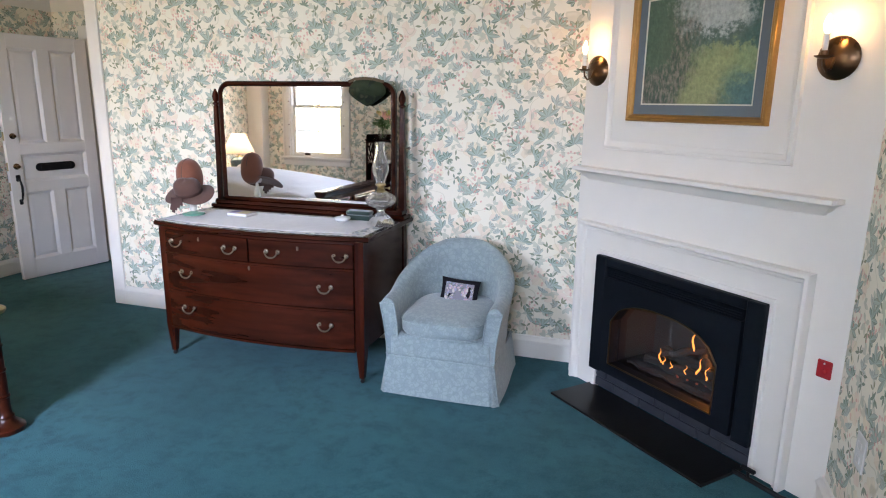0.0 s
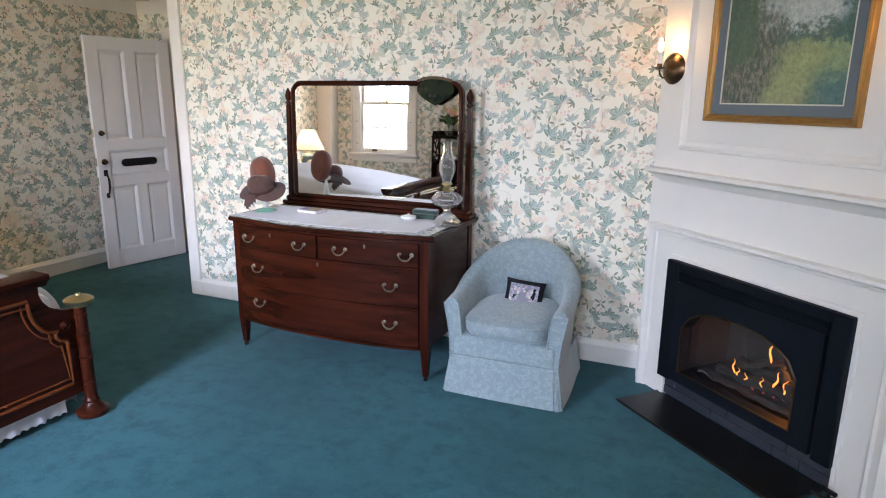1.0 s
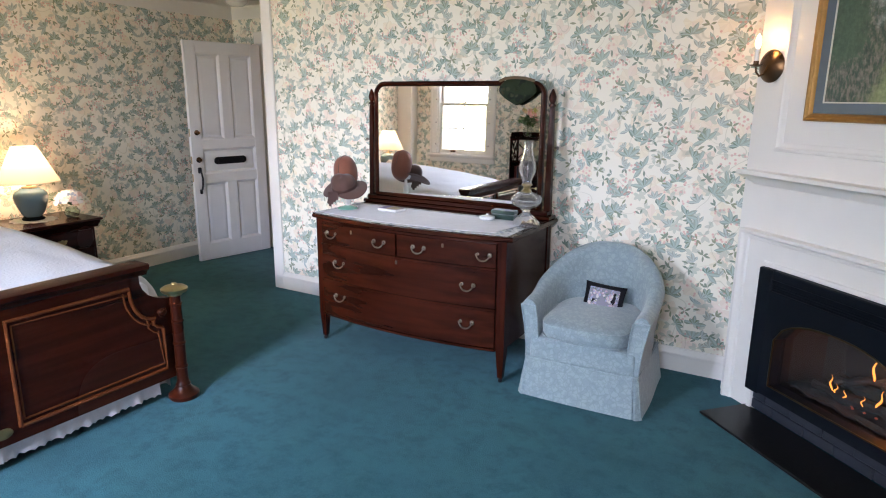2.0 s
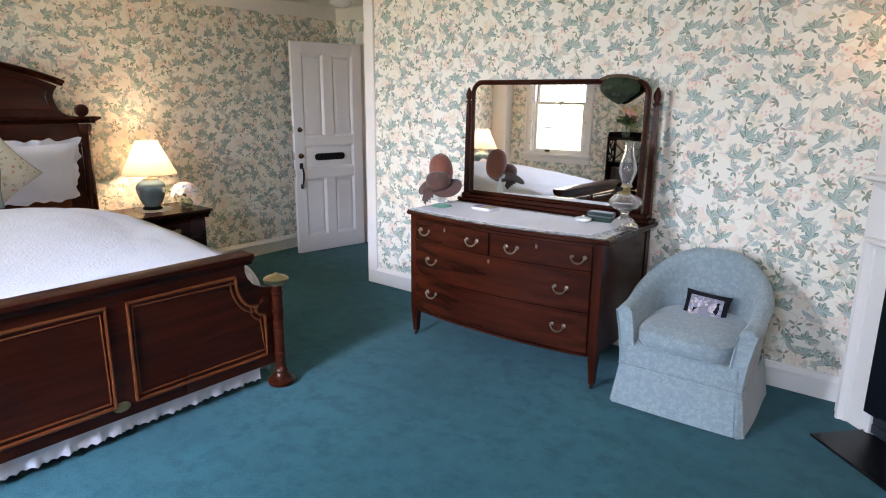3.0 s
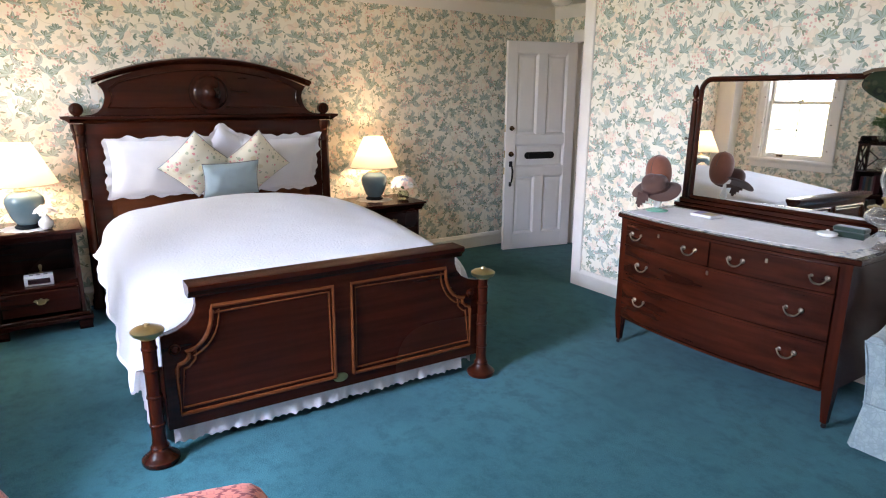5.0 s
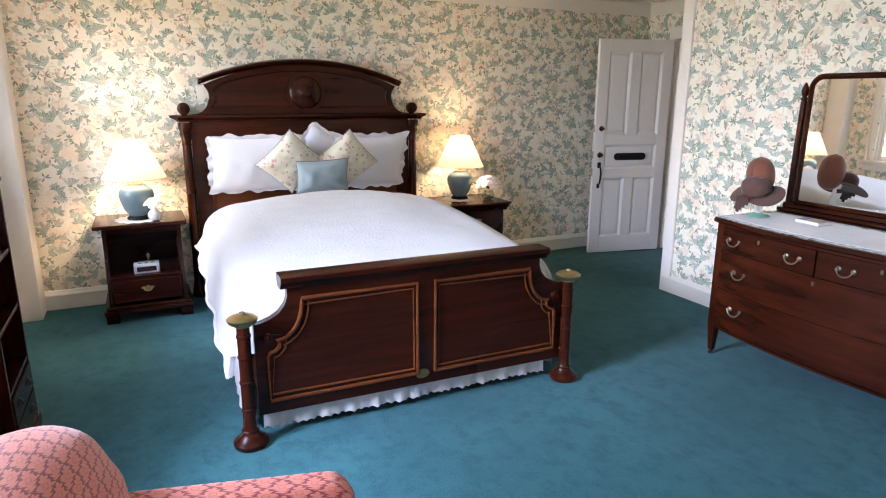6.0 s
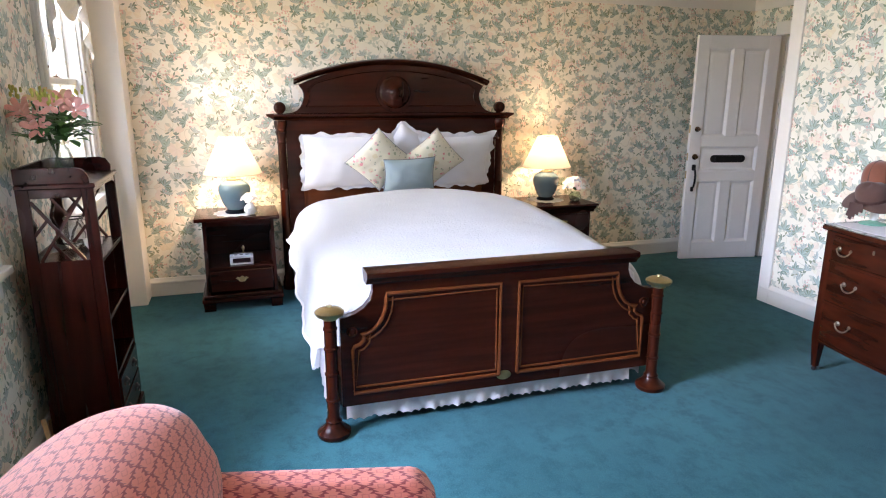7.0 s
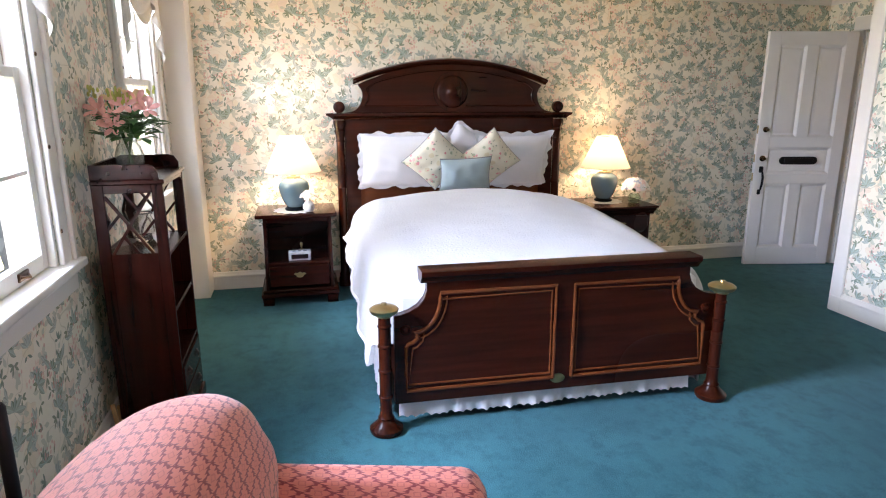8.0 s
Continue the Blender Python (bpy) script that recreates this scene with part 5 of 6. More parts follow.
doily((-4.90, -0.145), 0.155, 0.675)
doily((-4.98, 2.43), 0.155, 0.635)
table_lamp(pose(-4.90, -0.145, 0.679), 0)
table_lamp(pose(-4.98, 2.43, 0.639), 1)


# ---- dresser ----
def bow(x, c=-0.0, half=0.67, depth=0.075):
    return -depth * max(0.0, 1 - (x / half) ** 2)


def bowed_box(x0, x1, front, back, z0, z1, n=16, grow=0.0, lip=0.003):
    """A block whose front follows the bow of the dresser."""
    xs = [x0 + (x1 - x0) * i / n for i in range(n + 1)]
    def ring(z, inset):
        f = [(min(max(x, x0 + inset), x1 - inset), front + bow(x) * (1 + grow) + inset, z) for x in xs]
        return f + [(x1 - inset, back, z), (x0 + inset, back, z)]
    return loft([ring(z0, lip), ring(z0 + lip, 0), ring(z1 - lip, 0), ring(z1, lip)])


def bail_pull(parent, x, z):
    """Rosettes with a swan-neck bail."""
    y = 2.965 - 3.0 + bow(x) - 0.004
    pts = []
    for k in range(13):
        f = k / 12 * 2 - 1
        pts.append((x + 0.043 * f * (1.0 - 0.12 * (1 - abs(f))), y - 0.014 - 0.010 * (1 - f * f), z + 0.012 - 0.032 * (1 - abs(f) ** 3.2)))
    part("pull", tube(pts, [0.0038 + 0.0012 * (1 - abs(k / 6 - 1)) for k in range(13)], 7), PULL, parent, "silvered brass drop pull")
    for s in (-1, 1):
        part("pull_rosette", moved(lathe([(0, 0), (0.014, 0), (0.012, 0.004), (0.006, 0.007), (0.006, 0.016), (0, 0.017)], seg=10), pose(x + s * 0.036, y, z + 0.010, 90)), PULL, parent)


def dresser():
    d = thing("dresser", "bow-front mahogany dresser with four drawers and brass pulls", "dresser", pose(-1.953, 2.965, 0))
    f, back, hw = -0.035, 0.610, 0.66
    part("carcass", bowed_box(-hw + 0.05, hw - 0.05, f + 0.012, back - 0.01, 0.195, 0.815), MAHOGANY, d)
    for s in (-1, 1):
        part("side_panel", box(s * (hw - 0.018) - 0.012, s * (hw - 0.018) + 0.012, f + 0.045, back - 0.045, 0.20, 0.815, 0.002), MAHOGANY, d)
        for y0 in (f - 0.004, back - 0.05):
            x0, x1 = (s * hw - 0.05, s * hw) if s > 0 else (s * hw, s * hw + 0.05)
            cx, cy = (x0 + x1) / 2, y0 + 0.025
            ring = lambda r, z: [(cx - r, cy - r, z), (cx + r, cy - r, z), (cx + r, cy + r, z), (cx - r, cy + r, z)]
            leg = part("leg", loft([ring(0.014, 0.028), ring(0.025, 0.20), ring(0.025, 0.815)]), MAHOGANY_Z, d, smooth=20)
            part("caster", merge(lathe([(0.009, 0.012), (0.012, 0.016), (0.012, 0.032), (0, 0.034)], (cx, cy, 0), 10), moved(lathe([(0, -0.009), (0.012, -0.008), (0.013, 0), (0.012, 0.008), (0, 0.009)], seg=12), pose(cx, cy - 0.004, 0.013, 90, 0, 25))), IRON, leg)
    part("top", bowed_box(-0.678, 0.700, f - 0.022, back + 0.005, 0.818, 0.845, 20, 0.05, 0.006), MAHOGANY, d)
    gt = part("glass_sheet", bowed_box(-0.674, 0.696, -0.055, 0.40, 0.8452, 0.8492, 20, 0.05, 0.001), clear_glass("tabletop_glass", 0.02, (0.86, 0.93, 0.90)), d, "clear glass sheet over the top")
    gt.visible_shadow = False
    drawers = [(-0.605, -0.006, 0.665, 0.800), (0.006, 0.605, 0.665, 0.800), (-0.605, 0.605, 0.435, 0.652), (-0.605, 0.605, 0.205, 0.422)]
    made = []
    for x0, x1, z0, z1 in drawers:
        made.append(part("drawer", bowed_box(x0, x1, f - 0.004, f + 0.10, z0, z1), MAHOGANY, d))
    for z in (0.428, 0.658):
        part("rail", bowed_box(-0.61, 0.61, f - 0.010, f + 0.08, z - 0.007, z + 0.007, lip=0.002), MAHOGANY, d)
    part("rail", bowed_box(-0.61, 0.61, f - 0.006, f + 0.08, 0.188, 0.202, lip=0.002), MAHOGANY, d)
    for k, xs, z in ((0, (-0.510, -0.122), 0.728), (1, (0.150, 0.538), 0.728), (2, (-0.446, 0.450), 0.550), (3, (-0.446, 0.446), 0.333)):
        for x in xs:
            bail_pull(made[k], x, z)
    for k, x, z in ((1, 0.30, 0.765), (2, 0.0, 0.632), (0, -0.34, 0.765)):
        y = f + bow(x) - 0.004
        part("escutcheon", box(x - 0.007, x + 0.007, y - 0.003, y + 0.003, z - 0.012, z + 0.012, 0.003), PULL, made[k])
    return d


dresser()


def dresser_mirror():
    m = thing("dresser_mirror", "swivel mirror in a rounded mahogany frame standing on the dresser", "mirror", pose(-1.928, 3.50, 0.845))
    # base and uprights
    part("base_rail", merge(box(-0.715, 0.665, -0.05, 0.07, 0, 0.022, 0.005), box(-0.690, 0.645, -0.035, 0.06, 0.022, 0.055, 0.006)), MAHOGANY, m)
    for s in (-1, 1):
        x = -0.012 + 0.648 * s
        part("upright", merge(loft([[(x - 0.02, -0.018, 0.055), (x + 0.02, -0.018, 0.055), (x + 0.02, 0.018, 0.055), (x - 0.02, 0.018, 0.055)],
             [(x - 0.016, -0.016, 0.40), (x + 0.016, -0.016, 0.40), (x + 0.016, 0.016, 0.40), (x - 0.016, 0.016, 0.40)],
             [(x - 0.012, -0.012, 0.66), (x + 0.012, -0.012, 0.66), (x + 0.012, 0.012, 0.66), (x - 0.012, 0.012, 0.66)]]),
             lathe([(0.012, 0.66), (0.021, 0.668), (0.021, 0.676), (0.012, 0.684), (0.020, 0.702), (0.022, 0.720), (0.016, 0.740), (0.008, 0.758), (0.004, 0.766), (0, 0.767)], (x, 0, 0), 14)), MAHOGANY_Z, m)
        part("pivot_knob", moved(lathe([(0.004, 0), (0.004, 0.02), (0.010, 0.026), (0.011, 0.034), (0, 0.04)], seg=10), pose(x + s * 0.014, 0, 0.43, 0, 90 * s)), PULL, m)
    # frame, leaning back a little on its pivots
    lean = pose(0, -0.012, 0.43, -0.8, 0, 0.5)
    hw, hh, r = 0.612, 0.384, 0.085
    def rounded(hw, hh, rt, rb):
        pts = []
        for cx, cz, rr, a0 in ((hw - rt, hh - rt, rt, 0), (-hw + rt, hh - rt, rt, 90), (-hw + rb, -hh + rb, rb, 180), (hw - rb, -hh + rb, rb, 270)):
            pts += arc(cx, cz, rr, a0, a0 + 90, 8)
        return pts
    rings = []
    for inset, y in ((0.0, 0.016), (0.0, -0.008), (0.006, -0.016), (0.018, -0.020), (0.028, -0.012), (0.032, -0.004), (0.032, 0.010)):
        rings.append([(x, y, z) for x, z in rounded(hw - inset, hh - inset, max(r - inset, 0.02), max(0.03 - inset, 0.008))])
    cx = -0.014
    part("frame", moved(loft(rings, caps=False), Matrix.Translation((cx, 0, 0)) @ lean), MAHOGANY, m)
    part("glass", moved(prism(rounded(hw - 0.030, hh - 0.030, r - 0.03, 0.01), 1, -0.003, 0.002), Matrix.Translation((cx, 0, 0)) @ lean), MIRROR, m, "clear silvered mirror glass", smooth=0)
    part("backing", moved(prism(rounded(hw - 0.004, hh - 0.004, r - 0.004, 0.02), 1, 0.010, 0.016), Matrix.Translation((cx, 0, 0)) @ lean), PINE, m)
    return m


dresser_mirror()


# ---- blue armchair ----
def blue_chair():
    c = thing("tub_armchair", "blue-grey damask tub armchair with a skirted base", "armchair", pose(-0.862, 3.185, 0, 0, 0, 1.5))
    # local: x to the right, front towards -y; plan is a horseshoe
    def shell(u, q, side):
        """u runs round from the left arm over the back to the right arm; q from the seat up."""
        a = u * 2 - 1
        t = abs(a)
        top = 0.51 + 0.11 * (1 + math.cos(math.pi * min(1.0, max(0.0, (t - 0.06) / 0.80))))
        top = max(top, 0.51) - 0.01 * max(0, t - 0.9) * 10
        if t < 0.62:
            ang = a / 0.62 * radians(88)
            x, y = 0.262 * math.sin(ang), -0.02 + 0.27 * math.cos(ang)
            nx, ny = math.sin(ang), math.cos(ang)
        else:
            k = (t - 0.62) / 0.38
            x, y = math.copysign(0.262 - 0.008 * k, a), -0.01 - 0.265 * k
            nx, ny = math.copysign(1.0, a), 0.0
        flare = (0.010 + 0.048 * q ** 2) * (1 if side > 0 else 0.6)
        half = 0.031 * side
        z = 0.20 + (top - 0.20) * q
        return Vector((x + nx * (half + flare * 0.8), y + ny * (half + flare), z))
    n, mq = 56, 12
    rings = []
    for i in range(n + 1):
        u = i / n
        ring = [shell(u, j / mq, 1) for j in range(mq + 1)]
        a, b = shell(u, 1, 1), shell(u, 1, -1)
        for k in range(1, 6):
            f = k / 6
            p = a.lerp(b, f)
            p.z += 0.032 * math.sin(math.pi * f)
            ring.append(p)
        ring += [shell(u, 1 - j / mq, -1) for j in range(mq + 1)]
        rings.append(ring)
    part("tub_back", loft(rings), BLUE_DAMASK, c, smooth=60)
    for s in (-1, 1):
        end = [shell(0.0 if s < 0 else 1.0, j / 10, 1) for j in range(11)]
        end = [p + Vector((0, -0.004, 0)) for p in end] + [shell(0.0 if s < 0 else 1.0, 1 - j / 10, -1) + Vector((0, -0.004, 0)) for j in range(11)]
        part("arm_piping", tube(end, 0.005, 6), BLUE_DAMASK, c)
    part("seat_base", box(-0.275, 0.275, -0.285, 0.23, 0.19, 0.335, 0.025, 3), BLUE_DAMASK, c, smooth=60)
    cu = blob(0.240, 0.285, 0.072, 3.4, 44, 16, 0.03, 3)
    seat = part("seat_cushion", moved(cu, pose(0, -0.045, 0.388)), BLUE_DAMASK, c, smooth=70)
    for z in (0.350, 0.424):
        pts = []
        for i in range(49):
            a = 2 * math.pi * i / 48
            ca, sa = math.copysign(abs(math.cos(a)) ** 0.45, math.cos(a)), math.copysign(abs(math.sin(a)) ** 0.45, math.sin(a))
            pts.append((0.234 * ca, -0.045 + 0.273 * sa, z))
        part("welt", tube(pts, 0.0045, 6, False), BLUE_DAMASK, seat)
    # skirt with corner pleats
    front = sheet(lambda u, v: (-0.270 + 0.540 * u + 0.030 * (u - 0.5) * v, -0.293 - 0.026 * v - 0.006 * math.sin(u * 3.1) * v, 0.225 - 0.213 * v), 24, 6, 0.004)
    part("skirt_front", front, BLUE_DAMASK, c)
    for s in (-1, 1):
        side = sheet(lambda u, v: (s * (0.292 + 0.035 * v + 0.006 * math.sin(u * 5)), -0.275 + 0.55 * u - 0.02 * v * (1 - u), 0.225 - 0.215 * v), 18, 6, 0.004)
        part("skirt_side", side, BLUE_DAMASK, c)
        pleat = sheet(lambda u, v: (s * (0.262 + 0.034 * u + (0.030 * u + 0.006) * v), -0.290 + 0.020 * u - (0.030 - 0.052 * abs(u - 0.55)) * v - 0.004, 0.222 - (0.214 + 0.004 * u) * v), 8, 6, 0.003)
        part("corner_pleat", pleat, BLUE_DAMASK, c)
    part("skirt_back", box(-0.28, 0.28, 0.248, 0.256, 0.01, 0.225, 0.002), BLUE_DAMASK, c)
    pts = [(-0.294, 0.23, 0.226), (-0.294, -0.285, 0.226), (-0.28, -0.298, 0.226), (0.28, -0.298, 0.226), (0.294, -0.285, 0.226), (0.294, 0.23, 0.226)]
    part("skirt_welt", tube(pts, 0.005, 6), BLUE_DAMASK, c)
    for x in (-0.22, 0.22):
        for y in (-0.23, 0.18):
            part("foot", box(x - 0.02, x + 0.02, y - 0.02, y + 0.02, 0.0, 0.195, 0.003), MAHOGANY_Z, c)
    return c


blue_chair()
m = pose(-0.850, 3.262, 0.488, 0, 5, 6) @ pose(0, 0, 0, -20)
cush = thing("needlepoint_cushion", "small needlepoint cushion with a black velvet border on the armchair", "cushion", m)
part("border", cushion(0.225, 0.160, 0.06, 0, 1, 12), BLACK_VELVET, cush, smooth=60)


def panel_face(u, v):
    a, b = (2 * u - 1) * 0.72, (2 * v - 1) * 0.66
    return (a * 0.1125, -0.008 - 0.030 * ((1 - abs(a) ** 2.4) * (1 - abs(b) ** 2.4)) ** 0.55, b * 0.080)


part("needlepoint", sheet(panel_face, 10, 8, 0.004), NEEDLEPOINT, cush, "floral needlepoint panel")


# ---- pink armchair ----
def uv_sheet(fn, nu, nv, lu, lv, turn=0.0):
    """A surface with a map in metres, for the brocade."""
    bm = bmesh.new()
    layer = bm.loops.layers.uv.new("UVMap")
    grid = [[bm.verts.new(fn(i / nu, j / nv)) for j in range(nv + 1)] for i in range(nu + 1)]
    for i in range(nu):
        for j in range(nv):
            f = bm.faces.new((grid[i][j], grid[i + 1][j], grid[i + 1][j + 1], grid[i][j + 1]))
            for l, (a, b) in zip(f.loops, ((i, j), (i + 1, j), (i + 1, j + 1), (i, j + 1))):
                p, q = a / nu * lu, b / nv * lv
                l[layer].uv = (p * math.cos(turn) - q * math.sin(turn), p * math.sin(turn) + q * math.cos(turn))
    return bm


def pink_chair():
    c = thing("pink_armchair", "pink brocade armchair with a rounded back and rolled arms", "armchair", pose(-1.19, -0.19, 0, 0, 0, -8))
    # local: seat opens towards +y, back towards -y, arms at both sides
    def back(u, v):
        """v runs from the back foot over the top to the seat; u across the width."""
        x = -0.40 + 0.80 * u
        e = abs(2 * u - 1)
        top = 0.886 - 0.05 * e ** 3
        prof = [(-0.60, 0.02), (-0.61, 0.30), (-0.60, 0.48), (-0.555, 0.62), (-0.465, 0.735), (-0.355, 0.815), (-0.26, 0.846), (-0.175, 0.850), (-0.105, 0.815), (-0.065, 0.745), (-0.035, 0.66), (-0.03, 0.42)]
        k = v * (len(prof) - 1)
        i = min(int(k), len(prof) - 2)
        f = k - i
        p0, p1 = prof[max(i - 1, 0)], prof[min(i + 2, len(prof) - 1)]
        a, b = prof[i], prof[i + 1]
        def cr(j):
            return 0.5 * (2 * a[j] + (b[j] - p0[j]) * f + (2 * p0[j] - 5 * a[j] + 4 * b[j] - p1[j]) * f * f + (3 * a[j] - p0[j] - 3 * b[j] + p1[j]) * f ** 3)
        y, z = cr(0), cr(1)
        cy = -0.28
        k2 = 1 - 0.16 * e ** 8
        return (x, cy + (y - cy) * k2, z * (top / 0.875) * (1 - 0.03 * e ** 8))
    bm = uv_sheet(back, 40, 44, 0.80, 1.75, radians(45))
    bmesh.ops.holes_fill(bm, edges=[e for e in bm.edges if e.is_boundary])
    part("back", bm, PINK, c, smooth=60)
    for s in (-1, 1):
        def arm(u, v):
            """A rolled arm: v round the roll, u from back to front."""
            y = -0.14 + 0.62 * u
            prof = [(0.36, 0.05), (0.365, 0.30), (0.375, 0.44), (0.405, 0.515), (0.400, 0.575), (0.352, 0.610), (0.295, 0.600), (0.262, 0.560), (0.258, 0.48), (0.262, 0.36)]
            k = v * (len(prof) - 1)
            i = min(int(k), len(prof) - 2)
            f = k - i
            x = prof[i][0] + (prof[i + 1][0] - prof[i][0]) * f
            z = prof[i][1] + (prof[i + 1][1] - prof[i][1]) * f
            end = max(0.0, (u - 0.90) / 0.10)
            k3 = math.sqrt(max(0.0, 1 - end ** 2 * 0.75))
            return (s * (0.33 + (x - 0.33) * k3), y, (z - 0.5) * (k3 if z > 0.5 else 1) + 0.520 - 0.046 * u)
        ab = uv_sheet(arm, 30, 36, 0.62, 0.95)
        bmesh.ops.holes_fill(ab, edges=[e for e in ab.edges if e.is_boundary])
        part("arm", ab, PINK, c, smooth=60)
    seat = uv_sheet(lambda u, v: (-0.262 + 0.524 * u, 0.03 + 0.46 * v, 0.40 + 0.06 * (1 - (2 * u - 1) ** 4) * (1 - (2 * v - 1) ** 6) ** 0.5), 20, 20, 0.52, 0.46)
    part("seat_cushion", seat, PINK, c, smooth=60)
    part("seat_base", box(-0.27, 0.27, 0.0, 0.485, 0.10, 0.40, 0.02, 2), PINK, c)
    for x in (-0.30, 0.30):
        for y in (-0.38, 0.42):
            part("leg", lathe([(0.018, 0), (0.024, 0.05), (0.03, 0.12), (0, 0.12)], (x, y, 0), 12), MAHOGANY_Z, c)
    return c


pink_chair()


# ---- bookcase by the window ----
def bookcase():
    c = thing("bookcase", "narrow mahogany bookcase with fretwork sides, gallery top and two drawers", "bookcase", pose(-3.325, -0.65, 0))
    # local x along the wall (0 far, W near), y from the front (0) back to the wall
    W, D, H = 0.475, -0.272, 1.165
    def upright(x0, x1):
        part("stile", box(x0, x1, -0.045, 0, 0.06, H, 0.002), DARK_WOOD_Z, c)
        part("stile", box(x0, x1, D, D + 0.045, 0.06, H, 0.002), DARK_WOOD_Z, c)
        part("side_panel", box(x0 + 0.002, x1 - 0.002, D + 0.045, -0.045, 0.06, 0.875, 0.001), DARK_WOOD_Z, c)
        part("side_rail", box(x0, x1, D + 0.045, -0.045, H - 0.035, H, 0.002), DARK_WOOD, c)
        z0, z1, y0, y1 = 0.875, H - 0.035, D + 0.045, -0.045
        xm = (x0 + x1) / 2
        P = lambda a, b: (xm, y0 + (y1 - y0) * a, z0 + (z1 - z0) * b)
        for a, b in ((P(0, 0.95), P(0.9, 0)), (P(0.95, 1), P(0.05, 0)), (P(0.0, 0.42), P(0.28, 0.66)), (P(1, 0.55), P(0.72, 0.30)), (P(0.40, 1), P(0.68, 0.72)), (P(0.6, 0), P(0.32, 0.28))):
            part("fret_bar", strip([a, b], 0.011, 0.013, (1, 0, 0)), DARK_WOOD, c)
    upright(0.0, 0.018)
    upright(W - 0.018, W)
    part("back", box(0.018, W - 0.018, D, D + 0.008, 0.06, 0.875, 0), DARK_WOOD_Z, c)
    for z in (0.06, 0.345, 0.60, 0.855):
        part("shelf", box(0.018, W - 0.018, D + 0.008, -0.002, z, z + 0.018, 0.002), DARK_WOOD, c)
    part("top", box(-0.008, W + 0.008, D, 0.008, H, H + 0.020, 0.004), DARK_WOOD, c)
    # low gallery round three sides
    def gallery(x):
        prof = [(D, H + 0.02), (-0.012, H + 0.02), (-0.012, H + 0.045), (-0.03, H + 0.075), (-0.055, H + 0.082), (D, H + 0.082)]
        part("gallery", prism(prof, 0, x, x + 0.012, 0.002), DARK_WOOD, c)
    gallery(0.0)
    gallery(W - 0.012)
    part("gallery", box(0.012, W - 0.012, D, D + 0.012, H + 0.02, H + 0.082, 0.002), DARK_WOOD, c)
    part("front_bracket", prism([(0.018, H), (0.018, H - 0.06), (0.030, H - 0.030), (0.07, H - 0.018), (W / 2, H - 0.014), (W - 0.07, H - 0.018), (W - 0.030, H - 0.030), (W - 0.018, H - 0.06), (W - 0.018, H)], 1, -0.014, -0.002), DARK_WOOD, c)
    for a, b in (((0.02, 0.90), (0.12, 1.0)), ((0.12, 1.0), (0.02, 1.08)), ((W - 0.02, 0.90), (W - 0.12, 1.0)), ((W - 0.12, 1.0), (W - 0.02, 1.08))):
        part("fret_bar", strip([(a[0], D + 0.02, a[1]), (b[0], D + 0.02, b[1])], 0.011, 0.012, (0, 1, 0)), DARK_WOOD, c)
    for z0, z1 in ((0.085, 0.205), (0.215, 0.335)):
        d = part("drawer", box(0.022, W - 0.022, -0.03, 0.006, z0, z1, 0.003), DARK_WOOD, c)
        for x in (0.13, W - 0.13):
            part("ring_pull", merge(moved(lathe([(0, 0), (0.014, 0), (0.012, 0.004), (0.005, 0.008), (0, 0.010)], seg=12), pose(x, 0.006, (z0 + z1) / 2 + 0.01, -90)), tube([(x + 0.014 * math.sin(a * math.pi / 8), 0.014, (z0 + z1) / 2 - 0.004 - 0.014 * math.cos(a * math.pi / 8)) for a in range(17)], 0.0025, 6, False)), IRON, d)
    part("plinth", box(-0.01, W + 0.01, D, 0.012, 0.0, 0.06, 0.005), DARK_WOOD, c)
    return c


bookcase()


# ---- on the dresser ----
SCARF = printed("dark_floral_scarf", (0.42, 0.42, 0.38), [(26.0, 0.60, (0.05, 0.07, 0.06), 0.5), (34.0, 0.5, (0.62, 0.60, 0.54), 0.4), (40.0, 0.45, (0.10, 0.14, 0.20), 0.3)])
solid("dresser_scarf", sheet(lambda u, v: (-2.618 + 1.33 * u, 2.915 + 0.46 * v - 0.070 * (1 - (2 * u - 1) ** 2) * (1 - v), 0.8494), 40, 4, 0.0008), SCARF, "printed floral scarf lying under the white runner", "table runner")
solid("dresser_runner", sheet(lambda u, v: (-2.600 + 1.21 * u + 0.06 * v, 2.950 + 0.38 * v - 0.066 * (1 - (2 * u - 1) ** 2) * (1 - v), 0.8520 + 0.0020 * noise.noise(Vector((u * 22, v * 7, 0)))), 70, 18, 0.0015), RUNNER, "white cloth runner laid along the dresser top", "table runner")



def hat_stand():
    h = thing("hat_stand", "glass hat stand with a pale green foot", "hat stand", pose(-2.522, 3.13, 0.853))
    part("foot", lathe([(0, 0), (0.066, 0), (0.068, 0.004), (0.060, 0.010), (0.030, 0.016), (0.014, 0.022), (0, 0.022)], seg=24), GREEN_GLASS, h)
    part("stem", lathe([(0.014, 0.020), (0.022, 0.035), (0.020, 0.075), (0.012, 0.10), (0.010, 0.125), (0, 0.126)], seg=16), PORCELAIN, h)
    part("crown_form", lathe([(0, 0.125), (0.030, 0.128), (0.042, 0.16), (0.038, 0.20), (0.02, 0.225), (0, 0.23)], seg=18), PORCELAIN, h)
    return h


hat_stand()


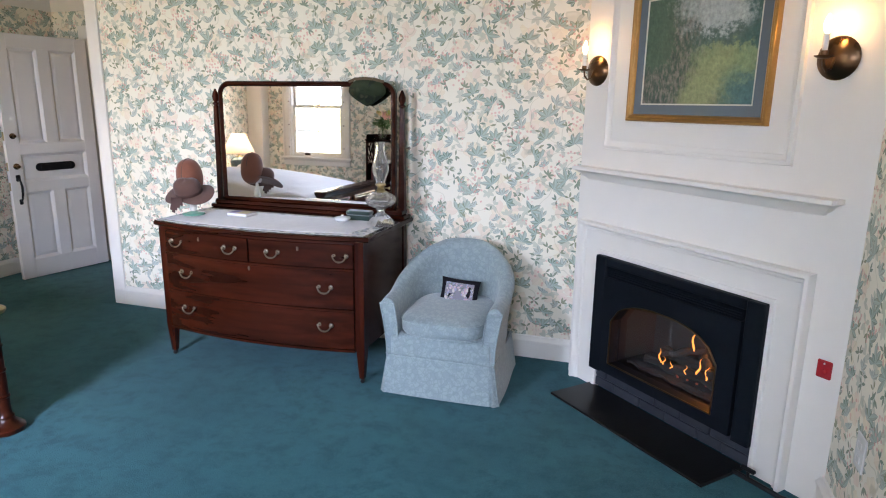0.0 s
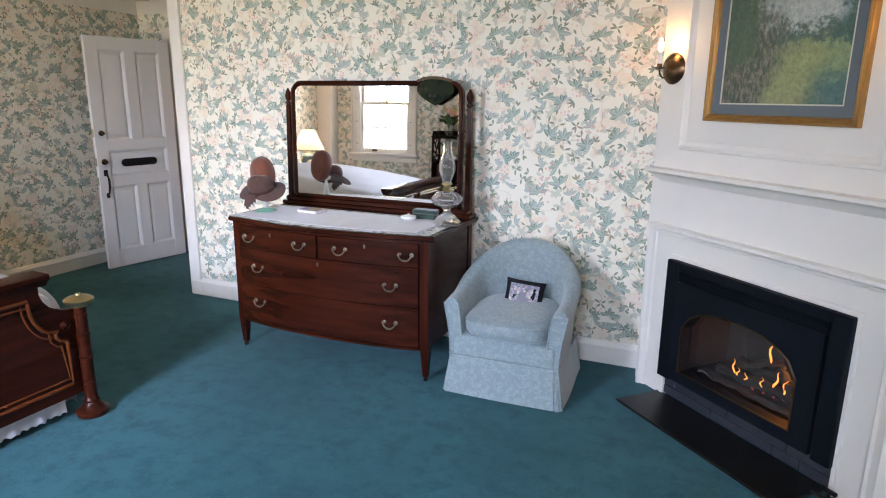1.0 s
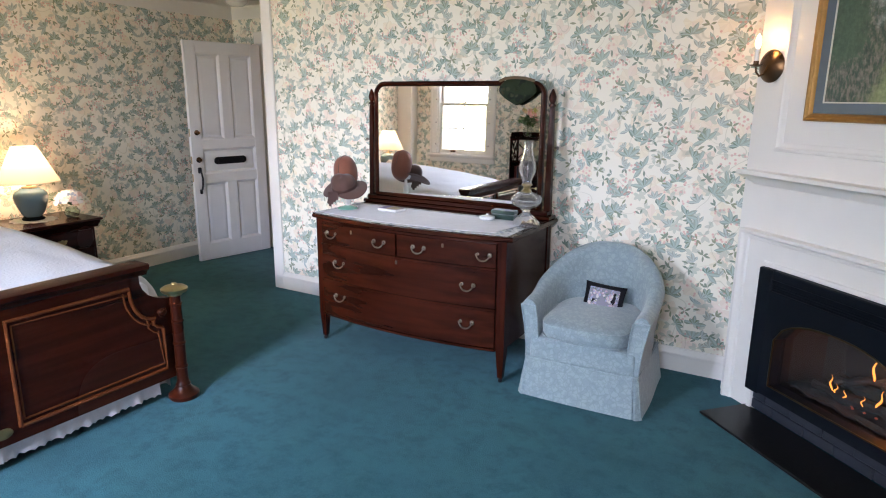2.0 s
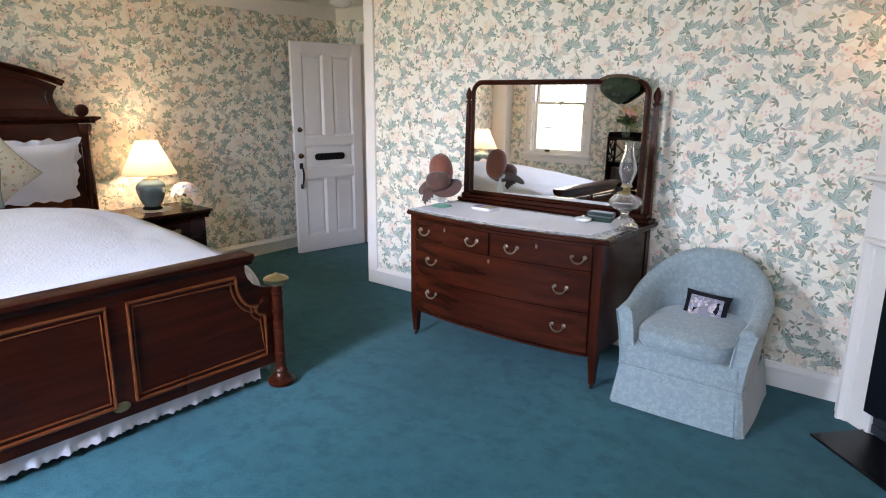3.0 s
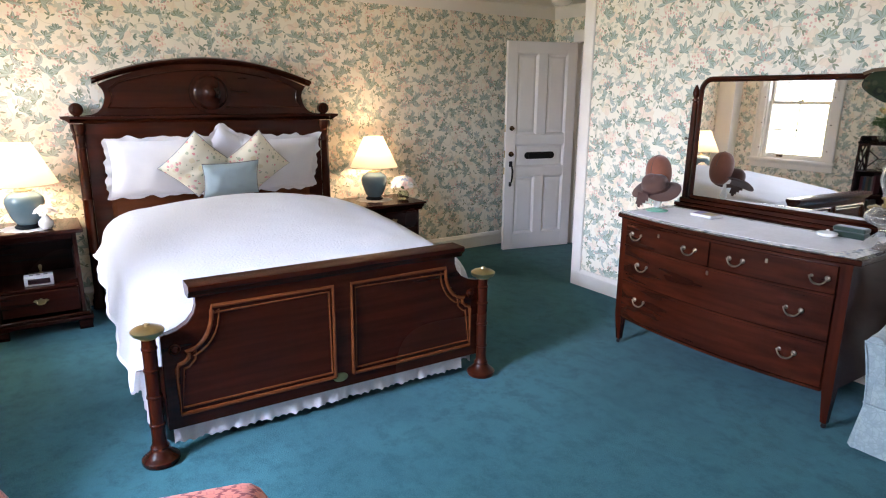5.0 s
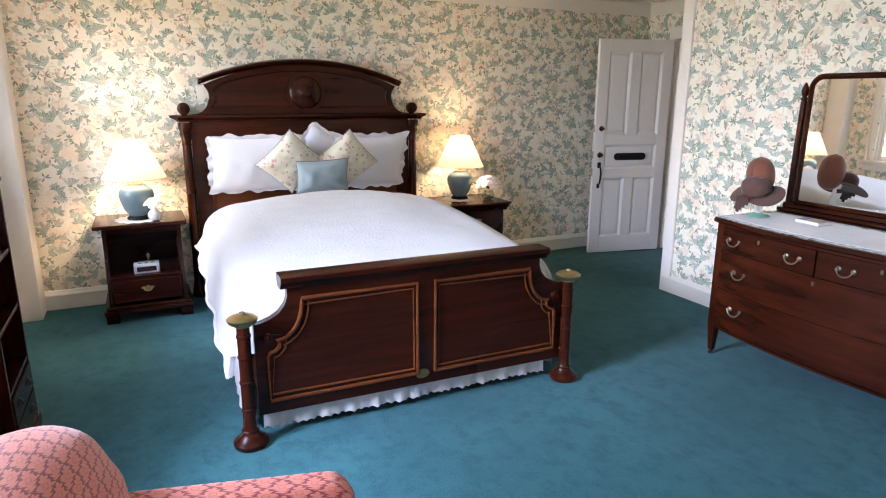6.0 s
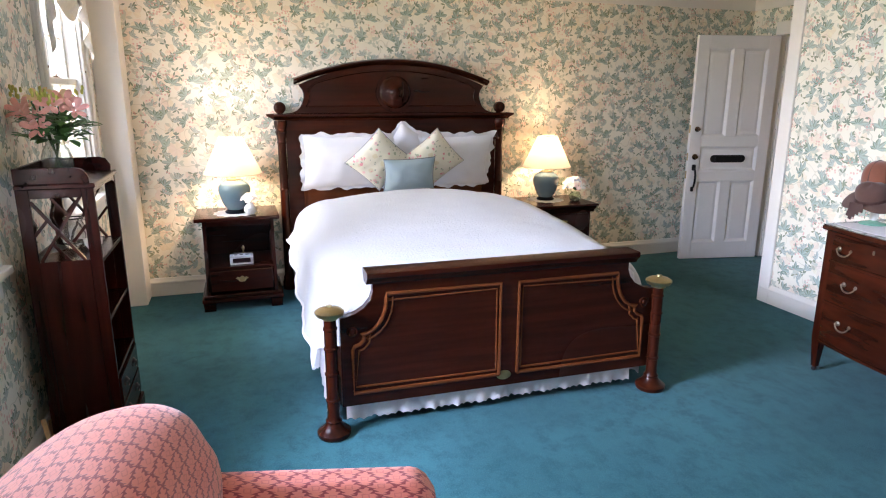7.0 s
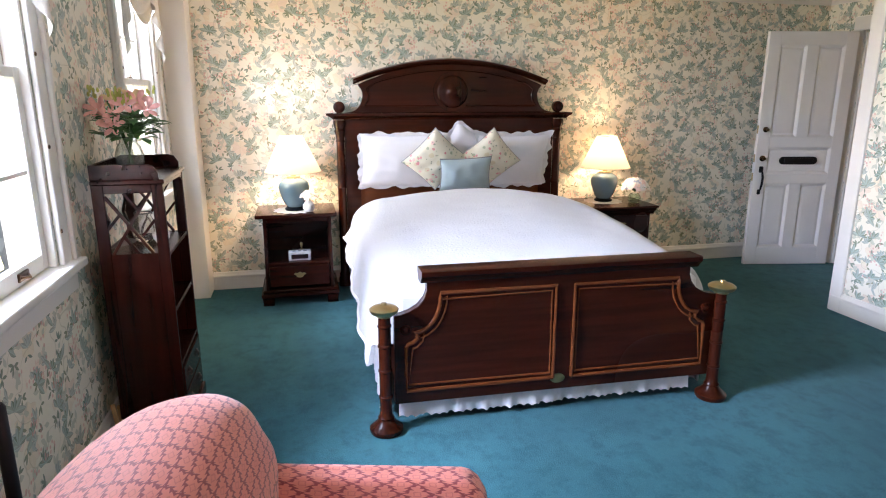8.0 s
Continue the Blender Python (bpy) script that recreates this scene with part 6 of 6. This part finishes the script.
def felt_hat():
    m = pose(-2.508, 3.085, 0.992) @ pose(0, 0, 0, 22, 0, 4) @ Matrix.Scale(0.86, 4)
    h = thing("felt_hat", "brown felt hat with a wide drooping brim and ribbon", "hat", m)
    part("crown", loft([[(r * math.cos(2 * math.pi * i / 28), r * 0.92 * math.sin(2 * math.pi * i / 28), z + 0.006 * math.cos(2 * math.pi * i / 14)) for i in range(28)] for r, z in ((0.092, 0.0), (0.095, 0.02), (0.093, 0.055), (0.084, 0.080), (0.062, 0.098), (0.030, 0.106), (0.004, 0.108))]), FELT, h, smooth=60)
    def brim(u, v):
        a = 2 * math.pi * u
        r = 0.088 + (0.026 + 0.072 * max(0, math.cos(a + 0.1)) ** 1.3 + 0.062 * max(0, -math.cos(a - 0.1)) ** 1.3) * v
        return (r * math.cos(a), r * 0.95 * math.sin(a), 0.004 - 0.016 * v * v * abs(math.cos(a)) + 0.010 * v * math.sin(3 * a) + 0.012 * v * math.sin(a))
    part("brim", sheet(brim, 48, 8, 0.004), FELT, h, smooth=60)
    part("band", loft([[(r * math.cos(2 * math.pi * i / 28), r * 0.92 * math.sin(2 * math.pi * i / 28), z) for i in range(28)] for r, z in ((0.094, 0.002), (0.0975, 0.004), (0.0975, 0.020), (0.094, 0.022))], caps=False), RIBBON, h)
    for k, (dx, l) in enumerate(((-0.045, 0.075), (-0.03, 0.09), (-0.012, 0.075), (0.01, 0.06), (0.035, 0.045))):
        p = m.inverted() @ Vector((-2.515 + dx * 0.7, 2.985, 0.975))
        q = m.inverted() @ Vector((-2.520 + dx * 0.9, 2.985, 0.975 - l))
        part("ribbon_end", strip([p, p.lerp(q, 0.5) + Vector((0.004, 0, 0)), q], 0.024, 0.002, m.inverted().to_3x3() @ Vector((0, 1, 0))), RIBBON, h)
    return h


felt_hat()
rh = thing("rust_cap", "rust brown felt cap with a centre seam behind the brimmed hat", "hat", pose(-2.548, 3.150, 1.072) @ pose(0, 0, 0, 8) @ Matrix.Scale(0.88, 4))
part("crown", moved(blob(0.085, 0.080, 0.125, 2.3, 30, 18, 0.03, 5), pose(0, 0, 0.010)), RUST_FELT, rh, smooth=60)
part("seam", tube([(0.002, -0.083 * math.cos(a), 0.010 + 0.127 * math.sin(a)) for a in [radians(5 + 170 * i / 14) for i in range(15)]], 0.003, 6), FELT, rh)


def oil_lamp():
    o = thing("oil_lamp", "pressed clear glass oil lamp with a tall bulbous chimney", "oil lamp", pose(-1.325, 3.245, 0.850))
    part("font", loft([[(r * (1 + 0.05 * math.cos(10 * 2 * math.pi * i / 60)) * math.cos(2 * math.pi * i / 60), r * (1 + 0.05 * math.cos(10 * 2 * math.pi * i / 60)) * math.sin(2 * math.pi * i / 60), z) for i in range(60)] for r, z in ((0.002, 0), (0.076, 0), (0.078, 0.010), (0.066, 0.030), (0.040, 0.055), (0.022, 0.072), (0.020, 0.085), (0.030, 0.098), (0.070, 0.118), (0.088, 0.142), (0.086, 0.160), (0.060, 0.182), (0.028, 0.192), (0.025, 0.192), (0.056, 0.179), (0.082, 0.158), (0.084, 0.143), (0.066, 0.122), (0.027, 0.103), (0.002, 0.100))]), GLASS, o, smooth=50)
    b = part("burner", lathe([(0, 0.192), (0.024, 0.192), (0.025, 0.204), (0.018, 0.210), (0.020, 0.226), (0.030, 0.230), (0.030, 0.238), (0.012, 0.246), (0, 0.248)], seg=18), BRASS, o, "brass burner collar")
    part("wick_knob", moved(lathe([(0.002, 0), (0.002, 0.03), (0.008, 0.031), (0.008, 0.035), (0, 0.036)], seg=10), pose(0.02, 0, 0.216, 0, 90)), BRASS, b)
    outer = [(0.026, 0.238), (0.027, 0.255), (0.036, 0.280), (0.047, 0.310), (0.048, 0.335), (0.040, 0.370), (0.029, 0.405), (0.0245, 0.435), (0.0255, 0.462), (0.029, 0.472)]
    inner = [(r - 0.0022, z) for r, z in outer[::-1]]
    part("chimney", loft([[(r * math.cos(2 * math.pi * i / 28), r * math.sin(2 * math.pi * i / 28), z) for i in range(28)] for r, z in outer + inner + outer[:1]], caps=False), GLASS, o, smooth=60)
    return o


oil_lamp()
gb = thing("green_box", "small dark green velvet box beside the oil lamp", "box", pose(-1.505, 3.345, 0.852))
GREEN_VELVET = plain("dark_green_velvet", (0.008, 0.028, 0.020), 0.85, sheen=0.5)
part("base", box(-0.075, 0.075, -0.032, 0.032, 0, 0.030, 0.006, 2), GREEN_VELVET, gb)
part("lid", box(-0.077, 0.077, -0.034, 0.034, 0.031, 0.056, 0.012, 3), GREEN_VELVET, gb)
dish = thing("trinket_dish", "small lidded white porcelain trinket dish", "dish", pose(-1.575, 3.255, 0.853))
part("bowl", lathe([(0, 0), (0.030, 0), (0.045, 0.010), (0.046, 0.016), (0, 0.016)], seg=24), PORCELAIN, dish)
part("lid", lathe([(0, 0.016), (0.048, 0.017), (0.046, 0.024), (0.020, 0.030), (0.006, 0.032), (0.008, 0.038), (0, 0.040)], seg=24), PORCELAIN, dish)
bk = thing("booklet", "small pale booklet lying on the runner", "book", pose(-2.235, 3.215, 0.853, 0, 0, -6))
part("pages", box(-0.074, 0.074, -0.050, 0.050, 0.002, 0.016, 0.001), PORCELAIN, bk)
part("cover", box(-0.076, 0.076, -0.052, 0.052, 0.0162, 0.0185, 0.001), plain("lilac_card", (0.42, 0.36, 0.40), 0.5), bk)
part("cover", box(-0.076, 0.076, -0.052, 0.052, 0.0, 0.0018, 0.0005), plain("lilac_card_back", (0.42, 0.38, 0.42), 0.5), bk)
part("cover_print", box(-0.01, 0.066, -0.040, 0.040, 0.0187, 0.0193, 0), plain("gold_print", (0.38, 0.30, 0.16), 0.5, vary=0.5, scale=90), bk)
part("cover_print", box(-0.07, -0.025, -0.040, 0.040, 0.0187, 0.0193, 0), plain("violet_print", (0.15, 0.13, 0.30), 0.5, vary=0.4, scale=90), bk)


def tweed_cap():
    """A dark green hat hung over the mirror's corner."""
    c = thing("tweed_hat", "dark green and brown tweed hat hung on the mirror corner", "hat", pose(-1.495, 3.452, 1.60))
    def fn(u, v):
        a = 2 * math.pi * u
        x = math.cos(a)
        top = 0.078 + 0.008 * math.sin(3 * a)
        r = v
        w = 0.120
        z0 = 0.078 * r * math.sin(a) if math.sin(a) > 0 else 0.085 * r * math.sin(a) * (1 - 0.25 * abs(x))
        return (w * r * x * (1 if math.sin(a) > 0 else 1 - 0.32 * abs(math.sin(a)) ** 1.5), -0.030 * math.sqrt(max(0, 1 - r * r)) - 0.006 * noise.noise(Vector((u * 9, v * 4, 0))), z0)
    bm = sheet(fn, 40, 10, 0.008)
    bmesh.ops.remove_doubles(bm, verts=bm.verts, dist=1e-4)
    part("body", bm, GREEN_CLOTH, c, smooth=60)
    part("band", strip([(-0.112, -0.012, 0.055), (-0.06, -0.034, 0.070), (0, -0.040, 0.074), (0.06, -0.034, 0.070), (0.112, -0.012, 0.055)], 0.016, 0.006, (0, 1, 0.3)), plain("brown_tweed", (0.11, 0.07, 0.035), 0.9, vary=0.5, scale=50), c)
    return c


tweed_cap()


# ---- flowers ----
STEM = plain("flower_stem", (0.045, 0.11, 0.025), 0.6, vary=0.3)
LEAF = plain("flower_leaf", (0.075, 0.19, 0.042), 0.45, vary=0.5, scale=60)
LILY = plain("pink_lily_petal", (0.82, 0.41, 0.35), 0.5, vary=0.35, scale=45)
LILY_PALE = plain("cream_pink_petal", (0.82, 0.58, 0.32), 0.5, vary=0.3, scale=45)
BUD = plain("yellow_green_bud", (0.46, 0.46, 0.10), 0.6, vary=0.3)


def petal_bloom(at, facing, size, n=6, wide=0.30, cup=0.55):
    """Pointed petals that open from a throat."""
    m = look(at, Vector(at) + Vector(facing)) @ pose(0, 0, 0, 180)
    out = []
    for k in range(n):
        r = pose(0, 0, 0, 0, 0, 360 * k / n + (9 if k % 2 else 0))
        def fn(u, v):
            w = wide * size * math.sin(math.pi * min(1, 0.08 + 0.92 * v)) ** 0.8
            x = size * (0.08 + 0.95 * math.sin(v * 1.25))
            return (x, (u - 0.5) * w, size * (cup * v - 0.55 * cup * v ** 3) - 0.25 * abs(u - 0.5) * size * 0.3)
        out.append(moved(sheet(fn, 4, 6, 0.0012), m @ r))
    return merge(*out)


def leaf_at(at, way, size, wide=0.3):
    w = Vector(way).normalized()
    side = w.cross(Vector((0.1, 0.2, 1))).normalized()
    up = side.cross(w)
    def fn(u, v):
        p = Vector(at) + w * size * v + side * (u - 0.5) * size * wide * math.sin(math.pi * min(1, 0.06 + 0.94 * v)) + up * (0.15 * size * math.sin(v * 2.4) - 0.1 * size * (1 - abs(2 * u - 1)) * 0.3)
        return p
    return sheet(fn, 4, 6, 0.0008)


def lily_vase():
    rnd = random.Random(4)
    f = thing("flower_vase", "glass vase of pink lilies and greenery on the bookcase", "vase of flowers", pose(-3.16, -0.835, 1.186))
    outer = [(0.001, 0), (0.040, 0), (0.046, 0.008), (0.060, 0.045), (0.061, 0.075), (0.050, 0.110), (0.036, 0.132), (0.036, 0.148), (0.041, 0.155)]
    inner = [(max(r - 0.003, 0.001), z + (0.006 if z < 0.01 else 0)) for r, z in outer[::-1]]
    # vase glass keeps some diffuse white in place of bright highlights
    part("vase", loft([[(r * math.cos(2 * math.pi * i / 28), r * math.sin(2 * math.pi * i / 28), z) for i in range(28)] for r, z in outer + inner], caps=False), clear_glass("brightened_vase_glass", 0.03, (0.96, 1.0, 0.97), 0.94), f, smooth=60).visible_shadow = False
    for k in range(12):
        a, lean = rnd.uniform(0, 6.28), rnd.uniform(0.2, 1.0)
        p0 = Vector((0.02 * math.cos(a + 3), 0.02 * math.sin(a + 3), 0.012))
        p1 = Vector((0.02 * math.cos(a), 0.02 * math.sin(a), 0.15))
        p2 = Vector((0.11 * lean * math.cos(a), 0.11 * lean * math.sin(a), 0.27 + 0.05 * rnd.random()))
        part("stem", tube([p0, p0.lerp(p1, 0.6), p1, p1.lerp(p2, 0.5), p2], 0.003, 5), STEM, f)
    spots = [(0.05, -0.10, 0.275), (0.08, -0.055, 0.245), (0.02, -0.03, 0.315), (0.09, 0.02, 0.295), (0.05, 0.065, 0.305), (0.07, 0.105, 0.275), (-0.05, 0.03, 0.31), (-0.03, -0.09, 0.28), (0.10, -0.03, 0.205)]
    for k, (x, y, z) in enumerate(spots):
        face = Vector((x + 0.10, y * 0.8, 0.06 + 0.08 * rnd.random()))
        part("bloom", petal_bloom((x * 0.85, y, z), face, 0.056 + 0.008 * rnd.random(), 6, 0.44, 0.85), LILY_PALE if k in (2, 6) else LILY, f, "open pink lily")
    for k in range(8):
        a = rnd.uniform(0, 6.28)
        x, y, z = 0.09 * math.cos(a), 0.11 * math.sin(a), 0.31 + 0.06 * rnd.random()
        part("bud", merge(*[moved(blob(0.006, 0.006, 0.012, 2, 8, 6), pose(x + rnd.uniform(-0.02, 0.02), y + rnd.uniform(-0.02, 0.02), z + rnd.uniform(-0.02, 0.02))) for i in range(4)]), BUD, f)
    for k in range(150):
        a = rnd.uniform(0, 6.28)
        r = rnd.uniform(0.02, 0.09)
        at = (r * math.cos(a), r * 1.3 * math.sin(a) + 0.012, rnd.uniform(0.15, 0.262))
        part("leaf", leaf_at(at, (math.cos(a), 1.2 * math.sin(a), rnd.uniform(-0.7, 0.5)), rnd.uniform(0.04, 0.07), 0.62), LEAF, f)
    return f


lily_vase()


def posy(name, m, label, colours, petals, spread, count, seed, vase_mat, vase_prof, z_top):
    rnd = random.Random(seed)
    f = thing(name, label, "vase of flowers", m)
    part("vase", lathe(vase_prof, seg=20), vase_mat, f)
    for k in range(count):
        a = k * 2.4
        r = spread * math.sqrt((k + 0.5) / count)
        x, y, z = r * math.cos(a), r * math.sin(a), z_top + 0.55 * spread * (1 - (r / spread) ** 2) + rnd.uniform(-0.006, 0.006)
        part("stem", tube([(0, 0, z_top - 0.04), (x * 0.4, y * 0.4, z_top - 0.01), (x, y, z)], 0.0018, 4), STEM, f)
        part("bloom", petal_bloom((x, y, z), (x, y, 0.05), rnd.uniform(0.028, 0.038), petals, 0.66, 0.25), colours[k % len(colours)], f)
    for k in range(10):
        a = rnd.uniform(0, 6.28)
        part("leaf", leaf_at((0.2 * spread * math.cos(a), 0.2 * spread * math.sin(a), z_top - 0.01), (math.cos(a), math.sin(a), 0.1), spread * 0.95, 0.35), LEAF, f)
    return f


WHITE_PETAL = plain("white_petal", (0.78, 0.74, 0.70), 0.6)
BLUSH_PETAL = plain("blush_petal", (0.76, 0.56, 0.50), 0.6)
BLUE_PETAL = plain("grey_blue_petal", (0.30, 0.38, 0.50), 0.6)
posy("posy_bowl", pose(-4.86, 2.655, 0.636), "small bowl of white, blush and blue flowers on the nightstand", [WHITE_PETAL, WHITE_PETAL, BLUSH_PETAL, WHITE_PETAL, WHITE_PETAL, WHITE_PETAL, BLUSH_PETAL, WHITE_PETAL, BLUE_PETAL], 6, 0.118, 60, 3, clear_glass("posy_glass", 0.04, (0.75, 0.85, 0.78)),
     [(0, 0), (0.034, 0), (0.052, 0.020), (0.054, 0.045), (0.040, 0.068), (0.036, 0.078), (0.033, 0.078), (0.036, 0.066), (0.049, 0.045), (0.047, 0.022), (0, 0.006)], 0.13)
posy("posy_vase", pose(-4.80, -0.045, 0.681), "white porcelain bud vase with white blossoms beside the lamp", [WHITE_PETAL], 6, 0.055, 14, 8, PORCELAIN,
     [(0, 0), (0.030, 0), (0.044, 0.025), (0.042, 0.050), (0.022, 0.072), (0.020, 0.085), (0, 0.084)], 0.115)


# ---- nightstand shelf ----
ck = thing("clock_radio", "grey clock radio with a dark display on the nightstand shelf", "clock radio", pose(-4.80, -0.13, 0.315, 0, 0, 90))
part("case", box(-0.082, 0.082, -0.045, 0.045, 0.0, 0.064, 0.008, 3), plain("grey_plastic", (0.46, 0.47, 0.48), 0.4), ck)
part("display", box(-0.062, 0.062, -0.0475, -0.044, 0.014, 0.048, 0.002), plain("dark_display", (0.02, 0.008, 0.01), 0.15), ck)
for x in (-0.04, 0.0, 0.04):
    part("button", box(x - 0.012, x + 0.012, -0.012, 0.004, 0.063, 0.068, 0.002), plain("dark_button", (0.06, 0.06, 0.06), 0.5), ck)
bl = thing("brass_bell", "small brass hand bell behind the clock radio", "bell", pose(-4.90, -0.115, 0.315))
part("bell", lathe([(0.034, 0), (0.035, 0.004), (0.028, 0.018), (0.022, 0.044), (0.010, 0.058), (0, 0.060)], seg=18), BRASS, bl)
part("handle", lathe([(0.004, 0.058), (0.006, 0.07), (0.010, 0.082), (0.012, 0.096), (0.006, 0.108), (0, 0.110)], seg=12), BRASS, bl)

# ---- bookcase contents ----
tp = thing("glass_teapot", "glass pitcher with a dark rim on the fretwork shelf", "pitcher", pose(-3.12, -0.80, 0.875))
part("body", lathe([(0, 0), (0.036, 0), (0.050, 0.025), (0.054, 0.055), (0.044, 0.090), (0.034, 0.112), (0.038, 0.128), (0.035, 0.128), (0.031, 0.112), (0.041, 0.090), (0.050, 0.055), (0.046, 0.027), (0, 0.006)], seg=24), GLASS, tp)
part("handle", tube([(0.0, 0.036, 0.118), (0.0, 0.078, 0.112), (0.0, 0.088, 0.075), (0.0, 0.056, 0.035)], 0.005), GLASS, tp)
part("rim", tube([(0.037 * math.cos(a * math.pi / 12), 0.037 * math.sin(a * math.pi / 12), 0.128) for a in range(25)], 0.003, 5, False), IRON, tp)
cup = thing("white_cup", "small white china cup on the fretwork shelf", "cup", pose(-3.04, -0.715, 0.875))
part("bowl", lathe([(0, 0), (0.020, 0), (0.022, 0.006), (0.034, 0.025), (0.038, 0.048), (0.035, 0.048), (0.031, 0.026), (0, 0.008)], seg=20), PORCELAIN, cup)
part("handle", tube([(0.035, 0, 0.042), (0.055, 0, 0.036), (0.052, 0, 0.018), (0.030, 0, 0.014)], 0.003), PORCELAIN, cup)
BOOK_COLOURS = [(0.10, 0.02, 0.02), (0.03, 0.05, 0.08), (0.12, 0.09, 0.05), (0.03, 0.06, 0.04), (0.16, 0.14, 0.11)]
rnd = random.Random(11)
for shelf_z, x, n in ((0.619, -3.29, 6), (0.364, -3.28, 5)):
    for k in range(n):
        w, hgt, dep = rnd.uniform(0.018, 0.034), rnd.uniform(0.15, 0.20), rnd.uniform(0.11, 0.15)
        b = thing("book", "cloth-bound book standing on the bookcase shelf", "book", pose(x, -0.905, shelf_z), group="books in the bookcase")
        cm = plain("book_cloth", BOOK_COLOURS[k % 5], 0.7)
        part("cover", merge(box(0, 0.002, 0, dep, 0, hgt, 0.0005), box(w - 0.002, w, 0, dep, 0, hgt, 0.0005), box(0.002, w - 0.002, dep - 0.002, dep, 0, hgt, 0.0005)), cm, b)
        part("pages", box(0.0022, w - 0.0022, 0.004, dep - 0.003, 0.003, hgt - 0.003, 0), PORCELAIN, b)
        x += w + 0.002

# ---- odds and ends ----
rk = thing("luggage_rack", "folded pale wooden luggage rack leaning on the wall", "luggage rack", pose(0, 0, 0))
for dx in (0.0, 0.055):
    part("leg", strip([(-2.50 - dx * 2.2, -0.80 - dx, 0.0), (-2.84 - dx * 1.6, -0.945, 0.20 - dx * 0.9)], 0.032, 0.018, (0, 1, 0)), PINE, rk)
part("cross_bar", tube([(-2.56, -0.83, 0.035), (-2.66, -0.88, 0.035)], 0.008), PINE, rk)
fl = thing("floor_lamp", "black metal floor lamp stand beside the window", "floor lamp", pose(-1.775, -0.885, 0))
part("base", lathe([(0, 0), (0.10, 0), (0.105, 0.008), (0.095, 0.018), (0.03, 0.028), (0, 0.03)], seg=24), IRON, fl)
part("pole", lathe([(0.020, 0.025), (0.018, 0.05), (0.018, 0.74), (0.012, 0.75), (0, 0.75)], seg=14), IRON, fl)
ot = thing("wall_outlet", "white wall outlet plate low on the papered wall", "outlet", pose(EAST, 2.19, 0.42, 0, 0, -90), kind="structure")
part("plate", box(-0.042, 0.042, -0.007, 0, -0.062, 0.062, 0.003), PORCELAIN, ot)
for z in (-0.025, 0.025):
    part("socket", box(-0.017, 0.017, -0.010, -0.006, z - 0.014, z + 0.014, 0.004), PORCELAIN, ot)
vk = thing("gas_valve", "black gas valve key and pipe at the foot of the surround", "valve", FP @ pose(1.255, -0.045, 0.0))
part("pipe", tube([(-0.10, 0.0, 0.012), (0.0, 0.0, 0.013), (0.12, 0.0, 0.012), (0.24, 0.06, 0.012)], 0.011), IRON, vk)
part("stem", tube([(-0.03, 0, 0.018), (-0.03, -0.006, 0.055)], 0.007), IRON, vk)
part("key", box(-0.062, 0.002, -0.016, 0.004, 0.050, 0.066, 0.004), IRON, vk)
cl = thing("ceiling_light", "small frosted ceiling light in the door alcove", "ceiling light", pose(-4.62, 4.22, CEIL))
part("ring", lathe([(0.0, 0), (0.12, 0), (0.12, -0.015), (0.10, -0.02), (0, -0.02)], seg=28), WHITE_PAINT, cl)
part("bowl", lathe([(0.10, -0.02), (0.095, -0.045), (0.06, -0.07), (0.0, -0.078)], seg=28), PORCELAIN, cl)
